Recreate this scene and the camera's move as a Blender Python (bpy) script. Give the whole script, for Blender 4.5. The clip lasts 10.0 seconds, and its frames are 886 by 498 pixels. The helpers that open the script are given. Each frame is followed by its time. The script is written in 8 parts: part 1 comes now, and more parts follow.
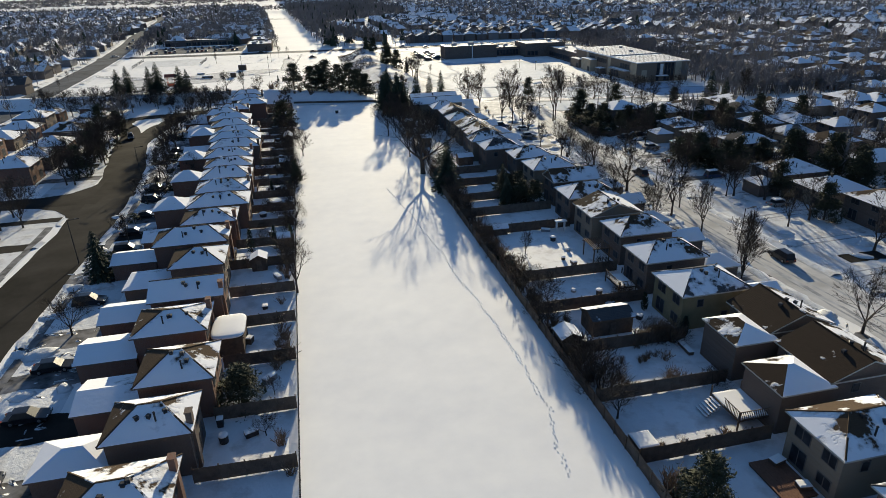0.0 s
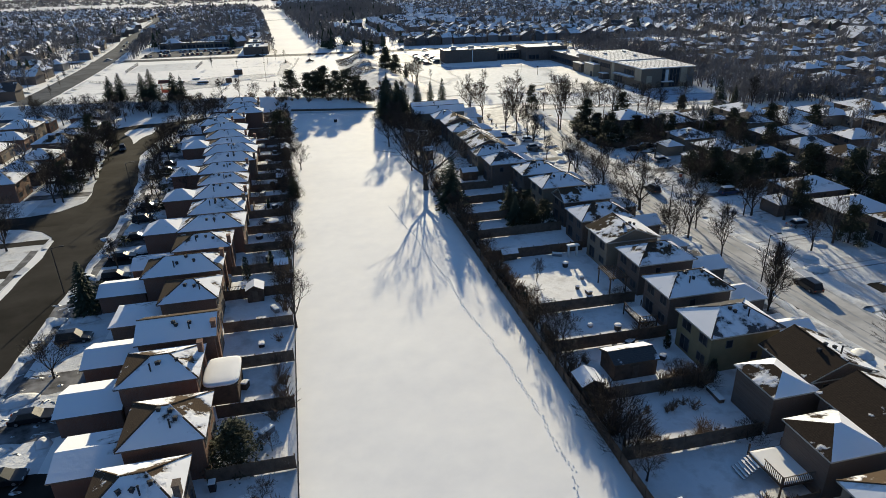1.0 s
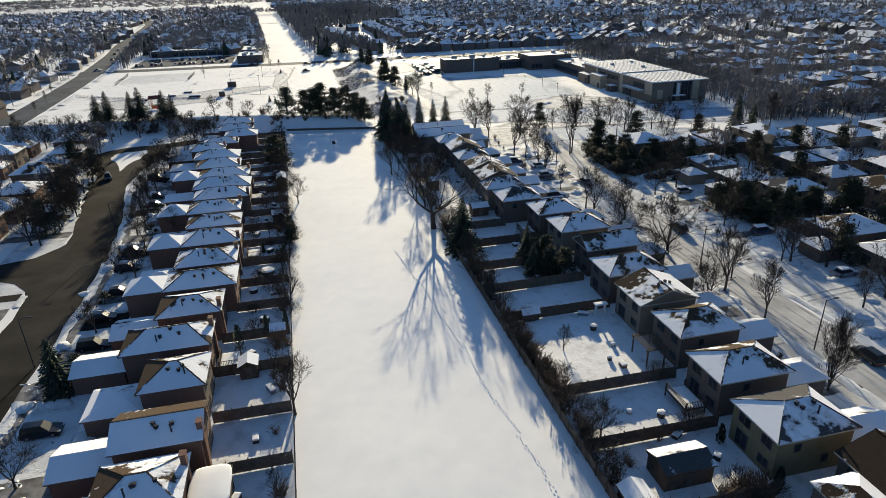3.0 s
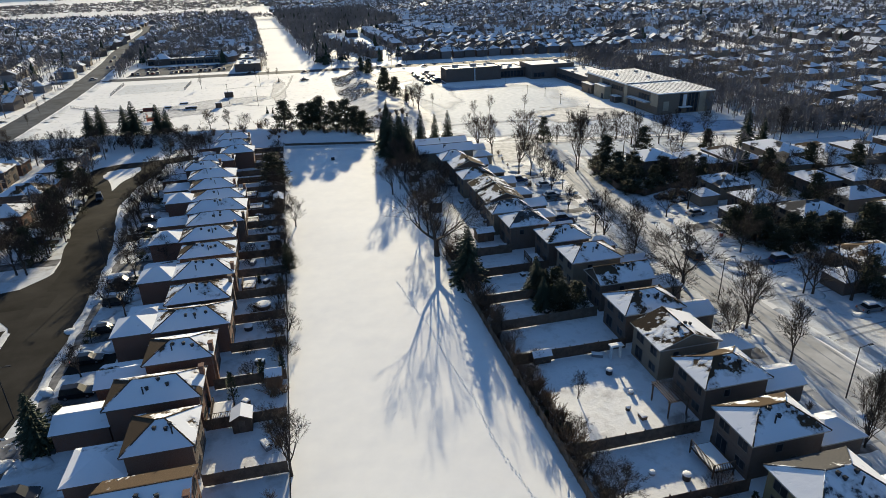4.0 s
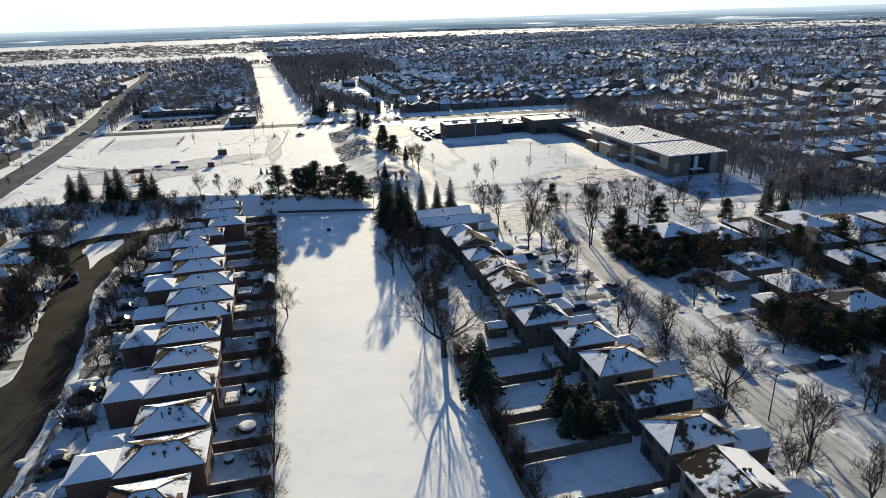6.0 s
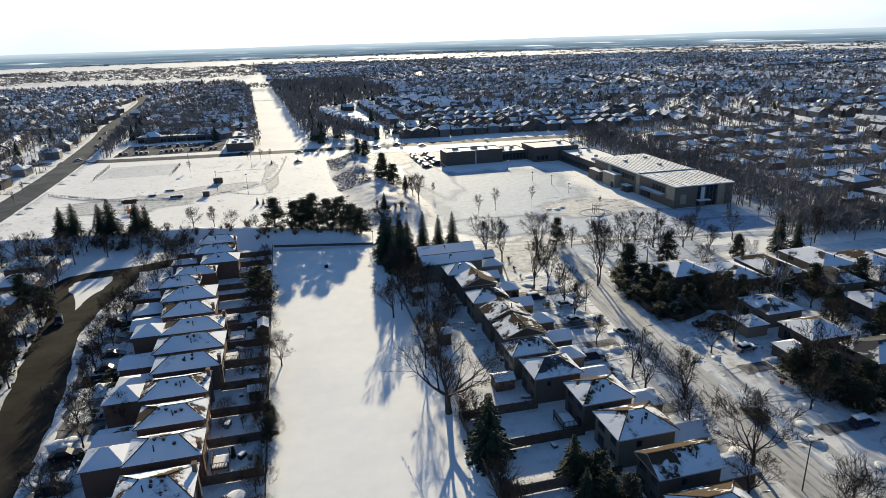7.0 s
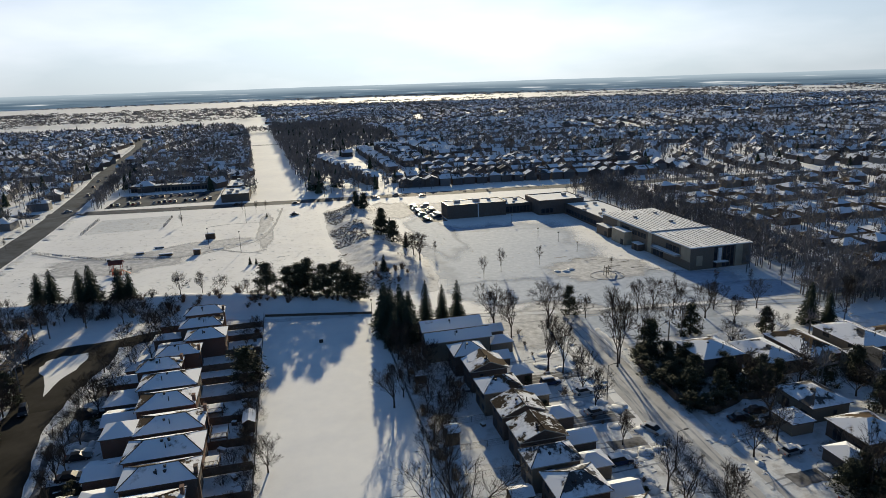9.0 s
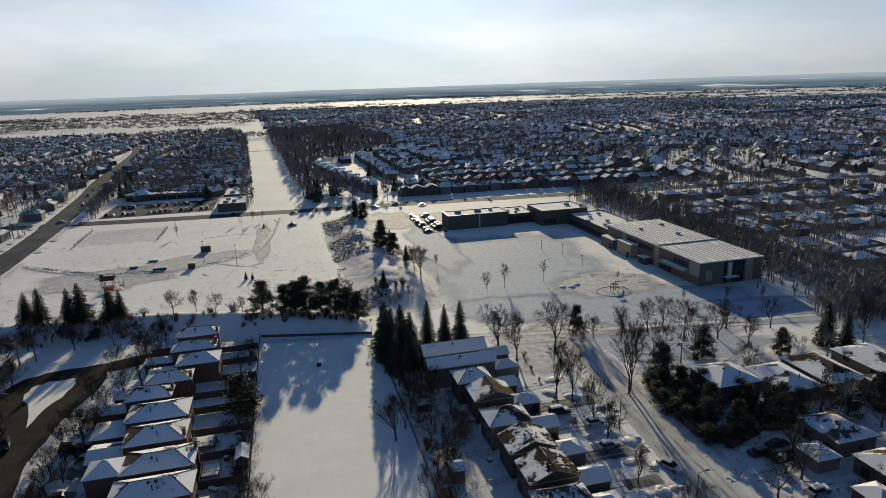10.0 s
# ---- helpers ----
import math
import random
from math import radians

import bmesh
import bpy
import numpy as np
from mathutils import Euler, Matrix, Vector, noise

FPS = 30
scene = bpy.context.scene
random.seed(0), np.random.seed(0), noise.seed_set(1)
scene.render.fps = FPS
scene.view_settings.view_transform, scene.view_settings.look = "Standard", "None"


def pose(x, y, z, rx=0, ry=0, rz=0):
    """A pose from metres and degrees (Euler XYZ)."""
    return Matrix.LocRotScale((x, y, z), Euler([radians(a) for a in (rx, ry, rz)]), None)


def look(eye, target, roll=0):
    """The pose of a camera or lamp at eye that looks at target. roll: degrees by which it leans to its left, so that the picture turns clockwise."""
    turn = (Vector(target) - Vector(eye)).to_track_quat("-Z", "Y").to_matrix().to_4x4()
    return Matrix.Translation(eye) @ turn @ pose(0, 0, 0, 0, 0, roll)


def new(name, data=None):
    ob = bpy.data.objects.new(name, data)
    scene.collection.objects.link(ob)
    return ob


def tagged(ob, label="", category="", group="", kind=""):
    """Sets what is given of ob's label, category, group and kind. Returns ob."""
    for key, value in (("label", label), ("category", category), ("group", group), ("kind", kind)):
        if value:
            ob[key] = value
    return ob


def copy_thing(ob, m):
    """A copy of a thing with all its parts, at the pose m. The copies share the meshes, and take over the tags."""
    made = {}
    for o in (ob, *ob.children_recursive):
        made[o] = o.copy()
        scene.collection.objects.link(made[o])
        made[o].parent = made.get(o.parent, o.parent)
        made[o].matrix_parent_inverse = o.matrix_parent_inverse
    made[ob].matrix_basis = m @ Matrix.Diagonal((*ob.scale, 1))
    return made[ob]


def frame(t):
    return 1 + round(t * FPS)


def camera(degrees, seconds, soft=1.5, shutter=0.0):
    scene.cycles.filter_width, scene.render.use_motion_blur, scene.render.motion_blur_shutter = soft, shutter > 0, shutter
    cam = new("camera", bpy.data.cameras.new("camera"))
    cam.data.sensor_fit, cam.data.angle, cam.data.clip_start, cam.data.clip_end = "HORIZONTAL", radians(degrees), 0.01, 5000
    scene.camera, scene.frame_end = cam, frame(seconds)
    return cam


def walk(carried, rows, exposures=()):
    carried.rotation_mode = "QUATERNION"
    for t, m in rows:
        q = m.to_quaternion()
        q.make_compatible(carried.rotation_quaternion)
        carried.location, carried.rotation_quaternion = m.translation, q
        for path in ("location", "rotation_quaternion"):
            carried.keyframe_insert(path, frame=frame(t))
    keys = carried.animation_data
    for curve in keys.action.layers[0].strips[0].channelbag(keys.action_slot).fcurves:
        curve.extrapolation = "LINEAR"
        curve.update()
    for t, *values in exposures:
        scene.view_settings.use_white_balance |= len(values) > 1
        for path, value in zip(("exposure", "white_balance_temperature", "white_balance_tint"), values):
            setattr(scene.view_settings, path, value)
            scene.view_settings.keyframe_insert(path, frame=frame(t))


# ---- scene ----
cam = camera(70.9, 10.0, soft=0.68)
PATH = [
    (0, (4.266, 2.332, 43.441), (4.649, 4.123, 42.638), -1.5),
    (0.5, (4.291, 5.963, 44.333), (4.68, 7.752, 43.527), -1.4),
    (1, (4.397, 9.603, 45.485), (4.788, 11.391, 44.678), -1.5),
    (1.5, (4.512, 13.129, 46.717), (4.907, 14.914, 45.907), -1.6),
    (2, (4.601, 16.547, 47.77), (4.996, 18.331, 46.959), -1.6),
    (2.5, (4.728, 19.929, 48.938), (5.125, 21.712, 48.125), -1.7),
    (4, (5.833, 30.618, 52.912), (6.236, 32.403, 52.104), -1.9),
    (4.5, (6.235, 34.539, 54.245), (6.644, 36.335, 53.466), -1.9),
    (5, (6.765, 38.639, 55.525), (7.18, 40.447, 54.776), -1.9),
    (5.5, (7.171, 42.655, 56.971), (7.594, 44.472, 56.249), -1.9),
    (7, (8.528, 54.483, 60.827), (8.971, 56.327, 60.192), -1.8),
    (7.5, (8.926, 58.484, 62.0), (9.377, 60.336, 61.396), -1.8),
    (8, (9.523, 62.204, 63.39), (9.978, 64.064, 62.815), -1.8),
    (8.5, (10.198, 65.677, 64.668), (10.655, 67.546, 64.122), -1.8),
    (9, (10.63, 69.168, 65.883), (11.091, 71.043, 65.363), -1.8),
    (9.5, (11.022, 72.859, 67.095), (11.487, 74.735, 66.582), -1.9),
    (10, (11.641, 76.48, 68.401), (12.106, 78.356, 67.889), -1.9),
]
EXPOSURES = [(0.0, 0.6, 6190, 10), (2.0, 0.64, 6210, 10), (4.0, 0.71, 6240, 10), (5.5, 0.74, 6240, 10), (7.5, 0.64, 6220, 10), (8.5, 0.4, 6210, 10), (10.0, -0.1, 6370, 10)]
walk(cam, [(t, look(eye, target, roll)) for t, eye, target, roll in PATH], EXPOSURES)

# ---- light ----
SUN_AZ, SUN_EL = 11.5, 15.0     # degrees clockwise from +y, and above the horizon
world = bpy.data.worlds.new("winter_sky")
scene.world = world
world.use_nodes = True
wn, wl = world.node_tree.nodes, world.node_tree.links
wn.clear()
w_out = wn.new("ShaderNodeOutputWorld")
w_bg = wn.new("ShaderNodeBackground")
w_sky = wn.new("ShaderNodeTexSky")
w_sky.sky_type = 'NISHITA'
w_sky.sun_disc = False
w_sky.sun_elevation = radians(SUN_EL)
w_sky.sun_rotation = radians(SUN_AZ)
w_sky.air_density, w_sky.dust_density, w_sky.ozone_density = 1.0, 0.8, 3.0
w_bg.inputs["Strength"].default_value = 0.0435
w_noise = wn.new("ShaderNodeTexNoise")
w_noise.inputs["Scale"].default_value, w_noise.inputs["Detail"].default_value = 2.2, 5.0
w_ramp = wn.new("ShaderNodeValToRGB")
w_ramp.color_ramp.elements[0].position, w_ramp.color_ramp.elements[0].color = 0.35, (0.085, 0.085, 0.085, 1)
w_ramp.color_ramp.elements[1].position, w_ramp.color_ramp.elements[1].color = 0.75, (0.31, 0.31, 0.31, 1)
w_mix = wn.new("ShaderNodeMix")     # thin cloud veil over the clear sky
w_mix.data_type = 'RGBA'
w_mix.inputs[7].default_value = (6.3, 6.0, 5.9, 1)
wl.new(w_noise.outputs["Fac"], w_ramp.inputs[0])
wl.new(w_ramp.outputs[0], w_mix.inputs[0])
wl.new(w_sky.outputs[0], w_mix.inputs[6])
w_hsv = wn.new("ShaderNodeHueSaturation")
w_hsv.inputs["Saturation"].default_value = 0.75
w_tint = wn.new("ShaderNodeMix")    # cold winter haze
w_tint.data_type, w_tint.blend_type = 'RGBA', 'MULTIPLY'
w_tint.inputs[0].default_value = 1.0
w_tint.inputs[7].default_value = (0.53, 0.94, 1.46, 1)
w_dir = wn.new("ShaderNodeTexCoord")
w_xyz = wn.new("ShaderNodeSeparateXYZ")
wl.new(w_dir.outputs["Generated"], w_xyz.inputs[0])
w_low = wn.new("ShaderNodeMapRange")    # bright winter haze low in the sky, thickest towards the sun
w_low.inputs["From Min"].default_value, w_low.inputs["From Max"].default_value = 0.34, 0.06
wl.new(w_xyz.outputs["Z"], w_low.inputs["Value"])
w_fwd = wn.new("ShaderNodeMapRange")
w_fwd.inputs["From Min"].default_value, w_fwd.inputs["From Max"].default_value = 0.28, 1.0
w_fwd.inputs["To Max"].default_value = 0.8
w_sunward = wn.new("ShaderNodeVectorMath")    # how far a direction points towards the sun's side
w_sunward.operation = 'DOT_PRODUCT'
w_sunward.inputs[1].default_value = (math.sin(radians(SUN_AZ)) * 0.8, math.cos(radians(SUN_AZ)), 0.0)
wl.new(w_dir.outputs["Generated"], w_sunward.inputs[0])
wl.new(w_sunward.outputs["Value"], w_fwd.inputs["Value"])
w_mul = wn.new("ShaderNodeMath")
w_mul.operation = 'MULTIPLY'
wl.new(w_low.outputs[0], w_mul.inputs[0])
wl.new(w_fwd.outputs[0], w_mul.inputs[1])
w_cloud = wn.new("ShaderNodeValToRGB")
w_cloud.color_ramp.elements[0].position, w_cloud.color_ramp.elements[0].color = 0.4, (2.32, 1.05, 0.41, 1)
w_cloud.color_ramp.elements[1].position, w_cloud.color_ramp.elements[1].color = 0.62, (3.15, 1.31, 0.46, 1)
w_map = wn.new("ShaderNodeMapping")
w_map.inputs["Scale"].default_value = (1.0, 1.0, 4.0)
wl.new(w_dir.outputs["Generated"], w_map.inputs[0])
wl.new(w_map.outputs[0], w_noise.inputs["Vector"])
wl.new(w_noise.outputs["Fac"], w_cloud.inputs[0])
w_gain = wn.new("ShaderNodeVectorMath")
w_gain.operation = 'SCALE'
w_gain.inputs["Scale"].default_value = 16.5
wl.new(w_cloud.outputs[0], w_gain.inputs[0])
w_haze = wn.new("ShaderNodeMix")
w_haze.data_type = 'RGBA'
wl.new(w_mul.outputs[0], w_haze.inputs[0])
wl.new(w_mix.outputs[2], w_haze.inputs[6])
wl.new(w_gain.outputs[0], w_haze.inputs[7])
wl.new(w_haze.outputs[2], w_hsv.inputs["Color"])
wl.new(w_hsv.outputs[0], w_tint.inputs[6])
w_hor = wn.new("ShaderNodeMapRange")    # greyer band of distance haze at the horizon
w_hor.inputs["From Min"].default_value, w_hor.inputs["From Max"].default_value = 0.0, 0.075
w_hor.inputs["To Min"].default_value, w_hor.inputs["To Max"].default_value = 0.82, 1.0
wl.new(w_xyz.outputs["Z"], w_hor.inputs["Value"])
w_grey = wn.new("ShaderNodeVectorMath")
w_grey.operation = 'SCALE'
wl.new(w_tint.outputs[2], w_grey.inputs[0])
wl.new(w_hor.outputs[0], w_grey.inputs["Scale"])
wl.new(w_grey.outputs[0], w_bg.inputs["Color"])
wl.new(w_bg.outputs[0], w_out.inputs["Surface"])

sun = new("sun", bpy.data.lights.new("sun", "SUN"))
sun.data.energy = 5.0
sun.data.angle = radians(0.6)
sun.data.color = (1.0, 0.845, 0.555)
_az, _el = radians(SUN_AZ), radians(SUN_EL)
SUN_DIR = Vector((math.sin(_az) * math.cos(_el), math.cos(_az) * math.cos(_el), math.sin(_el)))
sun.matrix_world = look(SUN_DIR * 500, (0, 0, 0))


# ---- materials ----
def nodes_of(name, rough=0.8, metal=0.0):
    m = bpy.data.materials.new(name)
    m.use_nodes = True
    nt = m.node_tree
    b = nt.nodes["Principled BSDF"]
    b.inputs["Roughness"].default_value = rough
    b.inputs["Metallic"].default_value = metal
    b.inputs["Specular IOR Level"].default_value = 0.25
    return m, nt, b


def tex(nt, scale, detail=4.0, rough=0.6, coord="Object", shift=True):
    """Noise in metres of the object, moved by each object's own random number."""
    c = nt.nodes.new("ShaderNodeTexCoord")
    n = nt.nodes.new("ShaderNodeTexNoise")
    n.inputs["Scale"].default_value = scale
    n.inputs["Detail"].default_value = detail
    n.inputs["Roughness"].default_value = rough
    if shift:
        info = nt.nodes.new("ShaderNodeObjectInfo")
        mul = nt.nodes.new("ShaderNodeMath")
        mul.operation = 'MULTIPLY'
        mul.inputs[1].default_value = 70.0
        nt.links.new(info.outputs["Random"], mul.inputs[0])
        add = nt.nodes.new("ShaderNodeVectorMath")
        nt.links.new(c.outputs[coord], add.inputs[0])
        nt.links.new(mul.outputs[0], add.inputs[1])
        nt.links.new(add.outputs[0], n.inputs["Vector"])
    else:
        nt.links.new(c.outputs[coord], n.inputs["Vector"])
    return n.outputs["Fac"]


def ramp(nt, fac, stops):
    r = nt.nodes.new("ShaderNodeValToRGB")
    el = r.color_ramp.elements
    while len(el) < len(stops):
        el.new(0.5)
    for e, (p, col) in zip(el, stops):
        e.position, e.color = p, (*col, 1.0) if len(col) == 3 else col
    nt.links.new(fac, r.inputs[0])
    return r.outputs[0]


def mixc(nt, fac, a, b, kind='MIX'):
    m = nt.nodes.new("ShaderNodeMix")
    m.data_type, m.blend_type = 'RGBA', kind
    for sock, v in ((m.inputs[0], fac), (m.inputs[6], a), (m.inputs[7], b)):
        if isinstance(v, bpy.types.NodeSocket):
            nt.links.new(v, sock)
        elif isinstance(v, (int, float)):
            sock.default_value = v
        else:
            sock.default_value = (*v, 1.0)
    return m.outputs[2]


def calc(nt, op, a, b=0.0):
    m = nt.nodes.new("ShaderNodeMath")
    m.operation = op
    for sock, v in zip(m.inputs, (a, b)):
        if isinstance(v, bpy.types.NodeSocket):
            nt.links.new(v, sock)
        else:
            sock.default_value = v
    return m.outputs[0]


def bump(nt, b, fac, strength, distance):
    n = nt.nodes.new("ShaderNodeBump")
    n.inputs["Strength"].default_value = strength
    n.inputs["Distance"].default_value = distance
    nt.links.new(fac, n.inputs["Height"])
    if b.inputs["Normal"].links:
        nt.links.new(b.inputs["Normal"].links[0].from_socket, n.inputs["Normal"])
    nt.links.new(n.outputs[0], b.inputs["Normal"])


def plain(name, dark, light, scale=1.5, rough=0.85, metal=0.0, relief=0.0, fine=12.0):
    """A surface that varies between two colours at two scales."""
    m, nt, b = nodes_of(name, rough, metal)
    c = ramp(nt, tex(nt, scale), [(0.3, dark), (0.7, light)])
    f = tex(nt, fine, 3.0)
    c = mixc(nt, calc(nt, 'MULTIPLY', f, 0.35), c, dark)
    nt.links.new(c, b.inputs["Base Color"])
    if relief:
        bump(nt, b, f, 0.6, relief)
    return m


def snow_material(name, relief=0.05, tracks=0.0, lo=(0.78, 0.78, 0.79), hi=(0.89, 0.885, 0.87)):
    m, nt, b = nodes_of(name, 0.8)
    b.inputs["Specular IOR Level"].default_value = 0.15
    big = tex(nt, 0.035, 3.0, shift=False)
    mid = tex(nt, 0.35, 5.0, shift=False)
    fine = tex(nt, 2.6, 6.0, shift=False)
    c = ramp(nt, calc(nt, 'ADD', calc(nt, 'MULTIPLY', big, 0.6), calc(nt, 'MULTIPLY', mid, 0.4)), [(0.35, lo), (0.65, hi)])
    if tracks:
        worn = ramp(nt, mid, [(0.5, (0, 0, 0)), (0.68, (1, 1, 1))])
        c = mixc(nt, calc(nt, 'MULTIPLY', worn, tracks), c, (0.36, 0.35, 0.345))
    nt.links.new(c, b.inputs["Base Color"])
    bump(nt, b, big, 0.35, min(relief * 60, 0.9))
    bump(nt, b, mid, 0.25, relief * 3)
    bump(nt, b, fine, 0.4, relief * 0.6)
    return m


def roof_material(name, dark, light):
    """Asphalt shingles under patchy snow; the face attribute "bare" says how much of it has slid or melted."""
    m, nt, b = nodes_of(name, 0.95)
    b.inputs["Specular IOR Level"].default_value = 0.05
    a = nt.nodes.new("ShaderNodeAttribute")
    a.attribute_name = "bare"
    n1 = tex(nt, 0.28, 2.0, 0.45)
    n2 = tex(nt, 1.6, 4.0, 0.55)
    h = calc(nt, 'ADD', calc(nt, 'MULTIPLY', n1, 0.72), calc(nt, 'MULTIPLY', n2, 0.28))
    h = calc(nt, 'SUBTRACT', h, a.outputs["Fac"])
    mask = ramp(nt, h, [(0.0, (0, 0, 0)), (0.03, (0.7, 0.7, 0.7)), (0.09, (1, 1, 1))])
    wave = nt.nodes.new("ShaderNodeTexWave")
    wave.bands_direction = 'Z'
    wave.inputs["Scale"].default_value = 3.4
    wave.inputs["Distortion"].default_value = 1.0
    c = nt.nodes.new("ShaderNodeTexCoord")
    nt.links.new(c.outputs["Object"], wave.inputs["Vector"])
    shingle = ramp(nt, tex(nt, 9.0), [(0.3, dark), (0.7, light)])
    shingle = mixc(nt, calc(nt, 'MULTIPLY', wave.outputs["Fac"], 0.4), shingle, dark)
    col = mixc(nt, mask, shingle, (0.84, 0.85, 0.88))
    nt.links.new(col, b.inputs["Base Color"])
    bump(nt, b, mask, 1.0, 0.10)
    bump(nt, b, n2, 0.4, 0.05)
    return m


def brick_material(name, c1, c2, mortar):
    m, nt, b = nodes_of(name, 0.9)
    t = nt.nodes.new("ShaderNodeTexBrick")
    t.inputs["Scale"].default_value = 1.0
    t.inputs["Brick Width"].default_value, t.inputs["Row Height"].default_value = 0.22, 0.075
    t.inputs["Mortar Size"].default_value = 0.008
    for key, v in (("Color1", c1), ("Color2", c2), ("Mortar", mortar)):
        t.inputs[key].default_value = (*v, 1)
    c = nt.nodes.new("ShaderNodeTexCoord")
    mp = nt.nodes.new("ShaderNodeMapping")
    mp.inputs["Rotation"].default_value = (radians(90), 0, radians(45))
    nt.links.new(c.outputs["Object"], mp.inputs[0])
    nt.links.new(mp.outputs[0], t.inputs["Vector"])
    col = mixc(nt, calc(nt, 'MULTIPLY', tex(nt, 0.8), 0.5), t.outputs["Color"], mortar)
    nt.links.new(col, b.inputs["Base Color"])
    bump(nt, b, t.outputs["Fac"], 0.3, 0.01)
    return m


M_SNOW = snow_material("snow", 0.016)
# Trodden snow; its dark bluish tone also has yard shade put into the colour.
M_SNOW_WORN = snow_material("trodden_snow", 0.26, 0.75, (0.56, 0.585, 0.62), (0.78, 0.79, 0.8))
M_SNOW_FIELD = snow_material("wind_blown_snow", 0.1, 0.3)


def darker_snow_material(name, lo, hi, mottle):
    """Darker snow, trodden in places; the attribute "inside" says how far it covers the fresh snow round it."""
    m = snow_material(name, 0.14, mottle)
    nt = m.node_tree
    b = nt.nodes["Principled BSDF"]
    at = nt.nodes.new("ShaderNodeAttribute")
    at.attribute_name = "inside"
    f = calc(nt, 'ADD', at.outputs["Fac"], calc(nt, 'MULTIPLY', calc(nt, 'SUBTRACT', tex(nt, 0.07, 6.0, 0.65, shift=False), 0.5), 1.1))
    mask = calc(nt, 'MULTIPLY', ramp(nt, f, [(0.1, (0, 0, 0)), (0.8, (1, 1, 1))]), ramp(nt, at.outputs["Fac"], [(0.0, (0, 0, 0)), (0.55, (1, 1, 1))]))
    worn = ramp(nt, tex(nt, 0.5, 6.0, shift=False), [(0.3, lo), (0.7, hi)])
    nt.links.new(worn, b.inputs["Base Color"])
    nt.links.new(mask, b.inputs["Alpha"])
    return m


# Darker and bluer than the fresh snow round it.
M_SNOW_BLUISH = darker_snow_material("bluish_dark_snow", (0.34, 0.40, 0.50), (0.5, 0.56, 0.65), 0.25)
M_SNOW_TRODDEN = darker_snow_material("grey_trodden_snow", (0.3, 0.31, 0.33), (0.7, 0.7, 0.71), 0.3)
M_SNOW_YARD = snow_material("yard_snow", 0.16, 0.6, (0.66, 0.675, 0.7), (0.86, 0.86, 0.86))
M_SNOW_GRASS = snow_material("grassy_snow", 0.22, 0.9, (0.52, 0.52, 0.53), (0.76, 0.76, 0.76))
M_SNOW_ROOF = snow_material("roof_snow", 0.02)
M_BROWN_ROOF = roof_material("brown_shingles", (0.05, 0.036, 0.025), (0.12, 0.086, 0.058))
M_DARK_ROOF = roof_material("dark_brown_shingles", (0.024, 0.018, 0.014), (0.06, 0.045, 0.034))
M_GREY_ROOF = roof_material("grey_shingles", (0.05, 0.05, 0.055), (0.13, 0.125, 0.12))
M_FAR_ROOF = roof_material("far_shingles", (0.05, 0.05, 0.055), (0.13, 0.125, 0.12))
M_RED_BRICK = brick_material("red_brown_brick", (0.20, 0.082, 0.048), (0.14, 0.06, 0.038), (0.19, 0.14, 0.115))
M_BUFF_BRICK = brick_material("buff_brick", (0.25, 0.19, 0.125), (0.20, 0.155, 0.105), (0.24, 0.215, 0.18))
M_TAN_BRICK = brick_material("tan_brown_brick", (0.21, 0.16, 0.11), (0.165, 0.12, 0.085), (0.2, 0.17, 0.14))
M_BUFF_PANEL = plain("buff_wall_panel", (0.36, 0.30, 0.21), (0.45, 0.38, 0.28), 0.5)
M_FAR_WALL, _nt, _b = nodes_of("far_walls", 0.9)
_geo = _nt.nodes.new("ShaderNodeNewGeometry")
_nt.links.new(ramp(_nt, _geo.outputs["Random Per Island"], [(0.0, (0.08, 0.06, 0.05)), (0.4, (0.15, 0.125, 0.11)), (0.75, (0.11, 0.10, 0.1)), (1.0, (0.26, 0.25, 0.24))]), _b.inputs["Base Color"])
M_DARK_BRICK = brick_material("dark_brick", (0.14, 0.094, 0.074), (0.10, 0.068, 0.054), (0.16, 0.14, 0.12))
M_SIDING = plain("pale_siding", (0.42, 0.40, 0.36), (0.52, 0.50, 0.46), 0.6)
M_ASPHALT = plain("wet_asphalt", (0.015, 0.0142, 0.013), (0.052, 0.048, 0.043), 0.11, 0.85, relief=0.01, fine=3.0)
M_ASPHALT.node_tree.nodes["Principled BSDF"].inputs["Specular IOR Level"].default_value = 0.04
M_PACKED = plain("packed_road_snow", (0.38, 0.375, 0.37), (0.68, 0.675, 0.67), 0.16, 0.7, relief=0.03, fine=1.4)
M_ROADMIX = plain("salted_road", (0.042, 0.048, 0.058), (0.11, 0.125, 0.15), 0.12, 0.8, relief=0.02, fine=0.8)
M_TRACK = plain("worn_wheel_track", (0.2, 0.21, 0.225), (0.55, 0.565, 0.59), 0.3, 0.7, fine=1.0)
M_DRIVE = plain("part_cleared_drive", (0.035, 0.033, 0.031), (0.34, 0.34, 0.35), 0.5, 0.75, relief=0.02, fine=2.0)
for _m in (M_PACKED, M_ROADMIX, M_TRACK, M_DRIVE):
    _m.node_tree.nodes["Principled BSDF"].inputs["Specular IOR Level"].default_value = 0.05
M_BARK = plain("bark", (0.036, 0.029, 0.024), (0.095, 0.078, 0.066), 3.0)
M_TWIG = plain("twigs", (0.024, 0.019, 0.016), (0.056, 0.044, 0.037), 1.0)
# Far paler than M_TWIG: distance haze is put into this colour.
M_FARTREE = plain("hazed_far_twigs", (0.13, 0.122, 0.12), (0.27, 0.255, 0.25), 0.02)
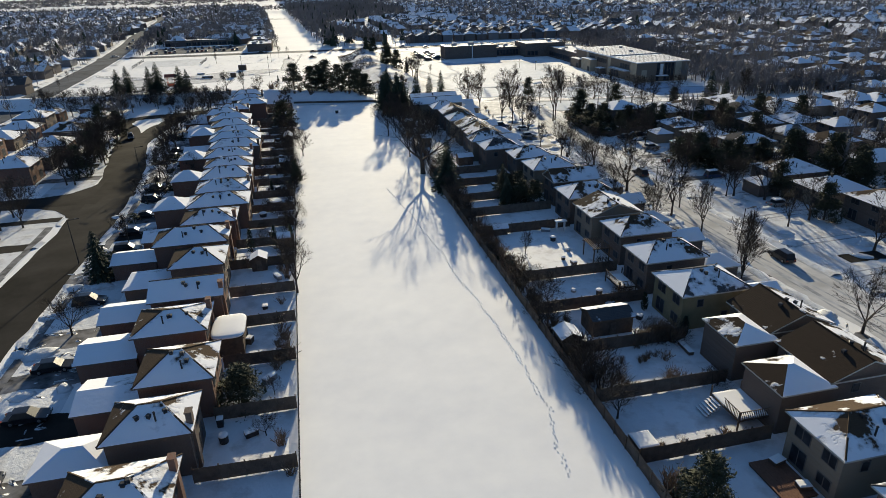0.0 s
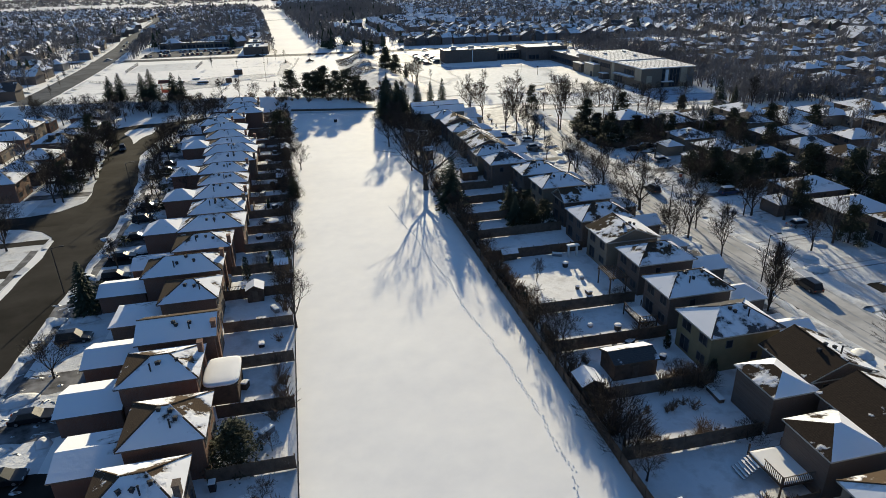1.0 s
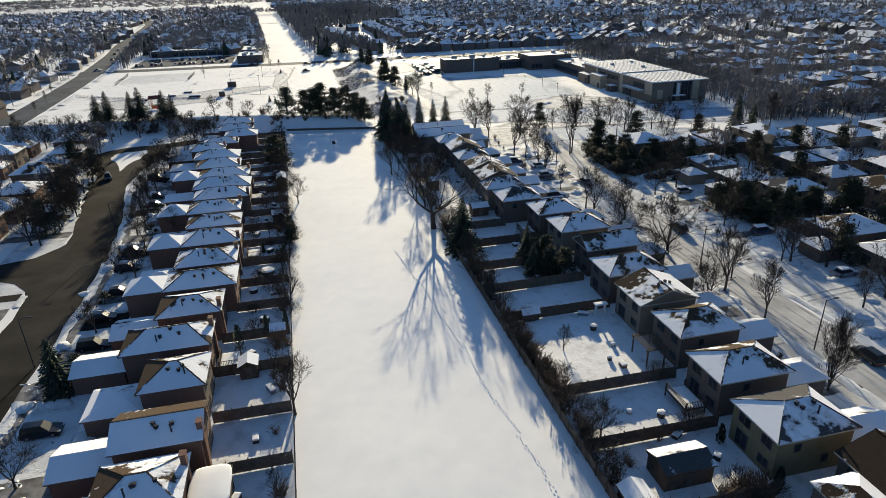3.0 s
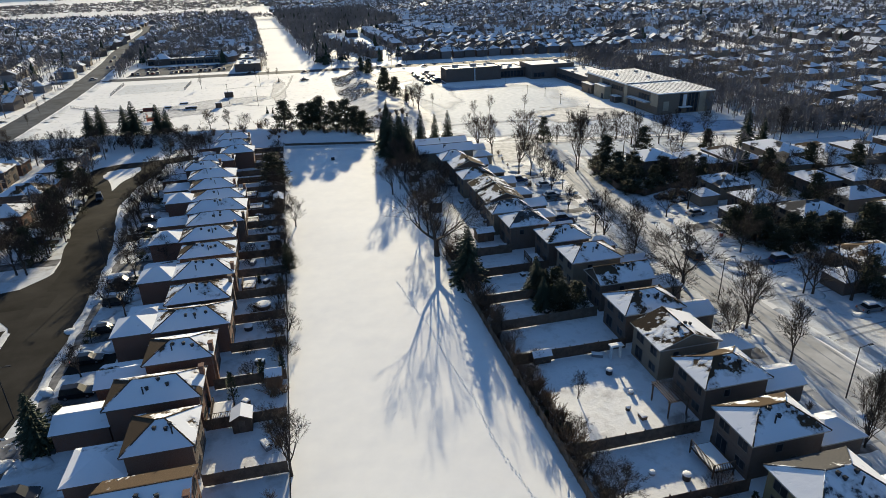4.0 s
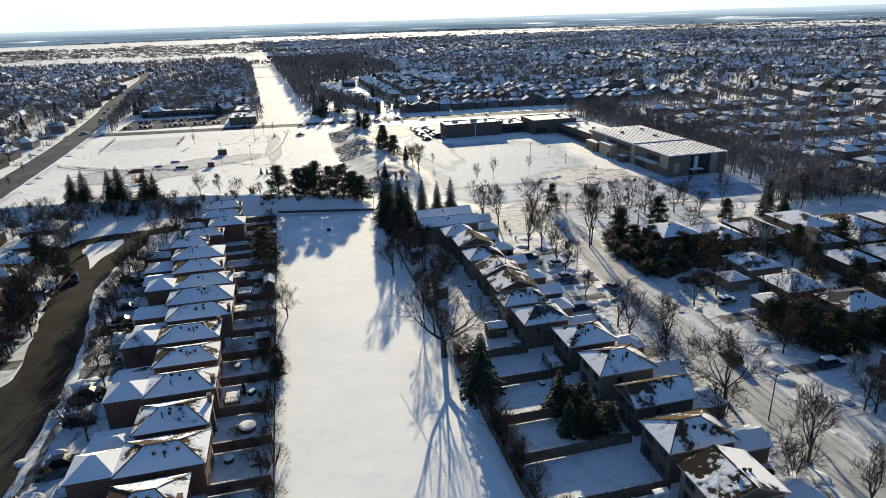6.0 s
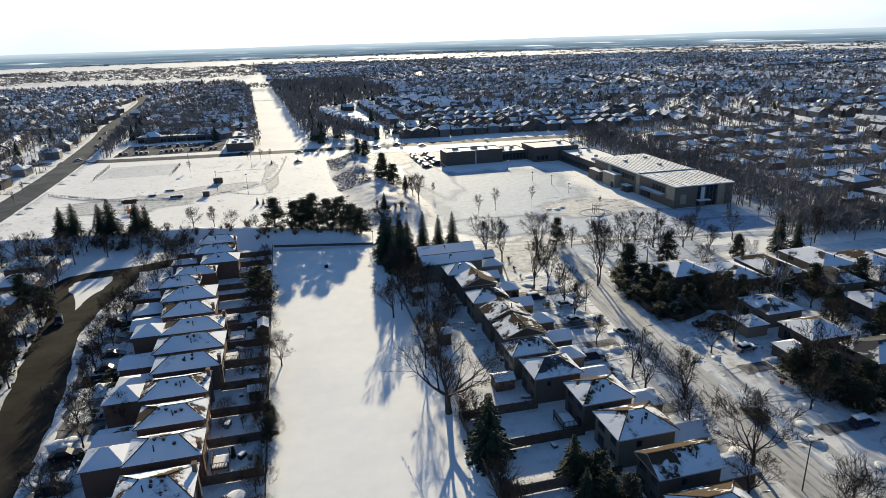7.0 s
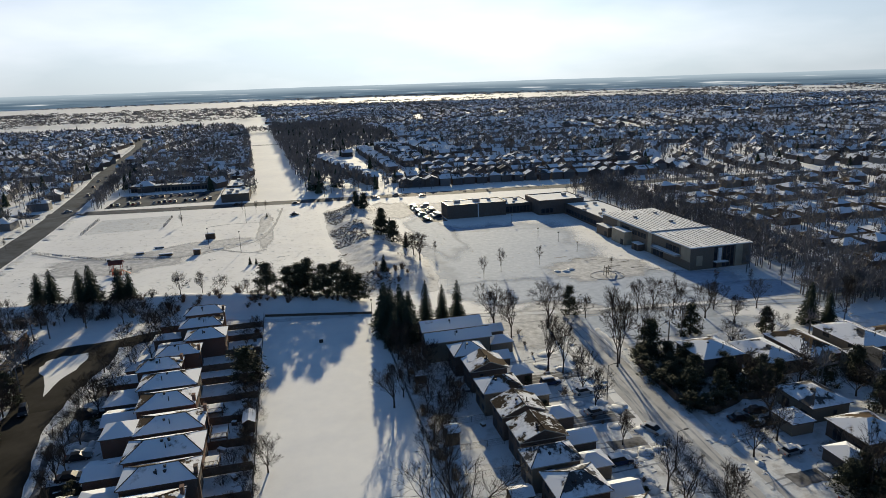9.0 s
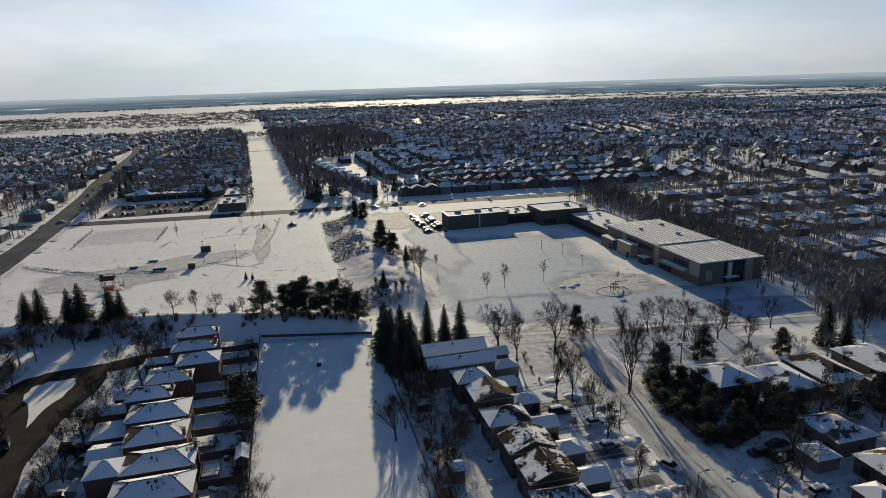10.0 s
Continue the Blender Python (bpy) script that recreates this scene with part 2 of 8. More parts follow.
M_NEEDLE = plain("spruce_needles", (0.02, 0.03, 0.02), (0.05, 0.07, 0.042), 2.0)
M_PINE = plain("pine_needles", (0.024, 0.029, 0.018), (0.06, 0.068, 0.038), 2.0)
M_WOOD = plain("weathered_fence_wood", (0.085, 0.065, 0.05), (0.18, 0.14, 0.105), 1.2)
M_DARKWOOD = plain("dark_stained_wood", (0.07, 0.05, 0.038), (0.15, 0.108, 0.078), 1.2)
M_WHITE = plain("white_paint", (0.62, 0.62, 0.62), (0.78, 0.78, 0.77), 2.0, 0.5)
M_TRIM = plain("brown_metal_trim", (0.10, 0.075, 0.06), (0.16, 0.13, 0.11), 2.0, 0.5)
M_METAL = plain("galvanised_metal", (0.22, 0.22, 0.23), (0.36, 0.36, 0.37), 4.0, 0.45, 0.7)
M_BLACK = plain("black_metal", (0.02, 0.02, 0.022), (0.05, 0.05, 0.052), 4.0, 0.5)
M_CONCRETE = plain("concrete", (0.28, 0.27, 0.26), (0.42, 0.41, 0.39), 0.8, relief=0.01)
M_RED = plain("red_paint", (0.32, 0.06, 0.03), (0.45, 0.10, 0.05), 3.0, 0.5)
M_RUBBER = plain("tyre_rubber", (0.012, 0.012, 0.012), (0.03, 0.03, 0.03), 4.0)
M_BRUSH = plain("mound_brush", (0.065, 0.05, 0.04), (0.15, 0.118, 0.09), 0.6)
M_BUSH = plain("dry_stems", (0.12, 0.085, 0.058), (0.24, 0.175, 0.12), 3.0)


def glass_material():
    m, nt, b = nodes_of("window_glass", 0.45)
    nt.links.new(ramp(nt, tex(nt, 0.6), [(0.35, (0.012, 0.014, 0.018)), (0.7, (0.05, 0.055, 0.065))]), b.inputs["Base Color"])
    b.inputs["Specular IOR Level"].default_value = 0.15
    return m


M_GLASS = glass_material()


# ---- geometry helpers ----
class Geo:
    """Collects vertices and faces of one mesh."""

    def __init__(self):
        self.v, self.f, self.m, self.bare = [], [], [], []
        self.slope = 0.2

    def face(self, pts, mat=0, bare=0.0):
        n = len(self.v)
        self.v.extend(tuple(p) for p in pts)
        self.f.append(tuple(range(n, n + len(pts))))
        self.m.append(mat)
        self.bare.append(bare)

    def box(self, x0, x1, y0, y1, z0, z1, mat=0, bare=0.0):
        n = len(self.v)
        self.v += [(x0, y0, z0), (x1, y0, z0), (x1, y1, z0), (x0, y1, z0), (x0, y0, z1), (x1, y0, z1), (x1, y1, z1), (x0, y1, z1)]
        for q in ((3, 2, 1, 0), (4, 5, 6, 7), (0, 1, 5, 4), (1, 2, 6, 5), (2, 3, 7, 6), (3, 0, 4, 7)):
            self.f.append(tuple(n + i for i in q))
            self.m.append(mat)
            self.bare.append(bare)

    def tube(self, a, b, ra, rb, n=4, mat=0, cap=False):
        a, b = Vector(a), Vector(b)
        d = (b - a)
        if d.length < 1e-6:
            return
        d.normalize()
        s = d.orthogonal().normalized()
        t = d.cross(s)
        k = len(self.v)
        for p, r in ((a, ra), (b, rb)):
            for i in range(n):
                w = 2 * math.pi * i / n
                self.v.append(tuple(p + s * (r * math.cos(w)) + t * (r * math.sin(w))))
        for i in range(n):
            j = (i + 1) % n
            self.f.append((k + i, k + j, k + n + j, k + n + i))
            self.m.append(mat)
            self.bare.append(0.0)
        if cap:
            self.f.append(tuple(k + n + i for i in range(n)))
            self.m.append(mat)
            self.bare.append(0.0)

    def hull(self, rings, mat=0):
        """Skin through rings of equal length, closed at both ends."""
        k, n = len(self.v), len(rings[0])
        for r in rings:
            self.v.extend(tuple(p) for p in r)
        for i in range(len(rings) - 1):
            for j in range(n):
                a, b = k + i * n + j, k + i * n + (j + 1) % n
                self.f.append((a, b, b + n, a + n))
                self.m.append(mat)
                self.bare.append(0.0)
        for ring, flip in ((0, True), (len(rings) - 1, False)):
            q = [k + ring * n + j for j in range(n)]
            self.f.append(tuple(reversed(q)) if flip else tuple(q))
            self.m.append(mat)
            self.bare.append(0.0)

    def mesh(self, name, mats, smooth=False):
        me = bpy.data.meshes.new(name)
        me.from_pydata(self.v, [], self.f)
        for m in (mats if isinstance(mats, (list, tuple)) else [mats]):
            me.materials.append(m)
        me.polygons.foreach_set("material_index", self.m)
        if any(self.bare):
            # more shingle shows towards the ridge than at the eaves
            lo, hi = min(v[2] for v in self.v), max(v[2] for v in self.v)
            at = me.attributes.new("bare", 'FLOAT', 'CORNER')
            vals = [0.0] * len(me.loops)
            for p in me.polygons:
                for k in p.loop_indices:
                    up = (self.v[me.loops[k].vertex_index][2] - lo) / max(hi - lo, 0.1)
                    vals[k] = self.bare[p.index] + (self.slope * (up - 0.45) if self.bare[p.index] else 0.0)
            at.data.foreach_set("value", vals)
        if smooth:
            me.polygons.foreach_set("use_smooth", [True] * len(self.f))
        me.update()
        return me


def part(name, geo, mats, parent=None, label="", at=None, smooth=False):
    """One mesh object, under a thing or a part. geo: a Geo, or a ready mesh to share."""
    me = geo.mesh(name, mats, smooth) if isinstance(geo, Geo) else geo
    ob = new(name, me)
    if parent:
        ob.parent = parent
    if at is not None:
        ob.matrix_basis = at
    if label:
        ob["label"] = label
    return ob


def thing(name, label, category, at, group="", kind=""):
    ob = tagged(new(name), label, category, group, kind)
    ob.empty_display_size = 0.3
    ob.matrix_basis = at
    return ob


rng = random.Random(7)


# ---- ground ----
def build_ground():
    g = Geo()
    xs = [-5200, -2500, -1200, -600, -300, -150, -60, 0, 31.5, 60, 110, 180, 320, 600, 1200, 2500, 5200]
    ys = [-600, -200, -60, 0, 60, 120, 180, 240, 300, 400, 600, 1000, 1800, 3000, 5200]
    for x in xs:
        for y in ys:
            g.v.append((x, y, 0.0))
    n = len(ys)
    for i in range(len(xs) - 1):
        for j in range(n - 1):
            g.f.append((i * n + j, (i + 1) * n + j, (i + 1) * n + j + 1, i * n + j + 1))
            g.m.append(0)
            g.bare.append(0)
    tagged(part("ground", g, M_SNOW), "snow-covered ground of park, yards and fields", "ground", kind="structure")


build_ground()


def ribbon(name, pts, width, mat, z, label, category="road", ragged=0.0):
    """A strip of ground along a line of (x, y)."""
    g = Geo()
    P = [Vector((x, y, 0)) for x, y in pts]
    fine = []
    for i in range(len(P) - 1):
        steps = max(1, int((P[i + 1] - P[i]).length / 4.0)) if ragged else 1
        a, b, c, d = P[max(i - 1, 0)], P[i], P[i + 1], P[min(i + 2, len(P) - 1)]
        steps = max(steps, 4 if len(P) > 2 else 1)
        for s in range(steps):
            t = s / steps
            fine.append(0.5 * ((2 * b) + (c - a) * t + (2 * a - 5 * b + 4 * c - d) * t * t + (3 * b - a - 3 * c + d) * t ** 3))
    fine.append(P[-1])
    for i, p in enumerate(fine):
        d = (fine[min(i + 1, len(fine) - 1)] - fine[max(i - 1, 0)]).normalized()
        s = Vector((-d.y, d.x, 0))
        for side in (1, -1):
            w = width / 2 + rng.uniform(-ragged, ragged)
            g.v.append(tuple(p + s * (w * side) + Vector((0, 0, z))))
    for i in range(len(fine) - 1):
        g.f.append((2 * i + 1, 2 * i + 3, 2 * i + 2, 2 * i))
        g.m.append(0)
        g.bare.append(0)
    return tagged(part(name, g, mat), label, category, kind="structure"), fine


def snowbank(fine, offset, height, width, label="lumpy ridge of ploughed snow along the road", gap=(0, 0)):
    g = Geo()
    k = 0
    last = None
    for i in range(len(fine) - 1):
        a, b = fine[i], fine[i + 1]
        d = (b - a)
        L = d.length
        if L < 1e-3:
            continue
        d = d / L
        s = Vector((-d.y, d.x, 0))
        for q in range(max(1, int(L / 1.6))):
            p = a + d * (q * 1.6) + s * (offset + 0.8 * noise.noise(Vector((a.x * 0.1 + q, a.y * 0.11 + q * 0.3, offset))))
            if gap[0] < p.y < gap[1] or noise.noise(Vector((p.x * 0.11, p.y * 0.11, offset))) < -0.12:      # breaks at the drives
                last = None
                continue
            h = height * (0.35 + 1.0 * abs(noise.noise(p * 0.23)) + 0.5 * rng.random())
            w = width * rng.uniform(0.7, 1.2)
            ring = [p - s * w + Vector((0, 0, 0.0)), p - s * (w * 0.45) + Vector((0, 0, h * 0.8)), p + s * (w * 0.3) + Vector((0, 0, h)), p + s * w]
            g.v.extend(tuple(r) for r in ring)
            if last is not None:
                for j in range(3):
                    g.f.append((last + j, last + j + 1, k + j + 1, k + j))
                    g.m.append(0)
                    g.bare.append(0)
            last = k
            k += 4
    tagged(part("snowbank", g, M_SNOW_WORN, smooth=True), label, "snowbank", kind="stuff")


_, line_left = ribbon("road_west", [(-43, -20), (-42, 60), (-41, 95), (-40.3, 122), (-40.5, 147), (-41.8, 165), (-44.2, 182), (-46.6, 196), (-47.6, 207)], 9.5, M_ASPHALT, 0.03, "dark wet asphalt street between rows of houses", ragged=0.4)
ribbon("road_west_loop", [(-47.8, 198), (-49.4, 209), (-51.7, 219.5), (-56.4, 230), (-56.0, 237), (-51.8, 240.6), (-45, 241.6), (-36, 243), (-24, 247)], 6.4, M_ASPHALT, 0.024, "dark asphalt lane round a snowy island", ragged=0.4)
ribbon("road_west_lane", [(-45.8, 199), (-44.7, 211), (-42.9, 222), (-40.2, 232), (-41.5, 242)], 6.8, M_ASPHALT, 0.027, "dark asphalt lane round a snowy island", ragged=0.4)
ribbon("road_side", [(-42, 147), (-60, 148), (-90, 149), (-140, 150)], 6.9, M_ASPHALT, 0.036, "dark asphalt side street", ragged=0.35)
_, line_right = ribbon("road_east", [(78, -20), (77, 40), (75.5, 75), (75, 105), (75.2, 130), (76.8, 154), (78.5, 172), (80.5, 190), (82, 206), (83, 222)], 8.5, M_PACKED, 0.03, "street of grey packed snow with wheel tracks", ragged=0.3)
ribbon("footpath", [(-30, 258), (0, 247), (31, 242), (62, 231), (100, 224), (153, 215.5), (210, 207)], 2.6, M_SNOW_WORN, 0.036, "trodden snowy footpath along the park", "path", ragged=0.2)
ribbon("road_cross", [(-420, 470), (-140, 455), (-60, 447), (40, 439), (110, 434), (215, 423.5), (330, 412), (520, 393)], 12, M_ROADMIX, 0.03, "wide cross road, partly cleared of snow", ragged=0.2)
_, line_diag = ribbon("road_arterial", [(-104, 120), (-106, 240), (-108, 320), (-111, 400), (-115, 460), (-125, 560), (-136, 640), (-148, 780), (-160, 900), (-172, 960), (-180, 1010)], 13, M_ROADMIX, 0.024, "wide salted arterial road", ragged=0.2)
mouth = Geo()
mouth.face([(-44.5, 131, 0.034), (-44.5, 163, 0.034), (-46.6, 157.5, 0.034), (-50, 153, 0.034), (-56, 151.4, 0.034), (-60, 151.2, 0.034), (-60, 144.8, 0.034), (-54, 143.6, 0.034), (-49.5, 141, 0.034), (-46.4, 137, 0.034)])
tagged(part("road_mouth", mouth, M_ASPHALT), "dark asphalt where the side street widens into the road", "road", kind="structure")
for off in (-1.15, 1.15):
    ribbon("path_edge", [(x, y + off) for x, y in ((31, 242), (62, 231), (100, 224), (153, 215.5), (210, 207))], 0.45, M_TRACK, 0.042, "trodden edge of the snowy footpath", "track", ragged=0.15)
ribbon("path_trail", [(57, 222.4), (67, 222.6), (85, 220.8), (111, 219.2), (133, 214.5), (170, 208.5)], 0.6, M_TRACK, 0.046, "narrow trail trodden beside the footpath", "track", ragged=0.2)
for off in (-2.1, 1.6):
    ribbon("wheel_track", [(p.x + off, p.y) for p in line_right[::3]], 0.6, M_TRACK, 0.038, "dark wheel track worn into packed snow", "track", ragged=0.25)
snowbank(line_diag, 9.5, 0.5, 2.2)
snowbank(line_diag, -9.5, 0.5, 2.2)
snowbank(line_left, 5.8, 0.32, 0.8, gap=(136, 160))
snowbank(line_left, -5.8, 0.32, 0.8)
snowbank(line_right, 5.2, 0.4, 0.9)
snowbank(line_right, -5.2, 0.4, 0.9)


# ---- houses ----
M_FRAME = plain("brown_window_frames", (0.10, 0.09, 0.08), (0.2, 0.185, 0.17), 1.0, 0.6)
M_YELLOW = plain("faded_yellow_siding", (0.19, 0.16, 0.09), (0.26, 0.22, 0.13), 0.5)
window_meshes = {}


def window_pair(w, h):
    if (w, h) not in window_meshes:
        f, p = Geo(), Geo()
        b = 0.07
        f.box(-w / 2 - b, w / 2 + b, -0.06, 0.0, -h / 2 - b, -h / 2)
        f.box(-w / 2 - b, w / 2 + b, -0.06, 0.0, h / 2, h / 2 + b)
        f.box(-w / 2 - b, -w / 2, -0.06, 0.0, -h / 2, h / 2)
        f.box(w / 2, w / 2 + b, -0.06, 0.0, -h / 2, h / 2)
        if w > 0.9:
            f.box(-0.03, 0.03, -0.055, 0.0, -h / 2, h / 2)
        p.box(-w / 2, w / 2, -0.025, 0.0, -h / 2, h / 2)
        window_meshes[(w, h)] = (f.mesh("window", M_FRAME), p.mesh("pane", M_GLASS))
    return window_meshes[(w, h)]


TURN = {"s": 0, "e": 90, "n": 180, "w": -90}


def add_window(house, side, spot, z, w, h, box, name="window"):
    """A framed window on one side of the walls box (x0, x1, y0, y1); spot runs 0 to 1 along it."""
    x0, x1, y0, y1 = box
    if side in "sn":
        x, y = x0 + (x1 - x0) * spot, y0 if side == "s" else y1
    else:
        x, y = x1 if side == "e" else x0, y0 + (y1 - y0) * spot
    fm, pm = window_pair(w, h)
    ob = part(name, fm, None, house, at=pose(x, y, z, 0, 0, TURN[side]))
    part("pane", pm, None, ob)


def roof_geo(x0, x1, y0, y1, eave, rise, style, bare, slope=0.2):
    """A roof with thickness and a soffit. bare: share of shingle showing on the (south, east, north, west) faces."""
    g = Geo()
    g.slope = slope
    t = 0.18
    bs, be, bn, bw = bare
    cx, cy = (x0 + x1) / 2, (y0 + y1) / 2
    w, d = x1 - x0, y1 - y0
    A, B, C, D = (x0, y0, eave), (x1, y0, eave), (x1, y1, eave), (x0, y1, eave)
    top = eave + rise
    if style == "hip":
        if w >= d:
            p, q = (x0 + d / 2 * 0.92, cy, top), (x1 - d / 2 * 0.92, cy, top)
            g.face([A, B, q, p], 0, bs), g.face([B, C, q], 0, be), g.face([C, D, p, q], 0, bn), g.face([D, A, p], 0, bw)
        else:
            p, q = (cx, y0 + w / 2 * 0.92, top), (cx, y1 - w / 2 * 0.92, top)
            g.face([A, B, p], 0, bs), g.face([B, C, q, p], 0, be), g.face([C, D, q], 0, bn), g.face([D, A, p, q], 0, bw)
    elif style == "gable_x":
        p, q = (x0, cy, top), (x1, cy, top)
        g.face([A, B, q, p], 0, bs), g.face([C, D, p, q], 0, bn)
    else:
        p, q = (cx, y0, top), (cx, y1, top)
        g.face([B, C, q, p], 0, be), g.face([D, A, p, q], 0, bw)
    under = [(x, y, z - t) for x, y, z in (A, B, C, D)]
    for i, (a, b) in enumerate(((A, B), (B, C), (C, D), (D, A))):
        j = (i + 1) % 4
        g.face([under[i], under[j], b, a], 1)
    if style == "hip":
        g.face([under[3], under[2], under[1], under[0]], 1)
    else:
        dn = lambda v: (v[0], v[1], v[2] - t)  # noqa: E731
        if style == "gable_x":
            g.face([under[1], under[0], dn(p), dn(q)], 1), g.face([under[3], under[2], dn(q), dn(p)], 1)
            g.face([A, under[0], dn(p), p], 1), g.face([under[3], D, p, dn(p)], 1)
            g.face([under[1], B, q, dn(q)], 1), g.face([C, under[2], dn(q), q], 1)
        else:
            g.face([under[2], under[1], dn(p), dn(q)], 1), g.face([under[0], under[3], dn(q), dn(p)], 1)
            g.face([under[0], A, p, dn(p)], 1), g.face([B, under[1], dn(p), p], 1)
            g.face([under[3], D, q, dn(q)], 1), g.face([C, under[2], dn(q), q], 1)
    return g


def ridge_caps(rf, x0, x1, y0, y1, eave, rise, style, roof):
    """Shingle caps along ridge and hips, mostly blown clear of snow."""
    w, d, cx, cy, top = x1 - x0, y1 - y0, (x0 + x1) / 2, (y0 + y1) / 2, eave + rise
    if style == "hip":
        k = min(w, d) / 2 * 0.92
        p, q = ((x0 + k, cy, top), (x1 - k, cy, top)) if w >= d else ((cx, y0 + k, top), (cx, y1 - k, top))
        A, B, C, D = (x0, y0, eave), (x1, y0, eave), (x1, y1, eave), (x0, y1, eave)
        lines = ((A, p), (B, q if w >= d else p), (C, q), (D, p if w >= d else q), (p, q))
    else:
        lines = (((x0, cy, top), (x1, cy, top)),) if style == "gable_x" else (((cx, y0, top), (cx, y1, top)),)
    for a, b in lines:
        g = Geo()
        g.slope = 0.0
        g.tube(a, b, 0.1, 0.1, 4)
        g.bare = [0.56] * len(g.f)
        part("ridge_cap", g, roof, rf)


def wall_geo(x0, x1, y0, y1, top, rise=0.0, style="hip"):
    g = Geo()
    g.face([(x0, y0, 0), (x1, y0, 0), (x1, y0, top), (x0, y0, top)]), g.face([(x1, y0, 0), (x1, y1, 0), (x1, y1, top), (x1, y0, top)])
    g.face([(x1, y1, 0), (x0, y1, 0), (x0, y1, top), (x1, y1, top)]), g.face([(x0, y1, 0), (x0, y0, 0), (x0, y0, top), (x0, y1, top)])
    cx, cy = (x0 + x1) / 2, (y0 + y1) / 2
    if style == "gable_y":
        g.face([(x0, y0, top), (x1, y0, top), (cx, y0, top + rise)]), g.face([(x1, y1, top), (x0, y1, top), (cx, y1, top + rise)])
    elif style == "gable_x":
        g.face([(x1, y0, top), (x1, y1, top), (x1, cy, top + rise)]), g.face([(x0, y1, top), (x0, y0, top), (x0, cy, top + rise)])
    return g


vent_mesh, pipe_mesh = Geo(), Geo()
vent_mesh.hull([[(-0.22, -0.22, -0.3), (0.22, -0.22, -0.3), (0.22, 0.22, -0.3), (-0.22, 0.22, -0.3)], [(-0.22, -0.22, 0.28), (0.22, -0.22, 0.28), (0.22, 0.22, 0.28), (-0.22, 0.22, 0.28)], [(-0.3, -0.3, 0.3), (0.3, -0.3, 0.3), (0.3, 0.3, 0.3), (-0.3, 0.3, 0.3)], [(-0.2, -0.2, 0.42), (0.2, -0.2, 0.42), (0.2, 0.2, 0.42), (-0.2, 0.2, 0.42)]])
vent_mesh = vent_mesh.mesh("roof_vent", M_BLACK)
pipe_mesh.tube((0, 0, -0.4), (0, 0, 0.9), 0.09, 0.09, 8, cap=True)
pipe_mesh.tube((0, 0, 0.9), (0, 0, 1.0), 0.14, 0.05, 8, cap=True)
pipe_mesh = pipe_mesh.mesh("vent_pipe", M_BLACK)


def roof_height(x, y, x0, x1, y0, y1, eave, rise, style):
    w, d = x1 - x0, y1 - y0
    if style == "gable_x":
        return eave + rise * (1 - abs(y - (y0 + y1) / 2) / (d / 2))
    if style == "gable_y":
        return eave + rise * (1 - abs(x - (x0 + x1) / 2) / (w / 2))
    run = min(w, d) / 2
    return eave + rise * min(1.0, min(x - x0, x1 - x, y - y0, y1 - y) / run)


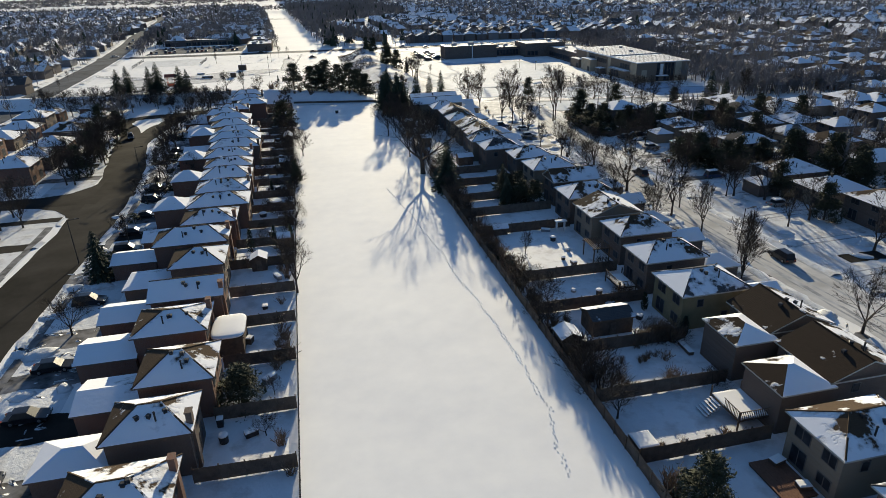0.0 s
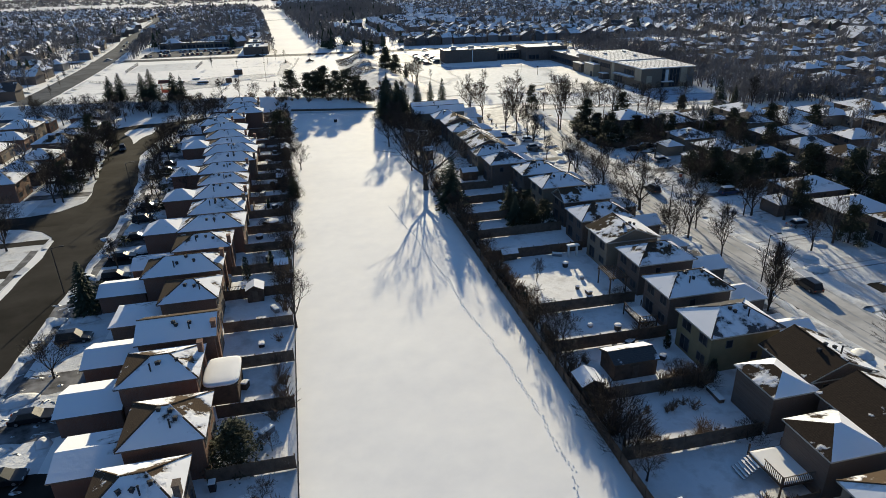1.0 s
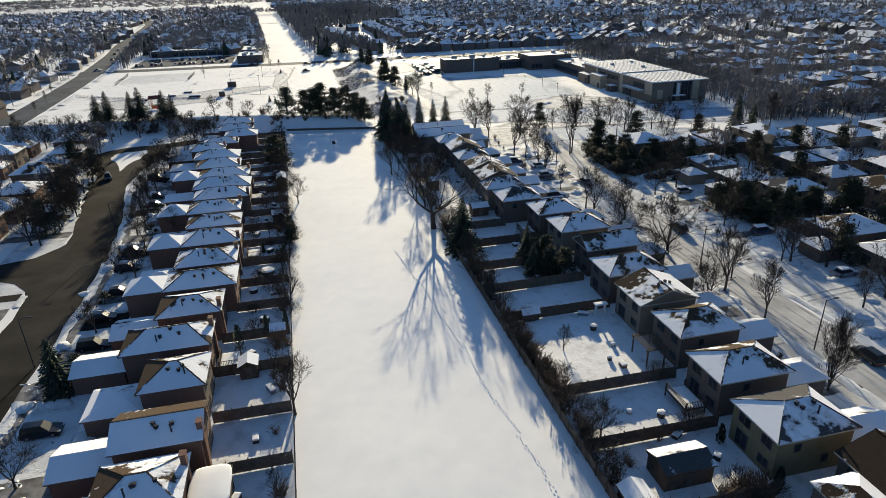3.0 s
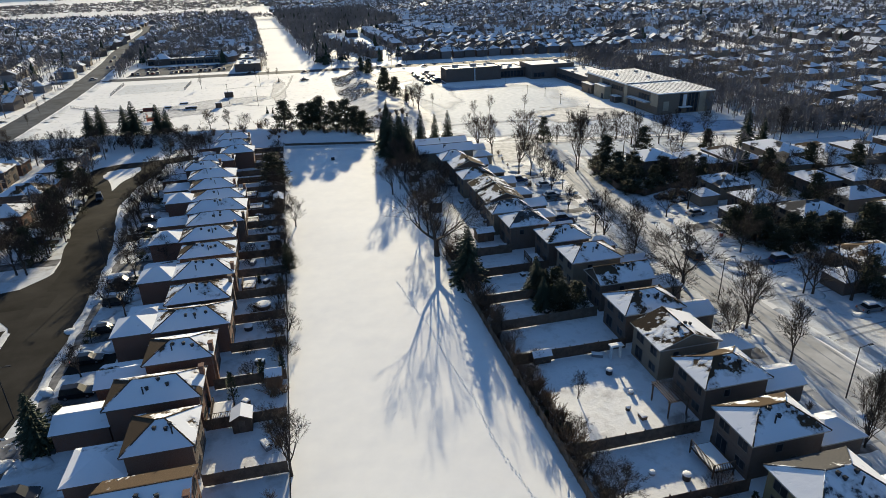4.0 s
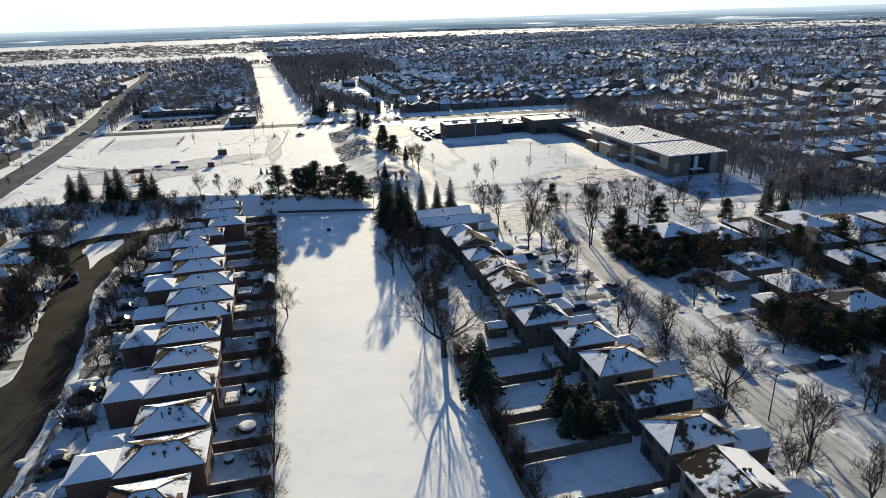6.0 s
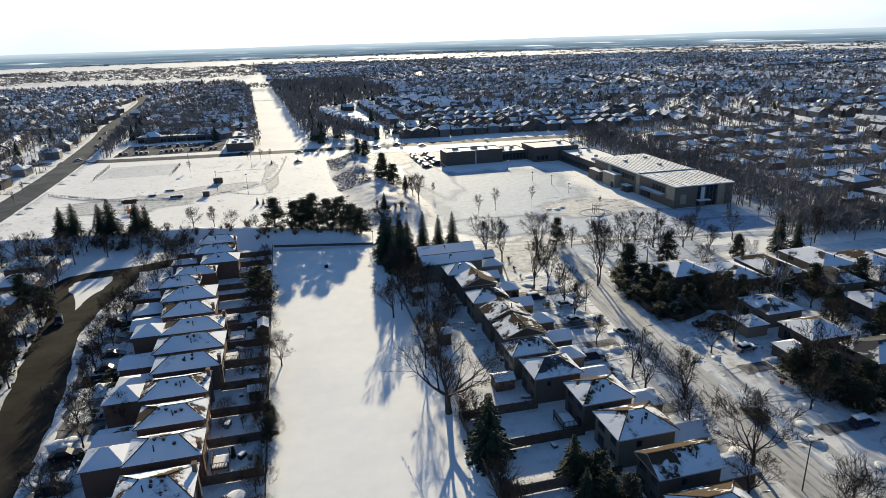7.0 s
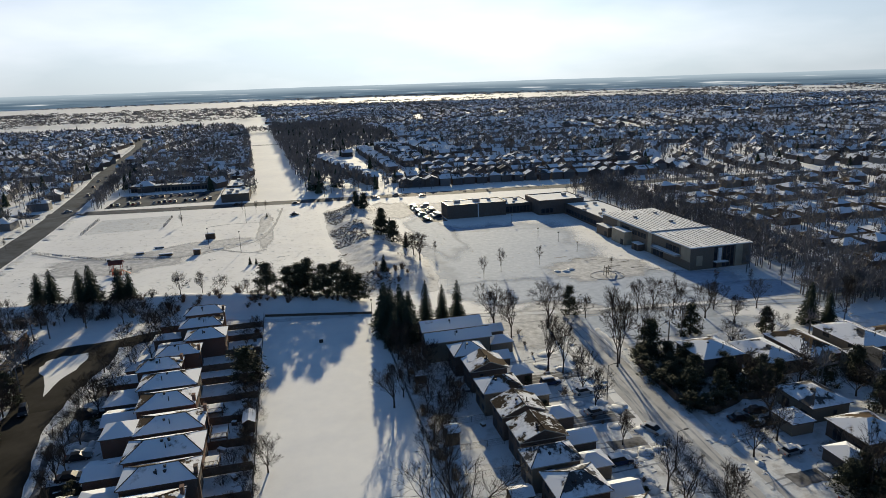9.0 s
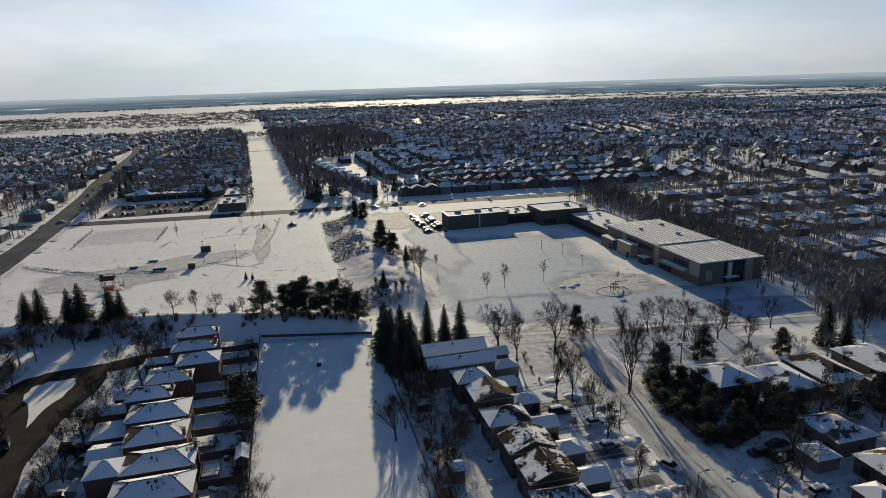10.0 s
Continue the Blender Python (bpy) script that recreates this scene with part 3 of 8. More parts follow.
def house(x0, x1, y0, y1, label, group, eave=5.2, rise=2.3, style="hip", wall=None, roof=None, bare=(0.3, 0.4, 0.5, 0.45), wings=(), back="e", windows=2, chimney=0, fittings=3, turn=0.0, trim=None, caps=False):
    """A house whose eaves run round (x0, x1, y0, y1). back: the side with garden windows."""
    wall, roof = wall or M_RED_BRICK, roof or M_BROWN_ROOF
    cx, cy = (x0 + x1) / 2, (y0 + y1) / 2
    h = thing("house", label, "house", pose(cx, cy, 0, 0, 0, turn), group)
    a, b, c, d = x0 - cx, x1 - cx, y0 - cy, y1 - cy
    o = 0.42
    box = (a + o, b - o, c + o, d - o)
    part("wall", wall_geo(*box, eave - 0.15, rise * 0.9, style), wall, h)
    rf = part("roof", roof_geo(a, b, c, d, eave, rise, style, bare, 0.12), [roof, trim or M_TRIM], h)
    if caps:
        ridge_caps(rf, a, b, c, d, eave, rise, style, roof)
    for i in range(fittings):
        x, y = ((rng.uniform(-1.2, 1.6), c * rng.uniform(0.45, 0.6)) if i == 0 else (-1.9 + 1.15 * i + rng.uniform(-0.6, 0.6), rng.uniform(-1.6, -0.35)))
        z = roof_height(x, y, a, b, c, d, eave, rise, style)
        if i == 0:
            part("vent_pipe", pipe_mesh, None, rf, at=pose(x, y, z + 0.05))
        else:
            part("roof_vent", vent_mesh, None, rf, at=pose(x, y, z + 0.04, 0, 0, rng.uniform(0, 90)) @ Matrix.Diagonal((0.8, 0.8, 0.75, 1)))
    if chimney:
        g = Geo()
        cxx = b - o + 0.05 if back == "e" else a + o - 0.05
        s = 1 if back == "e" else -1
        yy = d - 1.9 if chimney == 1 else c + 1.6
        g.box(min(cxx - 0.28 * s, cxx + 0.28 * s), max(cxx - 0.28 * s, cxx + 0.28 * s), yy - 0.4, yy + 0.4, 0, eave + 1.35)
        g.box(min(cxx - 0.34 * s, cxx + 0.34 * s), max(cxx - 0.34 * s, cxx + 0.34 * s), yy - 0.46, yy + 0.46, eave + 1.35, eave + 1.5)
        part("chimney", g, wall, h)
    if windows:
        for side in (back, "s") if back == "w" else (back,):
            two = eave > 4.2
            if side == back:
                for sp, w, hh in ((0.22, 1.5, 1.2), (0.72, 1.8, 1.2)):
                    if two:
                        add_window(h, side, sp, 3.95, w, hh, box)
                    add_window(h, side, sp, 1.35, w, 1.1 if sp < 0.5 else 1.9, box)
            elif windows > 1:
                if two:
                    add_window(h, side, rng.uniform(0.25, 0.4), 3.8, 0.8, 1.0, box)
                add_window(h, side, rng.uniform(0.6, 0.75), 1.6, 0.8, 1.0, box)
    for wx0, wx1, wy0, wy1, we, wr, ws, wb in wings:
        q = (wx0 - cx, wx1 - cx, wy0 - cy, wy1 - cy)
        wg = part("wing", wall_geo(q[0] + 0.3, q[1] - 0.3, q[2] + 0.3, q[3] - 0.3, we - 0.15, wr * 0.9, ws), wall, h)
        part("roof", roof_geo(*q, we, wr, ws, wb if isinstance(wb, tuple) else (wb, wb, wb + 0.1, wb), 0.1), [roof, trim or M_TRIM], wg)
    return h


LEFT = [
    (-19, -9.7, 33.0, 40.5, "hip"), (-19, -9.7, 42.3, 49.8, "hip"), (-17.5, -9.2, 52.5, 59.3, "hip"), (-16.4, -8.2, 61.2, 69.0, "hip"),
    (-19, -10.1, 71.8, 79.3, "hip"), (-18.8, -9.1, 80.7, 88.0, "gable_x"), (-18, -9.9, 91.1, 98.8, "hip"), (-22, -10.2, 100.5, 107.5, "hip"),
    (-19.1, -9.6, 109.7, 117.2, "hip"), (-19.5, -8.0, 118.6, 126.3, "hip"), (-19, -8.5, 127.4, 135.0, "hip"), (-19.3, -8.5, 136.9, 144.2, "hip"),
    (-19.6, -8.9, 146.2, 153.3, "hip"), (-20.6, -9.4, 154.9, 162.4, "hip"), (-20.4, -8.0, 164.1, 171.0, "hip"), (-21.5, -8.1, 172.1, 179.6, "hip"),
    (-21.3, -8.8, 180.8, 188.6, "hip"), (-23, -11.5, 190.3, 198.5, "hip"), (-24.5, -12.2, 199.6, 208.0, "hip"), (-26.6, -16.8, 209.3, 215.4, "hip"),
    (-23.9, -13.6, 216.6, 223.0, "hip"), (-18.5, -8.3, 225.0, 232.6, "hip"), (-21, -9.9, 234.2, 240.0, "hip"), (-21, -10.2, 243.8, 249.3, "hip"),
]
for n, (x0, x1, y0, y1, style) in enumerate(LEFT):
    near = n < 9
    bare = (rng.uniform(0.22, 0.36), rng.uniform(0.38, 0.46), rng.uniform(0.4, 0.5), rng.uniform(0.58, 0.7) if near else rng.uniform(0.36, 0.54))
    if n == 5:
        bare = (0.24, 0.4, 0.62, 0.4)
    wings = []
    if n in (9, 13, 11, 16):
        wings.append((x0 - 5.9, x0 + 0.5, y0 + 0.7, y1 - 0.9, 5.0, 1.7, "hip", 0.3))
    else:
        wings.append((x0 - 6.6, x0 + 0.5, y0 - 0.3 + (n % 2) * 0.5, y1 - 1.3 + (n % 2) * 0.5, 2.75, 0.85 + 0.1 * (n % 3), "hip" if n % 4 == 2 else "gable_x", 0.24))
    house(x0, x1, y0, y1, "two-storey brown brick house with a patchily snowed hip roof" if style == "hip" else "two-storey brown brick house with a snowy gable roof",
          "houses west of the park strip", rise=1.45 + (n * 5 % 4) * 0.1, style=style, bare=bare, wings=wings, back="e", chimney=(n * 7) % 3, fittings=4 if n < 16 else 2,
          wall=M_RED_BRICK if n % 4 != 2 else M_DARK_BRICK, caps=True)

RIGHT = [
    (45.3, 55.5, 25.0, 32.2, "hip", "g"), (45.3, 55.5, 34.8, 41.9, "hip", "b"), (52.6, 62.0, 44.3, 52.6, "gable_y", "b"), (53.2, 62.0, 54.0, 62.0, "gable_y", "b"), (48.6, 58.8, 64.2, 72.0, "hip", "g"),
    (49.3, 59.4, 74.5, 81.8, "hip", "b"), (50.5, 60.2, 84.6, 92.2, "hip", "b"), (49.8, 59.6, 93.8, 101.8, "gable_y", "b"), (50.0, 60.3, 103.6, 111.3, "hip", "b"),
    (51.0, 61.1, 113.7, 120.2, "gable_x", "b"), (50.1, 60.1, 122.8, 131.0, "hip", "b"), (49.4, 58.6, 132.6, 140.4, "hip", "b"), (45.1, 54.2, 142.3, 149.9, "hip", "g"),
    (44.2, 53.5, 151.0, 157.0, "hip", "g"), (45.1, 54.4, 158.3, 165.5, "gable_y", "n"), (45.0, 54.3, 167.2, 174.3, "gable_y", "n"), (44.5, 53.4, 176.7, 184.1, "hip", "b"),
    (44.7, 53.7, 186.8, 194.1, "gable_y", "b"), (43.5, 51.7, 195.4, 202.6, "hip", "b"), (38.9, 55.6, 204.2, 209.2, "gable_x", "b"), (39.5, 55.7, 211.6, 218.0, "gable_x", "b"),
]
for n, (x0, x1, y0, y1, style, tone) in enumerate(RIGHT):
    bare = (rng.uniform(0.38, 0.47), rng.uniform(0.42, 0.5), rng.uniform(0.5, 0.58), rng.uniform(0.34, 0.47))
    wings = [(x1 - 0.5, x1 + 5.8, y0 + 0.2, y0 + 5.2, 2.9, 1.3, "hip" if n % 2 else "gable_x", 0.22)]
    if n == 2:
        wings, bare = [(46.8, 53.2, 44.0, 50.2, 4.9, 1.3, "hip", (0.3, 0.3, 0.36, 0.62))], (0.4, 0.45, 0.5, 0.66)
    if n == 3:
        wings, bare = [(48.2, 53.8, 53.0, 59.5, 4.9, 1.2, "hip", (0.3, 0.3, 0.3, 0.5))], (0.4, 0.45, 0.5, 0.6)
    if tone == "n":
        bare = (0.44, 0.46, 0.5, 0.47)
    if n == 7:
        bare = (0.4, 0.36, 0.5, 0.46)
    if n in (18, 19, 20):
        bare = (0.28, 0.3, 0.34, 0.3)
    if n == 4:
        bare = (0.46, 0.3, 0.6, 0.26)
    house(x0, x1, y0, y1, "two-storey yellow sided house with patchy snow on its roof" if n == 4 else "two-storey %s brick house with patchy snow on its roof" % ("buff" if n % 3 == 1 else "brown"), "houses east of the park strip", style=style, bare=bare, wings=wings,
          back="w", wall=M_YELLOW if n == 4 else M_BUFF_BRICK if n % 3 == 1 else M_DARK_BRICK, roof=M_GREY_ROOF if tone == "g" else M_DARK_ROOF if n in (2, 3, 7) or tone == "n" else M_BROWN_ROOF, chimney=0, fittings=4 if n < 12 else 2, rise=1.9, trim=M_SIDING, caps=True)

# houses across the east street: bungalows with carports and garages
EAST = [(96, 107, 178, 189), (109, 119, 174, 187), (120.5, 131, 174, 189), (133, 144, 172, 187), (146, 157, 170, 184), (159, 170, 168, 182), (172, 183, 166, 180), (103.5, 113, 155.5, 165.5), (103, 113, 143, 152.5), (105, 116, 130.5, 139.5), (100, 112, 109.5, 119.5)]
for y in (97, 84.5, 72, 59, 46, 33):
    EAST.append((100 + rng.uniform(-1, 1.5), 111.5 + rng.uniform(-1, 1.5), y, y + 9.6))
for x in (126, 139, 163, 176, 200, 213, 238, 252, 280, 294):
    for y in range(34, 165 if x < 190 else 235, 13):
        dx = rng.uniform(-2.5, 2.5)
        EAST.append((x + dx, x + dx + rng.uniform(8.5, 11), y + rng.uniform(-2, 1.5), y + rng.uniform(8.0, 10.2)))
for x in range(190, 330, 14):
    for y in (245, 259, 290, 304, 335, 349, 380):
        if x > 196 + (y - 245) * 0.08:
            dx = rng.uniform(-2.5, 2.5)
            EAST.append((x + dx, x + dx + rng.uniform(8.5, 11), y + rng.uniform(-2, 1.5), y + rng.uniform(8.0, 10.2)))
for n, (x0, x1, y0, y1) in enumerate(EAST):
    wings = [(x0 - 6.8, x0 - 1.4, y0 - 2.5, y0 + 3.2, 2.6, 1.2, "hip", 0.2)] if n in (7, 8, 10) else []
    bb = rng.uniform(0.36, 0.52)
    house(x0, x1, y0, y1, "low brick bungalow with a snowy hip roof", "bungalows beyond the east street", eave=3.4 if n % 3 else 4.6, rise=1.9, wall=M_BUFF_BRICK if n % 2 else M_DARK_BRICK,
          roof=M_GREY_ROOF if n % 2 else M_BROWN_ROOF, bare=(bb - 0.08, bb, bb + 0.1, bb), wings=wings, back="w", windows=2 if n < 20 else (1 if x0 < 190 else 0), fittings=2 if n < 20 else 0, turn=0 if n < 17 else rng.uniform(-7, 7))

WEST = []
for x in (-71, -89, -136, -151, -176, -191):
    for y in (20, 34, 48, 62, 76, 90, 104, 118, 132, 163, 176, 189, 202, 215, 228, 240):
        dx = rng.uniform(-1, 1)
        WEST.append((x + dx, x + dx + rng.uniform(9.5, 11), y + rng.uniform(-0.8, 0.8), y + rng.uniform(8.6, 9.8)))
for n, (x0, x1, y0, y1) in enumerate(WEST):
    bb = rng.uniform(0.38, 0.54)
    house(x0, x1, y0, y1, "brown brick house with a snowy hip roof", "houses beyond the west street", eave=3.5 if n % 3 else 4.6, rise=2.0, wall=M_RED_BRICK if n % 2 else M_DARK_BRICK, roof=M_GREY_ROOF if n % 3 else M_BROWN_ROOF,
          bare=(bb - 0.08, bb, bb + 0.1, bb), back="e", windows=2 if x0 > -75 else (1 if x0 > -100 else 0), fittings=2 if x0 > -100 else 0)


# ---- trees ----
REACH = (0.0, 0.5, 0.25, 0.15, 0.095, 0.058)     # limb lengths by level, as a share of the height
STEPS = (3, 4, 3, 3, 1, 1)


def crown_tree_meshes(seed, fork=0.26, spread=0.75, girth=0.02, limbs=5, top=5, fine=0.0185, upright=1.0, sides=5, rise=1.0):
    """A bare tree ten metres high: a trunk that forks into arching limbs, branches and a haze of fine twigs."""
    r = random.Random(seed)
    H = 10.0
    t, c = Geo(), Geo()

    def turned(d, angle):
        side = d.orthogonal().normalized()
        side.rotate(Matrix.Rotation(r.uniform(0, 6.283), 3, d))
        return (d * math.cos(angle) + side * math.sin(angle)).normalized()

    def bough(p, d, length, rad, level):
        n = STEPS[level]
        if level >= 4:
            e = p + d * length
            side = d.cross(Vector((r.uniform(-1, 1), r.uniform(-1, 1), r.uniform(-1, 1)))).normalized() * (fine if level == top else fine * 1.5)
            c.face([p + side, p - side, e])
            if level < top:
                for k in range(sides + 1):
                    bough(p.lerp(e, 0.25 + 0.75 * k / sides), turned(d, r.uniform(0.35, 0.85)), H * REACH[level + 1] * r.uniform(0.7, 1.3), 0, level + 1)
            return
        q = p
        for k in range(n):
            bend = 0.16 if level == 1 else 0.22
            d = (d + Vector((r.uniform(-bend, bend), r.uniform(-bend, bend), r.uniform(0.0, 0.2) * rise))).normalized()
            e = q + d * (length / n)
            ra, rb = rad * (1 - 0.7 * k / n), rad * (1 - 0.7 * (k + 1) / n)
            (t if level == 1 else c).tube(q, e, max(ra, 0.016), max(rb, 0.013), 5 if level == 1 else 3)
            q = e
            if k < n - 1 or level > 1:
                bough(q, turned(d, r.uniform(0.45, 0.8)), H * REACH[level + 1] * r.uniform(0.75, 1.2) * (1.15 - 0.3 * k / n), rb * 0.75, level + 1)
        for k in range(2):
            bough(q, turned(d, r.uniform(0.2, 0.45)), H * REACH[level + 1] * r.uniform(0.75, 1.15), rad * 0.3, level + 1)

    q, d = Vector((0, 0, -0.2)), Vector((0, 0, 1))
    rad = girth * H
    for k in range(3):
        d = (d + Vector((r.uniform(-0.05, 0.05), r.uniform(-0.05, 0.05), 0.1))).normalized()
        e = q + d * (fork * H / 3 + (0.07 if k == 0 else 0))
        t.tube(q, e, rad * (1.35, 1.05, 0.95)[k], rad * (1.05, 0.95, 0.9)[k], 8)
        q = e
    a0 = r.uniform(0, 6.283)
    for k in range(limbs):
        a, lean = a0 + 6.283 * k / limbs + r.uniform(-0.4, 0.4), spread * (r.uniform(0.55, 1.05) if k else 0.15)
        d = Vector((math.sin(lean) * math.cos(a), math.sin(lean) * math.sin(a), math.cos(lean)))
        bough(q - Vector((0, 0, r.uniform(0, 0.5))), d, H * REACH[1] * r.uniform(0.85, 1.1), rad * r.uniform(0.5, 0.7), 1)
    for g in (t, c):
        g.v = [(x * upright, y * upright, z) for x, y, z in g.v]
    hi = max(v[2] for v in c.v)
    return t.mesh("trunk", M_BARK), c.mesh("crown", M_TWIG), hi


def spruce_meshes(seed, height, base):
    r = random.Random(seed)
    t, c = Geo(), Geo()
    t.tube((0, 0, -0.1), (0, 0, height * 0.95), 0.22, 0.03, 7)
    z = height * 0.07
    while z < height * 0.985:
        k = 1 - z / height
        rad = base * (k ** 0.85) * r.uniform(0.8, 1.12) + 0.12
        n = int(6 + 9 * k)
        a0 = r.uniform(0, 6.283)
        for i in range(n):
            a = a0 + 6.283 * i / n + r.uniform(-0.25, 0.25)
            R = rad * r.uniform(0.72, 1.1)
            u, s = Vector((math.cos(a), math.sin(a), 0)), Vector((-math.sin(a), math.cos(a), 0))
            droop = r.uniform(0.12, 0.34)
            m = max(2, int(R / 0.42))
            for j in range(m):
                f0, f1 = j / m, (j + 1.35) / m
                wd = (0.10 + 0.2 * R * (1 - f0 * 0.75)) * r.uniform(0.7, 1.2)
                p0 = u * (R * f0) + Vector((0, 0, z - droop * R * f0 * f0))
                p1 = u * (R * f1) + Vector((0, 0, z - droop * R * f1 * f1 + r.uniform(-0.05, 0.1)))
                dz = Vector((0, 0, -r.uniform(0.08, 0.25)))
                c.face([p0, p0.lerp(p1, 0.6) + s * wd + dz, p1])
                c.face([p0, p1, p0.lerp(p1, 0.6) - s * wd + dz])
        z += height * 0.022 + 0.1
    return t.mesh("trunk", M_BARK), c.mesh("crown", M_NEEDLE), height


def pine_meshes(seed, height, base, clumps=56, needles=95, size_up=1.0):
    r = random.Random(seed)
    t, c = Geo(), Geo()
    t.tube((0, 0, -0.1), (0, 0, height * 0.9), 0.3, 0.06, 7)
    for i in range(clumps):
        z = height * r.uniform(0.05, 0.97)
        k = max(0.0, 1 - (z / height) ** 1.7) ** 0.8
        R = base * k * r.uniform(0.45, 1.0)
        a = r.uniform(0, 6.283)
        p = Vector((R * math.cos(a), R * math.sin(a), z))
        t.tube((0, 0, z - R * 0.3), p, 0.07, 0.02, 3)
        size = base * r.uniform(0.25, 0.42)
        for j in range(needles):
            q = p + Vector((r.gauss(0, size * 0.55), r.gauss(0, size * 0.55), r.gauss(0, size * 0.33)))
            w = r.uniform(0.4, 0.78) * size_up
            n1 = Vector((r.uniform(-1, 1), r.uniform(-1, 1), r.uniform(-0.4, 0.9))) * w
            n2 = Vector((r.uniform(-1, 1), r.uniform(-1, 1), r.uniform(-0.6, 0.6))) * w
            c.face([q - n1 * 0.6, q + n2 * 0.5, q + n1 * 0.9])
    return t.mesh("trunk", M_BARK), c.mesh("crown", M_PINE), height


def bush_mesh(seed, size, n=32):
    r = random.Random(seed)
    g = Geo()
    for i in range(n):
        a, tilt = r.uniform(0, 6.283), r.uniform(0.05, 0.9)
        d = Vector((math.cos(a) * tilt, math.sin(a) * tilt, 1)).normalized()
        p = Vector((r.gauss(0, size * 0.12), r.gauss(0, size * 0.12), 0))
        L = size * r.uniform(0.5, 1.1)
        q = p + d * L * 0.6
        g.tube(p, q, 0.03, 0.02, 3)
        for k in range(3):
            e = q + (d + Vector((r.uniform(-0.6, 0.6), r.uniform(-0.6, 0.6), r.uniform(-0.2, 0.4)))) * L * 0.4
            g.tube(q, e, 0.02, 0.014, 3)
    return g.mesh("stems", M_BUSH)


def thicket_mesh(seed, n=950):
    """A dense leafless shrub three metres high, wider than tall."""
    r = random.Random(seed)
    t, c = Geo(), Geo()
    for i in range(9):
        a, w = r.uniform(0, 6.283), r.uniform(0.2, 1.1)
        t.tube((0.3 * math.cos(a), 0.3 * math.sin(a), -0.05), (w * math.cos(a), w * math.sin(a), r.uniform(1.2, 2.2)), 0.05, 0.02, 4)
    for i in range(n):
        a, k, z = r.uniform(0, 6.283), math.sqrt(r.random()), r.uniform(0.1, 1.0)
        rad = 1.7 * math.sqrt(max(0.05, 1 - (z * 0.95) ** 2)) * k
        p = Vector((rad * math.cos(a), rad * math.sin(a), 2.6 * z * r.uniform(0.75, 1.0)))
        d = Vector((math.cos(a) * 0.7 * k + r.uniform(-0.5, 0.5), math.sin(a) * 0.7 * k + r.uniform(-0.5, 0.5), r.uniform(0.3, 1.2))).normalized() * r.uniform(0.35, 0.75)
        e = d.cross(Vector((r.uniform(-1, 1), r.uniform(-1, 1), r.uniform(-1, 1)))).normalized() * r.uniform(0.009, 0.02)
        c.face([p - e, p + e, p + d])
    return t.mesh("trunk", M_BARK), c.mesh("crown", M_TWIG), 3.0


THICKET = [thicket_mesh(91), thicket_mesh(92)]
BARE = [crown_tree_meshes(11, 0.24, 0.62), crown_tree_meshes(12, 0.3, 0.5), crown_tree_meshes(13, 0.2, 0.66, limbs=4), crown_tree_meshes(14, 0.3, 0.46, limbs=4)]
LIGHT = [crown_tree_meshes(21, 0.3, 0.4, 0.013, 4, fine=0.018, upright=0.8, sides=3), crown_tree_meshes(22, 0.34, 0.36, 0.013, 4, fine=0.018, upright=0.75, sides=3)]
CHEAP = [crown_tree_meshes(81, 0.2, 0.75, limbs=4, top=4, fine=0.045), crown_tree_meshes(82, 0.24, 0.65, limbs=4, top=4, fine=0.045)]
VASE = crown_tree_meshes(31, 0.08, 0.42, 0.018, 8, fine=0.02, upright=0.72, rise=1.4)
BIG = crown_tree_meshes(52, 0.3, 1.12, 0.03, 5, fine=0.014, sides=3, rise=0.4)
HEDGE = [pine_meshes(63, 12.0, 4.2, 26, 40, 1.6), pine_meshes(64, 12.0, 4.0, 26, 40, 1.6)]
SPRUCE = [spruce_meshes(51, 11.0, 2.7), spruce_meshes(52, 11.0, 3.2)]
PINE = [pine_meshes(61, 12.0, 3.6), pine_meshes(62, 12.0, 4.2)]
BUSH = [bush_mesh(71, 1.3), bush_mesh(72, 1.6), bush_mesh(73, 1.0)]


BERM = [(-130, 282), (-70, 275), (-25, 270), (-5, 263.5), (8, 257.5), (26, 252.5), (31, 251.5)]


def berm_height(x, y):
    """Height of the planted bank between the park and the houses."""
    best, top = 1e9, 0.0
    for i, ((ax, ay), (bx, by)) in enumerate(zip(BERM, BERM[1:])):
        t = max(0.0, min(1.0, ((x - ax) * (bx - ax) + (y - ay) * (by - ay)) / ((bx - ax) ** 2 + (by - ay) ** 2)))
        best = min(best, math.hypot(x - ax - t * (bx - ax), y - ay - t * (by - ay)))
    k = max(0.0, 1 - best / 7.5) * min(1.0, max(0.0, (31.5 - x) / 9))
    return 3.7 * k * k * (3 - 2 * k)


def mound_height(u, v, x, y):
    ridge = 0.52 + 0.05 * math.sin(v * 7)
    p = max(0.0, 1 - abs(u - ridge) / 0.46) * min(1, v / 0.16, (1 - v) / 0.12)
    return 5.0 * (p * p * (3 - 2 * p)) * (0.8 + 0.35 * noise.noise(Vector((x * 0.06, y * 0.05, 0)))) + (0.5 * noise.noise(Vector((x * 0.3, y * 0.3, 1))) + 0.7 * noise.noise(Vector((x * 0.13, y * 0.13, 6)))) * p - 0.02


def ground_z(x, y):
    u, v = (x - 25) / 34, (y - 254) / 161
    return max(berm_height(x, y), mound_height(u, v, x, y) if 0 < u < 1 and 0 < v < 1 else 0.0)


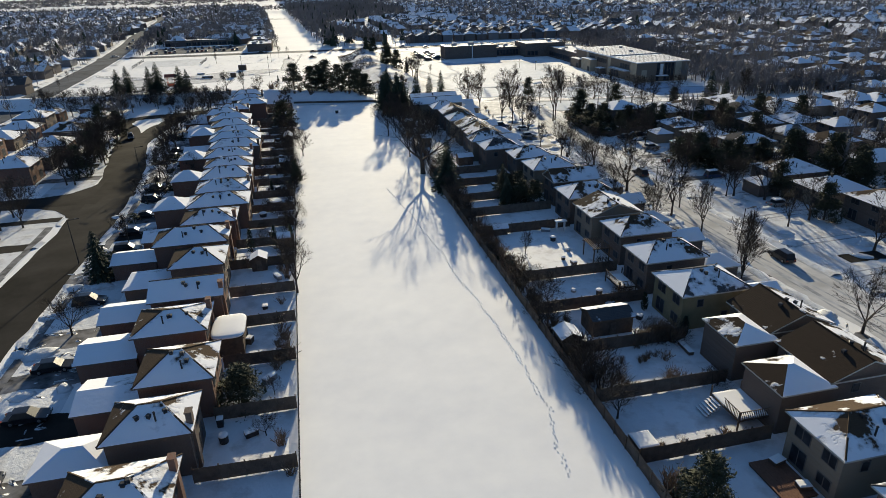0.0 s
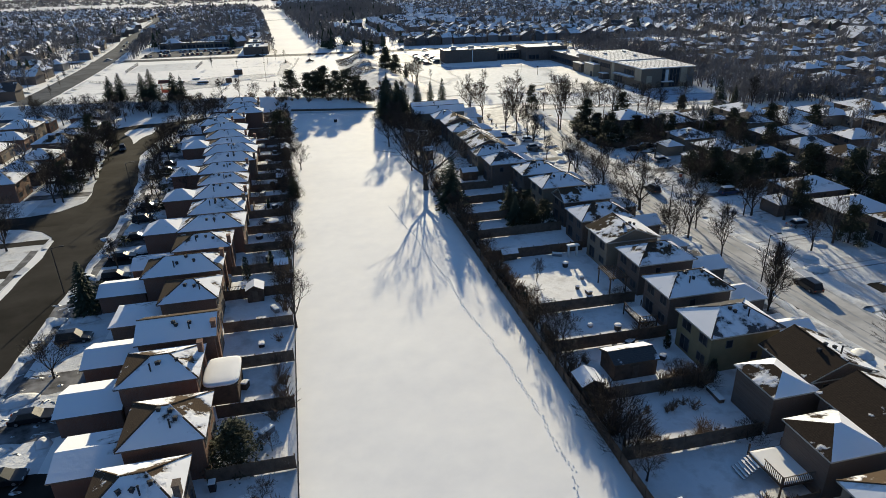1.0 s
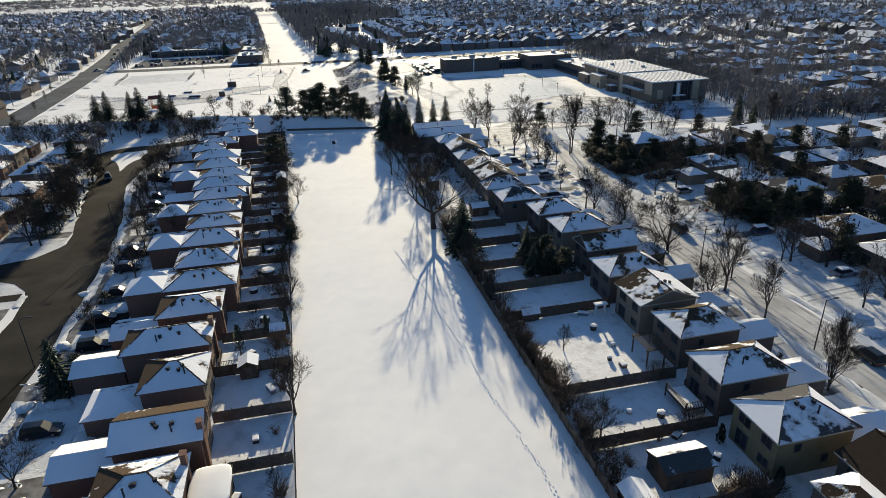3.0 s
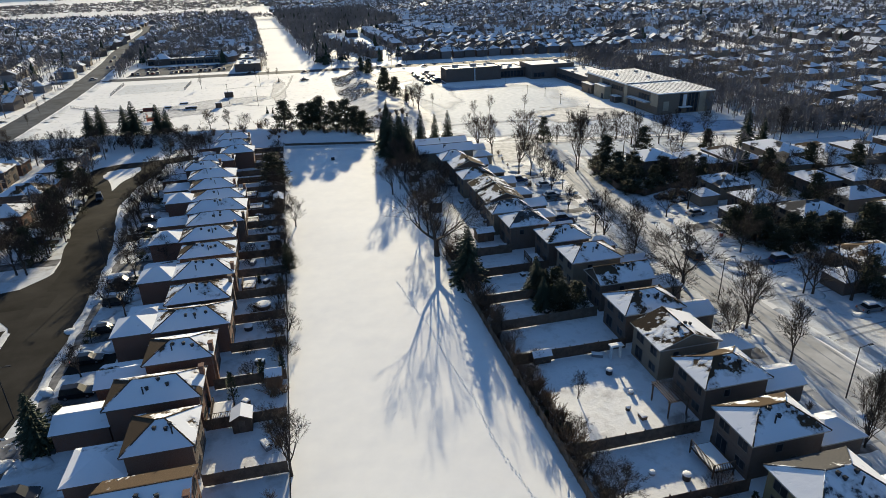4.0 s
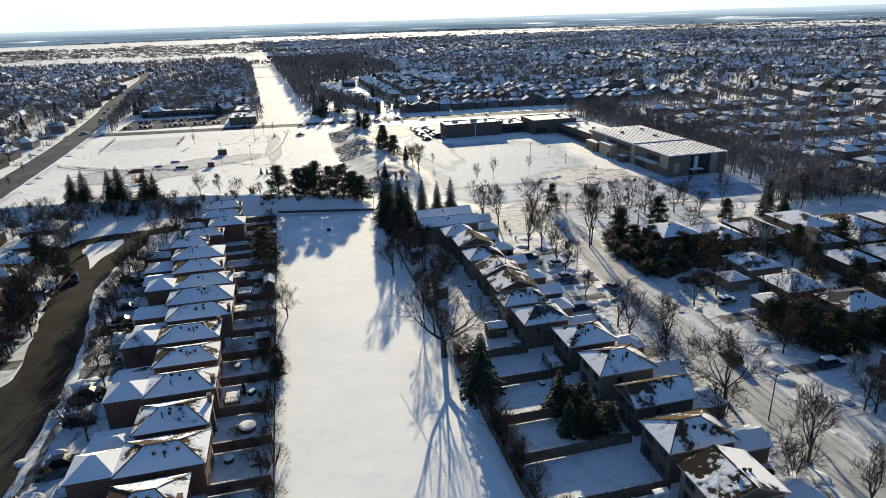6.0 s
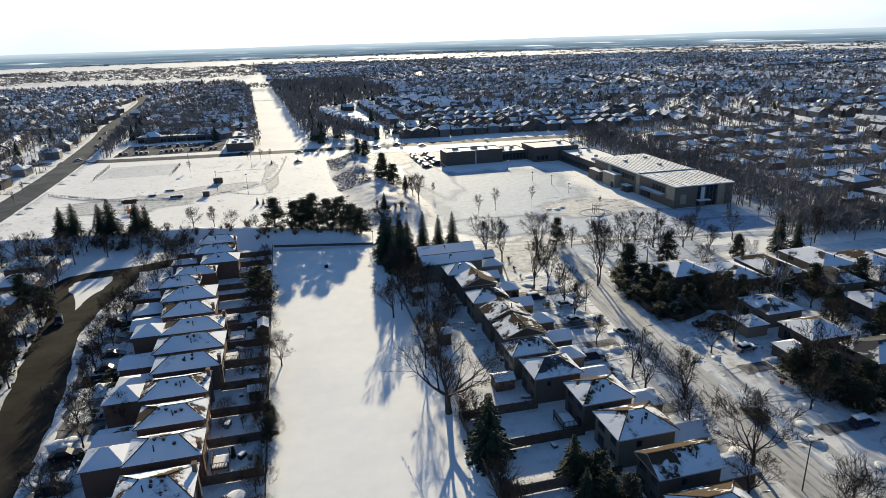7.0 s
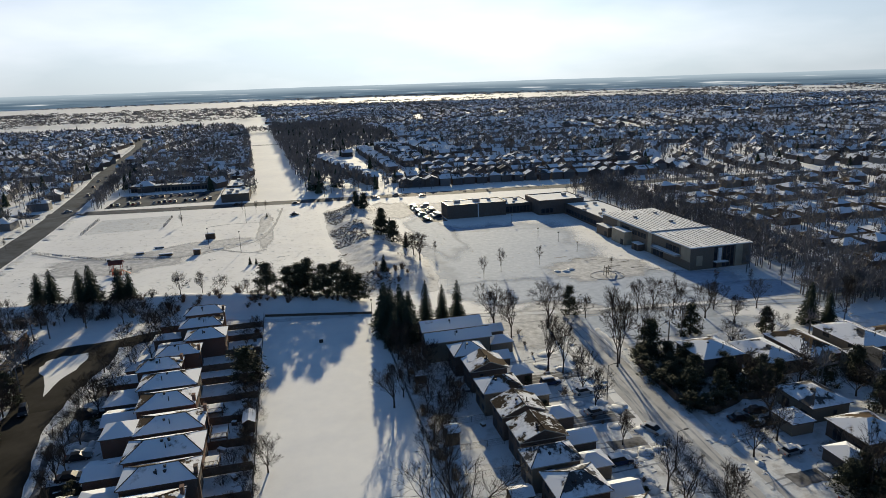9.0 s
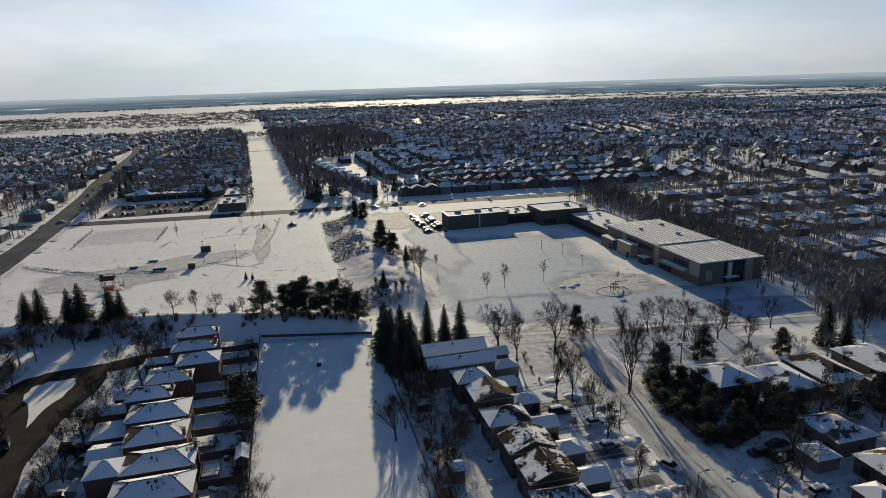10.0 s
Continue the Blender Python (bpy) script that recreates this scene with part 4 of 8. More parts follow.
def build_berm():
    g = Geo()
    nx, ny = 110, 26
    for i in range(nx + 1):
        x = -135 + 168 * i / nx
        for j in range(ny + 1):
            y = 244 + 46 * j / ny
            g.v.append((x, y, berm_height(x, y) + 0.12 * noise.noise(Vector((x * 0.2, y * 0.2, 0))) * min(1, berm_height(x, y)) - 0.01))
    for i in range(nx):
        for j in range(ny):
            q = i * (ny + 1) + j
            if max(g.v[k][2] for k in (q, q + ny + 1, q + ny + 2, q + 1)) > -0.005:
                g.f.append((q, q + ny + 1, q + ny + 2, q + 1))
                g.m.append(0)
                g.bare.append(0)
    tagged(part("berm", g, M_SNOW, smooth=True), "long planted snowy bank between park and houses", "bank", kind="structure")


build_berm()


def plant(kind, x, y, h, label, category="tree", wide=1.0, group=""):
    """Stands a tree of height h on the ground."""
    tm, cm, hi = kind
    s = h / hi
    ob = tagged(new(category), label, category, group)
    ob.empty_display_size = 0.3
    ob.matrix_basis = pose(x, y, ground_z(x, y), 0, 0, rng.uniform(0, 360)) @ Matrix.Diagonal((s * wide, s * wide, s, 1))
    part("trunk", tm, None, ob)
    part("crown", cm, None, ob)
    return ob


plant(BIG, 30.3, 144.6, 16.5, "large bare deciduous tree with a spreading crown on the park strip", wide=1.25)
for x, y, h, w in ((32.9, 222.9, 14.5, 1.15), (36.4, 221.8, 13.5, 1.15), (32.2, 226.5, 13, 1.2), (34.5, 228, 13, 1.2), (33.5, 233, 13, 1.2), (37.5, 231, 12.5, 1.2), (39.0, 226, 12, 1.2), (33.8, 217.5, 11, 1.2), (37.5, 217.5, 11, 1.2), (33.2, 131.5, 11.3, 1.3), (43.5, 123.5, 7.5, 1.25), (42.5, 117.5, 6.5, 1.3), (-30.5, 102.5, 8.5, 1.35), (142.7, 197.3, 12, 1.2), (147.5, 195.7, 9.5, 1.0), (44.8, 231, 13.0, 0.85), (49.4, 230, 11.5, 0.85), (53.6, 229.3, 12.5, 0.85),
                   (-67.1, 276.0, 10, 1.3), (-62.9, 274.6, 11, 1.3), (-54.6, 273, 10.5, 1.3), (-51.3, 272.3, 12, 1.3), (-43.1, 271.2, 10.5, 1.3), (-40.2, 271, 9, 1.2), (52.3, 336.5, 8, 1.1), (54.7, 312, 7, 1.0), (43.6, 388, 8, 0.9), (46, 386, 9, 0.9), (40.2, 276.9, 6.5, 1.1)):
    plant(SPRUCE[int(x) % 2], x, y, h, "dark green spruce standing in snow", "tree", w)
for x, y, h, w in ((1, 261.2, 9.6, 1.3), (7.6, 258.4, 9.0, 1.2), (13.6, 256.5, 11.2, 1.2), (18.0, 255.0, 9.2, 1.15), (22.2, 254.2, 10.0, 1.4), (25.6, 253.2, 8.5, 1.35), (10.6, 259.5, 9.8, 1.2), (48.8, 337.9, 10, 1.0), (47.2, 328, 9.5, 1.1), (51, 319.5, 8.5, 1.1), (44.6, 400.4, 7.5, 1.0), (47.9, 390, 8, 1.0), (-6.2, 63.5, 4.6, 1.7), (34.6, 37.5, 5.6, 1.3), (-2.8, 208.6, 8.5, 1.5), (0.6, 146, 4.5, 1.0), (0.4, 150.5, 4.2, 1.0), (108.5, 200.3, 8.5, 1.15), (128, 196, 7, 1), (85.2, 223.3, 8.5, 0.85), (92.8, 194.2, 8.5, 1.2), (28.6, 254.6, 8.6, 1.3)):
    plant(PINE[int(y) % 2], x, y, h, "dense dark green pine with a rounded crown", "tree", w)
for k, x, y, h, w in ((0, 69.8, 118.4, 12.5, 1.5), (1, 70.6, 136.4, 11, 1.3), (3, 66.2, 146.1, 10.5, 1.0), (3, 70.7, 102.4, 12.5, 1.0), (2, 75.0, 106.5, 8, 0.9), (1, 70.9, 93.0, 11, 0.85), (3, 82.6, 190.6, 13, 0.7), (0, -23.9, 156.5, 7, 1.3), (1, -27.5, 135.9, 8, 1.1), (0, -36.2, 207.7, 8, 1.1), (1, -48.5, 176.7, 10, 1.0), (0, -50, 170.7, 9, 1.1), (2, -51, 160, 10, 1.0), (1, -50.5, 186, 11, 1.0), (0, -52, 196, 10, 1.2), (1, -49.5, 168, 10, 1.0), (0, -50, 179, 10, 1.1), (2, -51.5, 203, 9, 1.1),
                      (1, 0.1, 89.2, 9.5, 1.2), (0, 2.4, 170.3, 8, 1.1), (2, 38.0, 93.5, 4.2, 1.0), (0, 34.9, 75.5, 5.5, 1.35), (1, 33.6, 112.7, 5.0, 1.3), (2, -3.4, 57.0, 3.0, 1.2), (2, -2.7, 64.0, 2.6, 1.0), (3, -2.0, 76.1, 4.0, 0.7), (0, 71.1, 58.1, 10.0, 1.15), (3, 29.9, 160.8, 10, 0.9), (1, 27.8, 186.1, 10.5, 1.2), (0, 30.5, 190, 9, 1.0), (1, 35.9, 179.4, 6, 0.9), (0, -29.9, 84.5, 7.0, 1.2), (0, -34.8, 207.9, 8, 1.2), (2, -1.8, 121, 3.5, 1.1), (1, -4, 150, 4, 1.0),
                      (0, 67.8, 211.4, 13, 0.9), (1, 63.7, 212.7, 11, 0.9), (3, 70.5, 213, 12, 0.8), (1, 65.2, 192.2, 11.5, 0.9), (3, 67.9, 190, 10, 0.8), (0, 67.9, 180.1, 9, 0.9), (1, 66.6, 171.9, 10.5, 0.9), (3, 81.4, 189.2, 14, 0.7), (2, 104.6, 219.1, 8, 0.9), (1, 95.6, 217.1, 7.5, 1.0), (2, 88.4, 219.5, 6, 0.9), (0, 84.0, 229.6, 9, 0.9), (0, 111.2, 211.8, 9, 1.2), (1, 116.1, 210.2, 10.5, 1.0), (0, 119.5, 209, 8, 1.2), (1, 124.1, 203, 7, 1.1), (0, 134.7, 202, 7, 1.2), (1, 104.7, 199.1, 8, 1.2), (0, 150, 190, 9, 1.1), (1, 158, 200, 9, 1), (0, 165, 203, 8, 1),
                      (0, -25.5, 269.6, 8, 1.1), (1, -19, 269.8, 8, 0.9), (2, -13.6, 270.5, 7.5, 0.9), (3, -5.8, 273, 6, 0.9), (1, 56.2, 291.5, 12, 1.3), (0, 53.5, 305, 8, 1.2), (1, 55.5, 300, 9, 1.2), (0, -30, 206, 7, 1.2), (1, -33, 181, 6, 1.2), (0, -31, 164, 7, 1.1), (2, 86, 150, 9, 1.0), (1, 88, 110, 9, 1.0), (0, 89, 128, 9, 1.1), (2, 88, 92, 8, 1.0), (3, 89, 72, 9, 0.9), (1, 66, 160, 7, 1.0)):
    if y > 176 and x > 58:     # the park edge has fewer, taller trees
        if int(x * 10) % 3 == 0:
            continue
        h *= 1.3
    plant(BARE[k], x, y, h, "bare deciduous tree with fine grey-brown twigs", "tree", w)
for k, x, y, h in ((2, 32.4, 57, 4.8), (3, 32.8, 60, 4.2), (2, 32.3, 68, 4.4), (3, 33, 80, 3.6), (2, 32.4, 97, 5.0), (3, 32.2, 100.5, 4.2), (2, 32.6, 106, 3.6), (3, 33, 118, 6), (2, 32.6, 124, 6.5), (3, 33, 136, 6), (2, 34, 140, 6.5), (3, 33.5, 165, 7), (2, 33, 172, 7), (3, 33, 196, 8), (2, 34, 203, 8), (3, 32.8, 209, 9), (2, -1.2, 115, 3.6), (3, -1.4, 133, 4), (2, -1, 156, 4), (3, -1.5, 165, 5), (2, -1.2, 176, 5), (3, -2, 181, 5), (2, -2, 195, 6), (3, -3, 201, 6), (2, -1.4, 218, 5), (3, -4, 228, 6), (2, -2, 236, 6)):
    plant(BARE[k], x, y, h, "small bare tree at the edge of a back yard", "tree", 1.2)
plant(VASE, 66.5, 75.8, 11.5, "bare upright tree with steep dense limbs beside the street", "tree", 1.0)
for x, y, h in ((72.2, 262.4, 9), (80.6, 268.7, 9.5), (96.3, 271.7, 8), (-43, 396.9, 6), (-58, 262, 5), (-35, 263, 5), (-30, 262, 4.5), (-100, 290, 6), (-103, 320, 6), (-108, 350, 6), (-112, 372, 6), (-95, 275, 6), (64, 300, 6), (50, 350, 7), (-15, 420, 7), (-8, 418, 7), (-3, 421, 6), (120, 262, 4), (140, 232, 6), (150, 228, 6), (160, 226, 6), (128, 236, 5), (172, 224, 6)):
    plant(LIGHT[int(y) % 2], x, y, h, "slender bare young tree in the snowy park", "tree", 0.9)


def scatter_bushes(spots, label):
    for i, (x, y, s) in enumerate(spots):
        ob = tagged(part("bush", BUSH[i % 3], None), label, "bush", "garden bushes")
        ob.matrix_basis = pose(x, y, ground_z(x, y), 0, 0, rng.uniform(0, 360)) @ Matrix.Diagonal((s, s, s, 1))


for x, y, h, w in ((95, 131, 8, 1.3), (93.8, 137.5, 5.5, 1.6), (97.8, 134.2, 6, 1.6), (101.8, 129.8, 6, 1.6), (96.5, 126.0, 5.5, 1.5), (108.5, 126.5, 7, 1.3), (101, 124.5, 8.5, 0.9), (96.5, 138, 6.5, 1.0), (91, 183, 4.5, 1.6), (89.4, 189.6, 4.8, 1.7), (88.8, 179.5, 4.4, 1.7), (89.0, 172.5, 6.2, 1.3), (103.2, 168.6, 6.8, 1.3), (106.2, 172.0, 7, 1.3), (101.5, 179, 5.2, 1.7), (104.5, 182.5, 5.4, 1.6), (97.0, 185.0, 5.4, 1.6), (94.0, 188.5, 5, 1.6), (93, 177, 6.5, 1.2), (95, 171, 5.5, 1.2), (100, 174.5, 6.5, 1.0), (107.5, 169, 7, 1.0), (118, 167, 8, 1.0), (127, 168, 8, 1.1), (138, 166, 9, 1.0), (150, 163, 8, 1.1), (98, 107, 7, 1.1), (117, 125, 8, 1.0), (119, 143, 9, 1.0), (120, 155, 8, 1.1), (118, 108, 9, 1.0), (-52, 181, 8, 1.0), (-54, 190.5, 9, 0.9), (-53, 212, 8, 1.0), (-60, 220, 9, 1.0), (-51.5, 165.5, 8, 0.9), (-28, 168, 2.6, 1.6), (-30, 174, 2.4, 1.7), (-29, 160, 2.2, 1.6), (-27.5, 147, 2.4, 1.5), (-31, 128, 2.2, 1.6), (-30, 108, 2.4, 1.5), (-32, 196, 2.4, 1.6), (-50, 172, 2.6, 1.5), (-50, 196, 2.8, 1.5), (63.5, 101, 1.8, 1.5), (62.5, 130, 1.8, 1.5), (62, 146, 1.7, 1.5), (57.5, 176, 2.0, 1.6), (58, 187, 2.2, 1.6), (91, 167, 2.4, 1.6), (92.5, 158, 2.4, 1.6)):
    plant((HEDGE if h < 4 else PINE)[int(y) % 2], x, y, h, "dark green clipped evergreen in a front garden" if h < 4 else "dark green pine beside houses and snow", "shrub" if h < 4 else "tree", w)
for k, x, y, h in ((0, -33, 190, 8), (1, -35, 198, 9), (2, -31, 213, 9), (3, -29, 219, 10), (2, -27, 228, 9), (3, -26, 236, 10), (2, -30, 243, 9), (3, -24, 240.5, 9), (1, -33, 172, 7), (2, -57, 235, 9), (3, -62, 243, 10), (2, -70, 250, 9), (3, -78, 252, 10), (2, -50, 258, 8), (3, -40, 258, 8), (2, -63, 262, 9), (3, -72, 265, 9)):
    plant(BARE[k], x, y, h, "bare deciduous tree with fine grey-brown twigs", "tree", 1.1)


for x, y, h, w in ((45.2, 116.6, 5.6, 1.2), (47.6, 115.4, 5.4, 1.2), (46.0, 120.4, 6.2, 1.0), (44.0, 121.2, 5.4, 1.1)):
    plant(PINE[int(y) % 2], x, y, h, "tall dark evergreen crowding a back yard", "tree", w)
thicket_rng = random.Random(29)


def thicket(x, y, h, wide=1.0, label="dense leafless brown shrub beside a garden fence", group="leafless thickets"):
    k = thicket_rng.randrange(2)
    sc = h / THICKET[k][2]
    ob = tagged(new("shrub"), label, "shrub", group)
    ob.empty_display_size = 0.3
    ob.matrix_basis = pose(x, y, ground_z(x, y), 0, 0, thicket_rng.uniform(0, 360)) @ Matrix.Diagonal((sc * wide, sc * wide, sc, 1))
    part("trunk", THICKET[k][0], None, ob)
    part("crown", THICKET[k][1], None, ob)


for x, y, h in ((33.3, 60.6, 4.8), (33.7, 57.8, 5.4), (33.5, 55.0, 4.6), (35.0, 56.2, 2.8), (45.2, 64.4, 3.0), (46.4, 53.2, 2.6), (46.0, 74.2, 2.8), (47.5, 84.0, 2.8), (36.0, 103.2, 2.4), (46.8, 62.6, 3.4), (44.0, 62.9, 2.6), (33.6, 88.8, 2.6), (32.6, 93.2, 2.4), (34.2, 109.5, 3.0)):
    thicket(x, y, h, 1.25)
for i in range(16):     # hedge that bulges over the west fence
    thicket(-0.6 + thicket_rng.uniform(-0.6, 0.7), 116 + i * 6.1 + thicket_rng.uniform(-1.5, 1.5), thicket_rng.uniform(2.6, 4.6), 1.2, "dense leafless brown shrub beside the park strip")
for i in range(13):     # scrub on the shaded bank
    thicket(-92 + i * 5.2 + thicket_rng.uniform(-1.5, 1.5), 267 + thicket_rng.uniform(-5, 4), thicket_rng.uniform(2.5, 5.0), 1.2, "dense leafless scrub on the snowy bank")
for i in range(9):     # overgrown shaded yards of the east row
    thicket(thicket_rng.uniform(33, 43.5), 174 + i * 4.5 + thicket_rng.uniform(-1, 1), thicket_rng.uniform(2.2, 4.2), 1.35, "dense leafless brown shrub in a shaded back yard")
for i in range(22):
    thicket(32.7 + thicket_rng.uniform(-0.3, 0.9), 62 + i * 5.2 + thicket_rng.uniform(-1.5, 1.5), thicket_rng.uniform(1.8, 3.4), 1.15)
for i in range(20):
    thicket(thicket_rng.uniform(-7.5, -1.5), 112 + i * 6.4 + thicket_rng.uniform(-1.5, 1.5), thicket_rng.uniform(1.6, 3.0), 1.25, "dense leafless brown shrub in a back yard")
for i, (x, y, h) in enumerate(((116, 150, 9), (117.5, 137, 9), (115.5, 122, 9), (119, 97, 10), (118, 84, 9), (117, 70, 9), (121, 162, 8), (131, 165, 8), (142, 164, 9), (113, 190, 8), (126.5, 192, 8), (104, 171, 7), (112, 168, 7), (114.5, 170, 8), (135, 158, 8), (134.5, 142, 9), (133.5, 120, 9))):
    plant(BARE[2 + i % 2], x, y, h, "bare deciduous tree close between bungalows", "tree", 1.25, "trees of the house blocks")
for i, (x, y, h) in enumerate(((-53, 160.5, 10), (-55, 172, 10), (-54.5, 184, 11), (-57, 199, 10), (-52.5, 207, 9), (-30, 118, 6), (-31, 140, 7), (-29, 152, 7), (-32, 160, 8), (-33.5, 178, 8), (-34.5, 186, 8), (-36, 193, 7), (-33, 203, 8), (-52.5, 132, 9), (-53, 115, 9), (-52, 97, 9), (-56, 141, 9))):
    plant(BARE[i % 4], x, y, h, "bare deciduous tree in a front yard", "tree", 1.2)


for i, (x, y, h) in enumerate(((64.5, 98, 10), (63.6, 112, 9), (64.0, 126, 10), (65.2, 140, 10), (62, 222, 13), (75.5, 216, 14), (97, 204, 11), (110, 220, 10), (126, 214, 9), (138, 211, 9))):
    plant(BARE[2 + i % 2], x, y, h, "bare deciduous street tree above packed snow", "tree", 1.2, "trees along the east street")


for i, (x, y, h) in enumerate(((-88, 262, 9), (-82, 258, 8), (-77, 264, 9), (-66, 257, 8), (-58, 266, 8), (-52, 263, 7), (-46, 265, 8), (-38, 264, 7), (-33, 256, 8), (-27, 261, 7), (-61, 229, 10), (-64, 238, 9), (-72, 243, 9), (-84, 247, 10), (-36, 240, 7), (-37, 224, 7), (-30, 250, 7))):
    plant(BARE[2 + i % 2], x, y, h, "bare tree in the shade of the snowy bank", "tree", 1.3)


for x, y in ((88.1, 191.1), (86.5, 186.5), (85.8, 182.5), (85.6, 178.5), (86.2, 175.0), (90.0, 177.0), (92.8, 182.0), (85.8, 168.0), (87.9, 166.4), (90.8, 166.4), (94.3, 167.3), (99.0, 169.4), (104.0, 172.5), (109.4, 176.6)):
    plant(HEDGE[int(x) % 2], x, y, 3.6, "dense dark hedge shrub round a shaded yard", "shrub", 1.9, "hedge shrubs of a corner yard")


for i, (x, y, h) in enumerate(((37.0, 176, 7), (34.0, 182, 8), (39.5, 184, 7), (36.0, 190, 8), (41.0, 193, 6), (35.5, 199, 8), (38.5, 204, 7), (34.5, 212, 9))):
    plant(BARE[2 + i % 2], x, y, h, "bare tree crowding a shaded back yard", "tree", 1.3)


for x, y, h in ((114.5, 104, 9), (116, 113.5, 10), (122, 118, 9), (114, 123.5, 9), (124, 104, 8), (118, 92, 9), (114.5, 84, 8), (113.5, 71, 9), (116, 60, 9), (97, 70.5, 7), (96.5, 93, 7)):
    plant(PINE[int(y) % 2], x, y, h, "dark green pine shading bungalows", "tree", 1.1, "trees of the house blocks")


for i, (x, y, h) in enumerate(((89, 109, 10), (93.5, 153, 9))):
    plant(BARE[2 + i % 2], x, y, h, "bare deciduous tree in a front yard", "tree", 1.25)


for i, (x, y, h) in enumerate(((32.9, 70.2, 5), (33.1, 74.5, 5.5), (33.2, 79.0, 5), (33.0, 50.5, 4.5), (33.0, 84.5, 4.5))):
    plant(BARE[2 + i % 2], x, y, h, "small dense bare tree along the garden fence", "tree", 1.5)


for i in range(46):     # shrubs and young trees between the bungalows
    x, y = thicket_rng.uniform(99, 165), thicket_rng.uniform(75, 192)
    if not any(a - 2 < x < b + 2 and c - 2 < y < d + 2 for a, b, c, d in EAST):
        thicket(x, y, thicket_rng.uniform(2.6, 5.0), 1.4, "dense leafless brown shrub between bungalows")


# dark crowns that fill the blocks beyond the streets
block_rng = random.Random(17)
block_trees = []
for i in range(900):
    x, y = block_rng.uniform(92, 335), block_rng.uniform(30, 430)
    if any(a - 1 < x < b + 1 and c - 1 < y < d + 1 for a, b, c, d in EAST) or x < 175 + (y - 200) * 0.07 and y > 200:
        continue
    block_trees.append((x, y, block_rng.uniform(8, 13), block_rng.random() < 0.1))
for i in range(320):
    x, y = block_rng.uniform(-205, -53), block_rng.uniform(30, 262)
    if any(a - 1 < x < b + 1 and c - 1 < y < d + 1 for a, b, c, d in WEST) or 142 < y < 158 and x > -95 or -118 < x < -95:
        continue
    block_trees.append((x, y, block_rng.uniform(8, 13), block_rng.random() < 0.2))
for i, (x, y, h, green) in enumerate(block_trees):
    if -70 < x < 112 and y < 180:
        if green:
            plant(SPRUCE[i % 2], x, y, h, "dark green spruce among houses", wide=1.15, group="trees of the house blocks")
        else:
            plant(CHEAP[i % 2], x, y, h, "bare deciduous tree among houses", wide=1.15, group="trees of the house blocks")


# ---- far suburb ----
def far_house(g, x, y, w, d, eave, rise, a):
    """A small gabled or hipped house of the distant rows."""
    ca, sa = math.cos(a), math.sin(a)
    P = lambda u, v, z: (x + u * ca - v * sa, y + u * sa + v * ca, z)  # noqa: E731
    w, d = w / 2, d / 2
    c = [(-w, -d), (w, -d), (w, d), (-w, d)]
    for i in range(4):
        j = (i + 1) % 4
        g.face([P(*c[i], 0), P(*c[j], 0), P(*c[j], eave), P(*c[i], eave)], 1)
    o = 0.5
    A, B, C, D = P(-w - o, -d - o, eave), P(w + o, -d - o, eave), P(w + o, d + o, eave), P(-w - o, d + o, eave)
    k = w + o if rng.random() < 0.55 else max(0.3, w - d * 0.8)      # gable or hip
    p, q = P(-k, 0, eave + rise), P(k, 0, eave + rise)
    b = rng.uniform(0.17, 0.42)
    for f in ([A, B, q, p], [C, D, p, q]):
        g.face(f, 0, b + rng.uniform(-0.12, 0.16))
    for f in ([B, C, q], [D, A, p]):
        if k > w:
            g.face(f, 1)
        else:
            g.face(f, 0, b + rng.uniform(-0.1, 0.16))


def far_tree(g, x, y, h, w, evergreen, twigs=18):
    if evergreen:
        w = min(w, 0.27 * h)
        for k in range(4):
            z0, r0 = h * (0.05 + 0.21 * k), w * (1 - 0.22 * k)
            n, a0 = 7, rng.uniform(0, 6)
            for i in range(n):
                a, b = a0 + 6.283 * i / n, a0 + 6.283 * (i + 0.9) / n
                rr = r0 * rng.uniform(0.75, 1.15)
                g.face([(x + rr * math.cos(a), y + rr * math.sin(a), z0 * rng.uniform(0.85, 1.1)), (x + rr * math.cos(b), y + rr * math.sin(b), z0 * rng.uniform(0.85, 1.1)), (x, y, min(h, z0 + h * 0.5))], 1)
        return
    if twigs > 12:
        g.tube((x, y, 0), (x, y, h * 0.5), 0.22, 0.14, 3)
    stout = 0.36 if twigs > 25 else 0.8 if twigs > 12 else max(1.5, w * 0.3)
    mid = Vector((x, y, h * 0.58))
    for i in range(twigs):      # slender sprays all through a rounded crown
        a, el, k = rng.uniform(0, 6.283), rng.uniform(-0.5, 1.45), rng.uniform(0.3, 1.0) ** 0.6
        out = Vector((math.cos(a) * math.cos(el), math.sin(a) * math.cos(el), math.sin(el)))
        e = mid + Vector((out.x * w * k, out.y * w * k, out.z * h * 0.42 * k))
        s = mid.lerp(e, rng.uniform(0.0, 0.45)) + Vector((rng.uniform(-0.25, 0.25) * w, rng.uniform(-0.25, 0.25) * w, rng.uniform(-0.12, 0.02) * h))
        side = Vector((-math.sin(a), math.cos(a), rng.uniform(-0.7, 0.7))) * rng.uniform(0.3, 0.6) * stout
        g.face([s + side, s.lerp(e, 0.35) - side, e], 0)


def corridor(y):
    """West and east edge of the open snowy corridor beyond the cross road."""
    w = -7 - (y - 445) * 0.052
    return w, w + 29


def arterial(y):
    return -106 - max(0, y - 240) * 0.03 if y < 460 else -113 - (y - 460) * 0.11


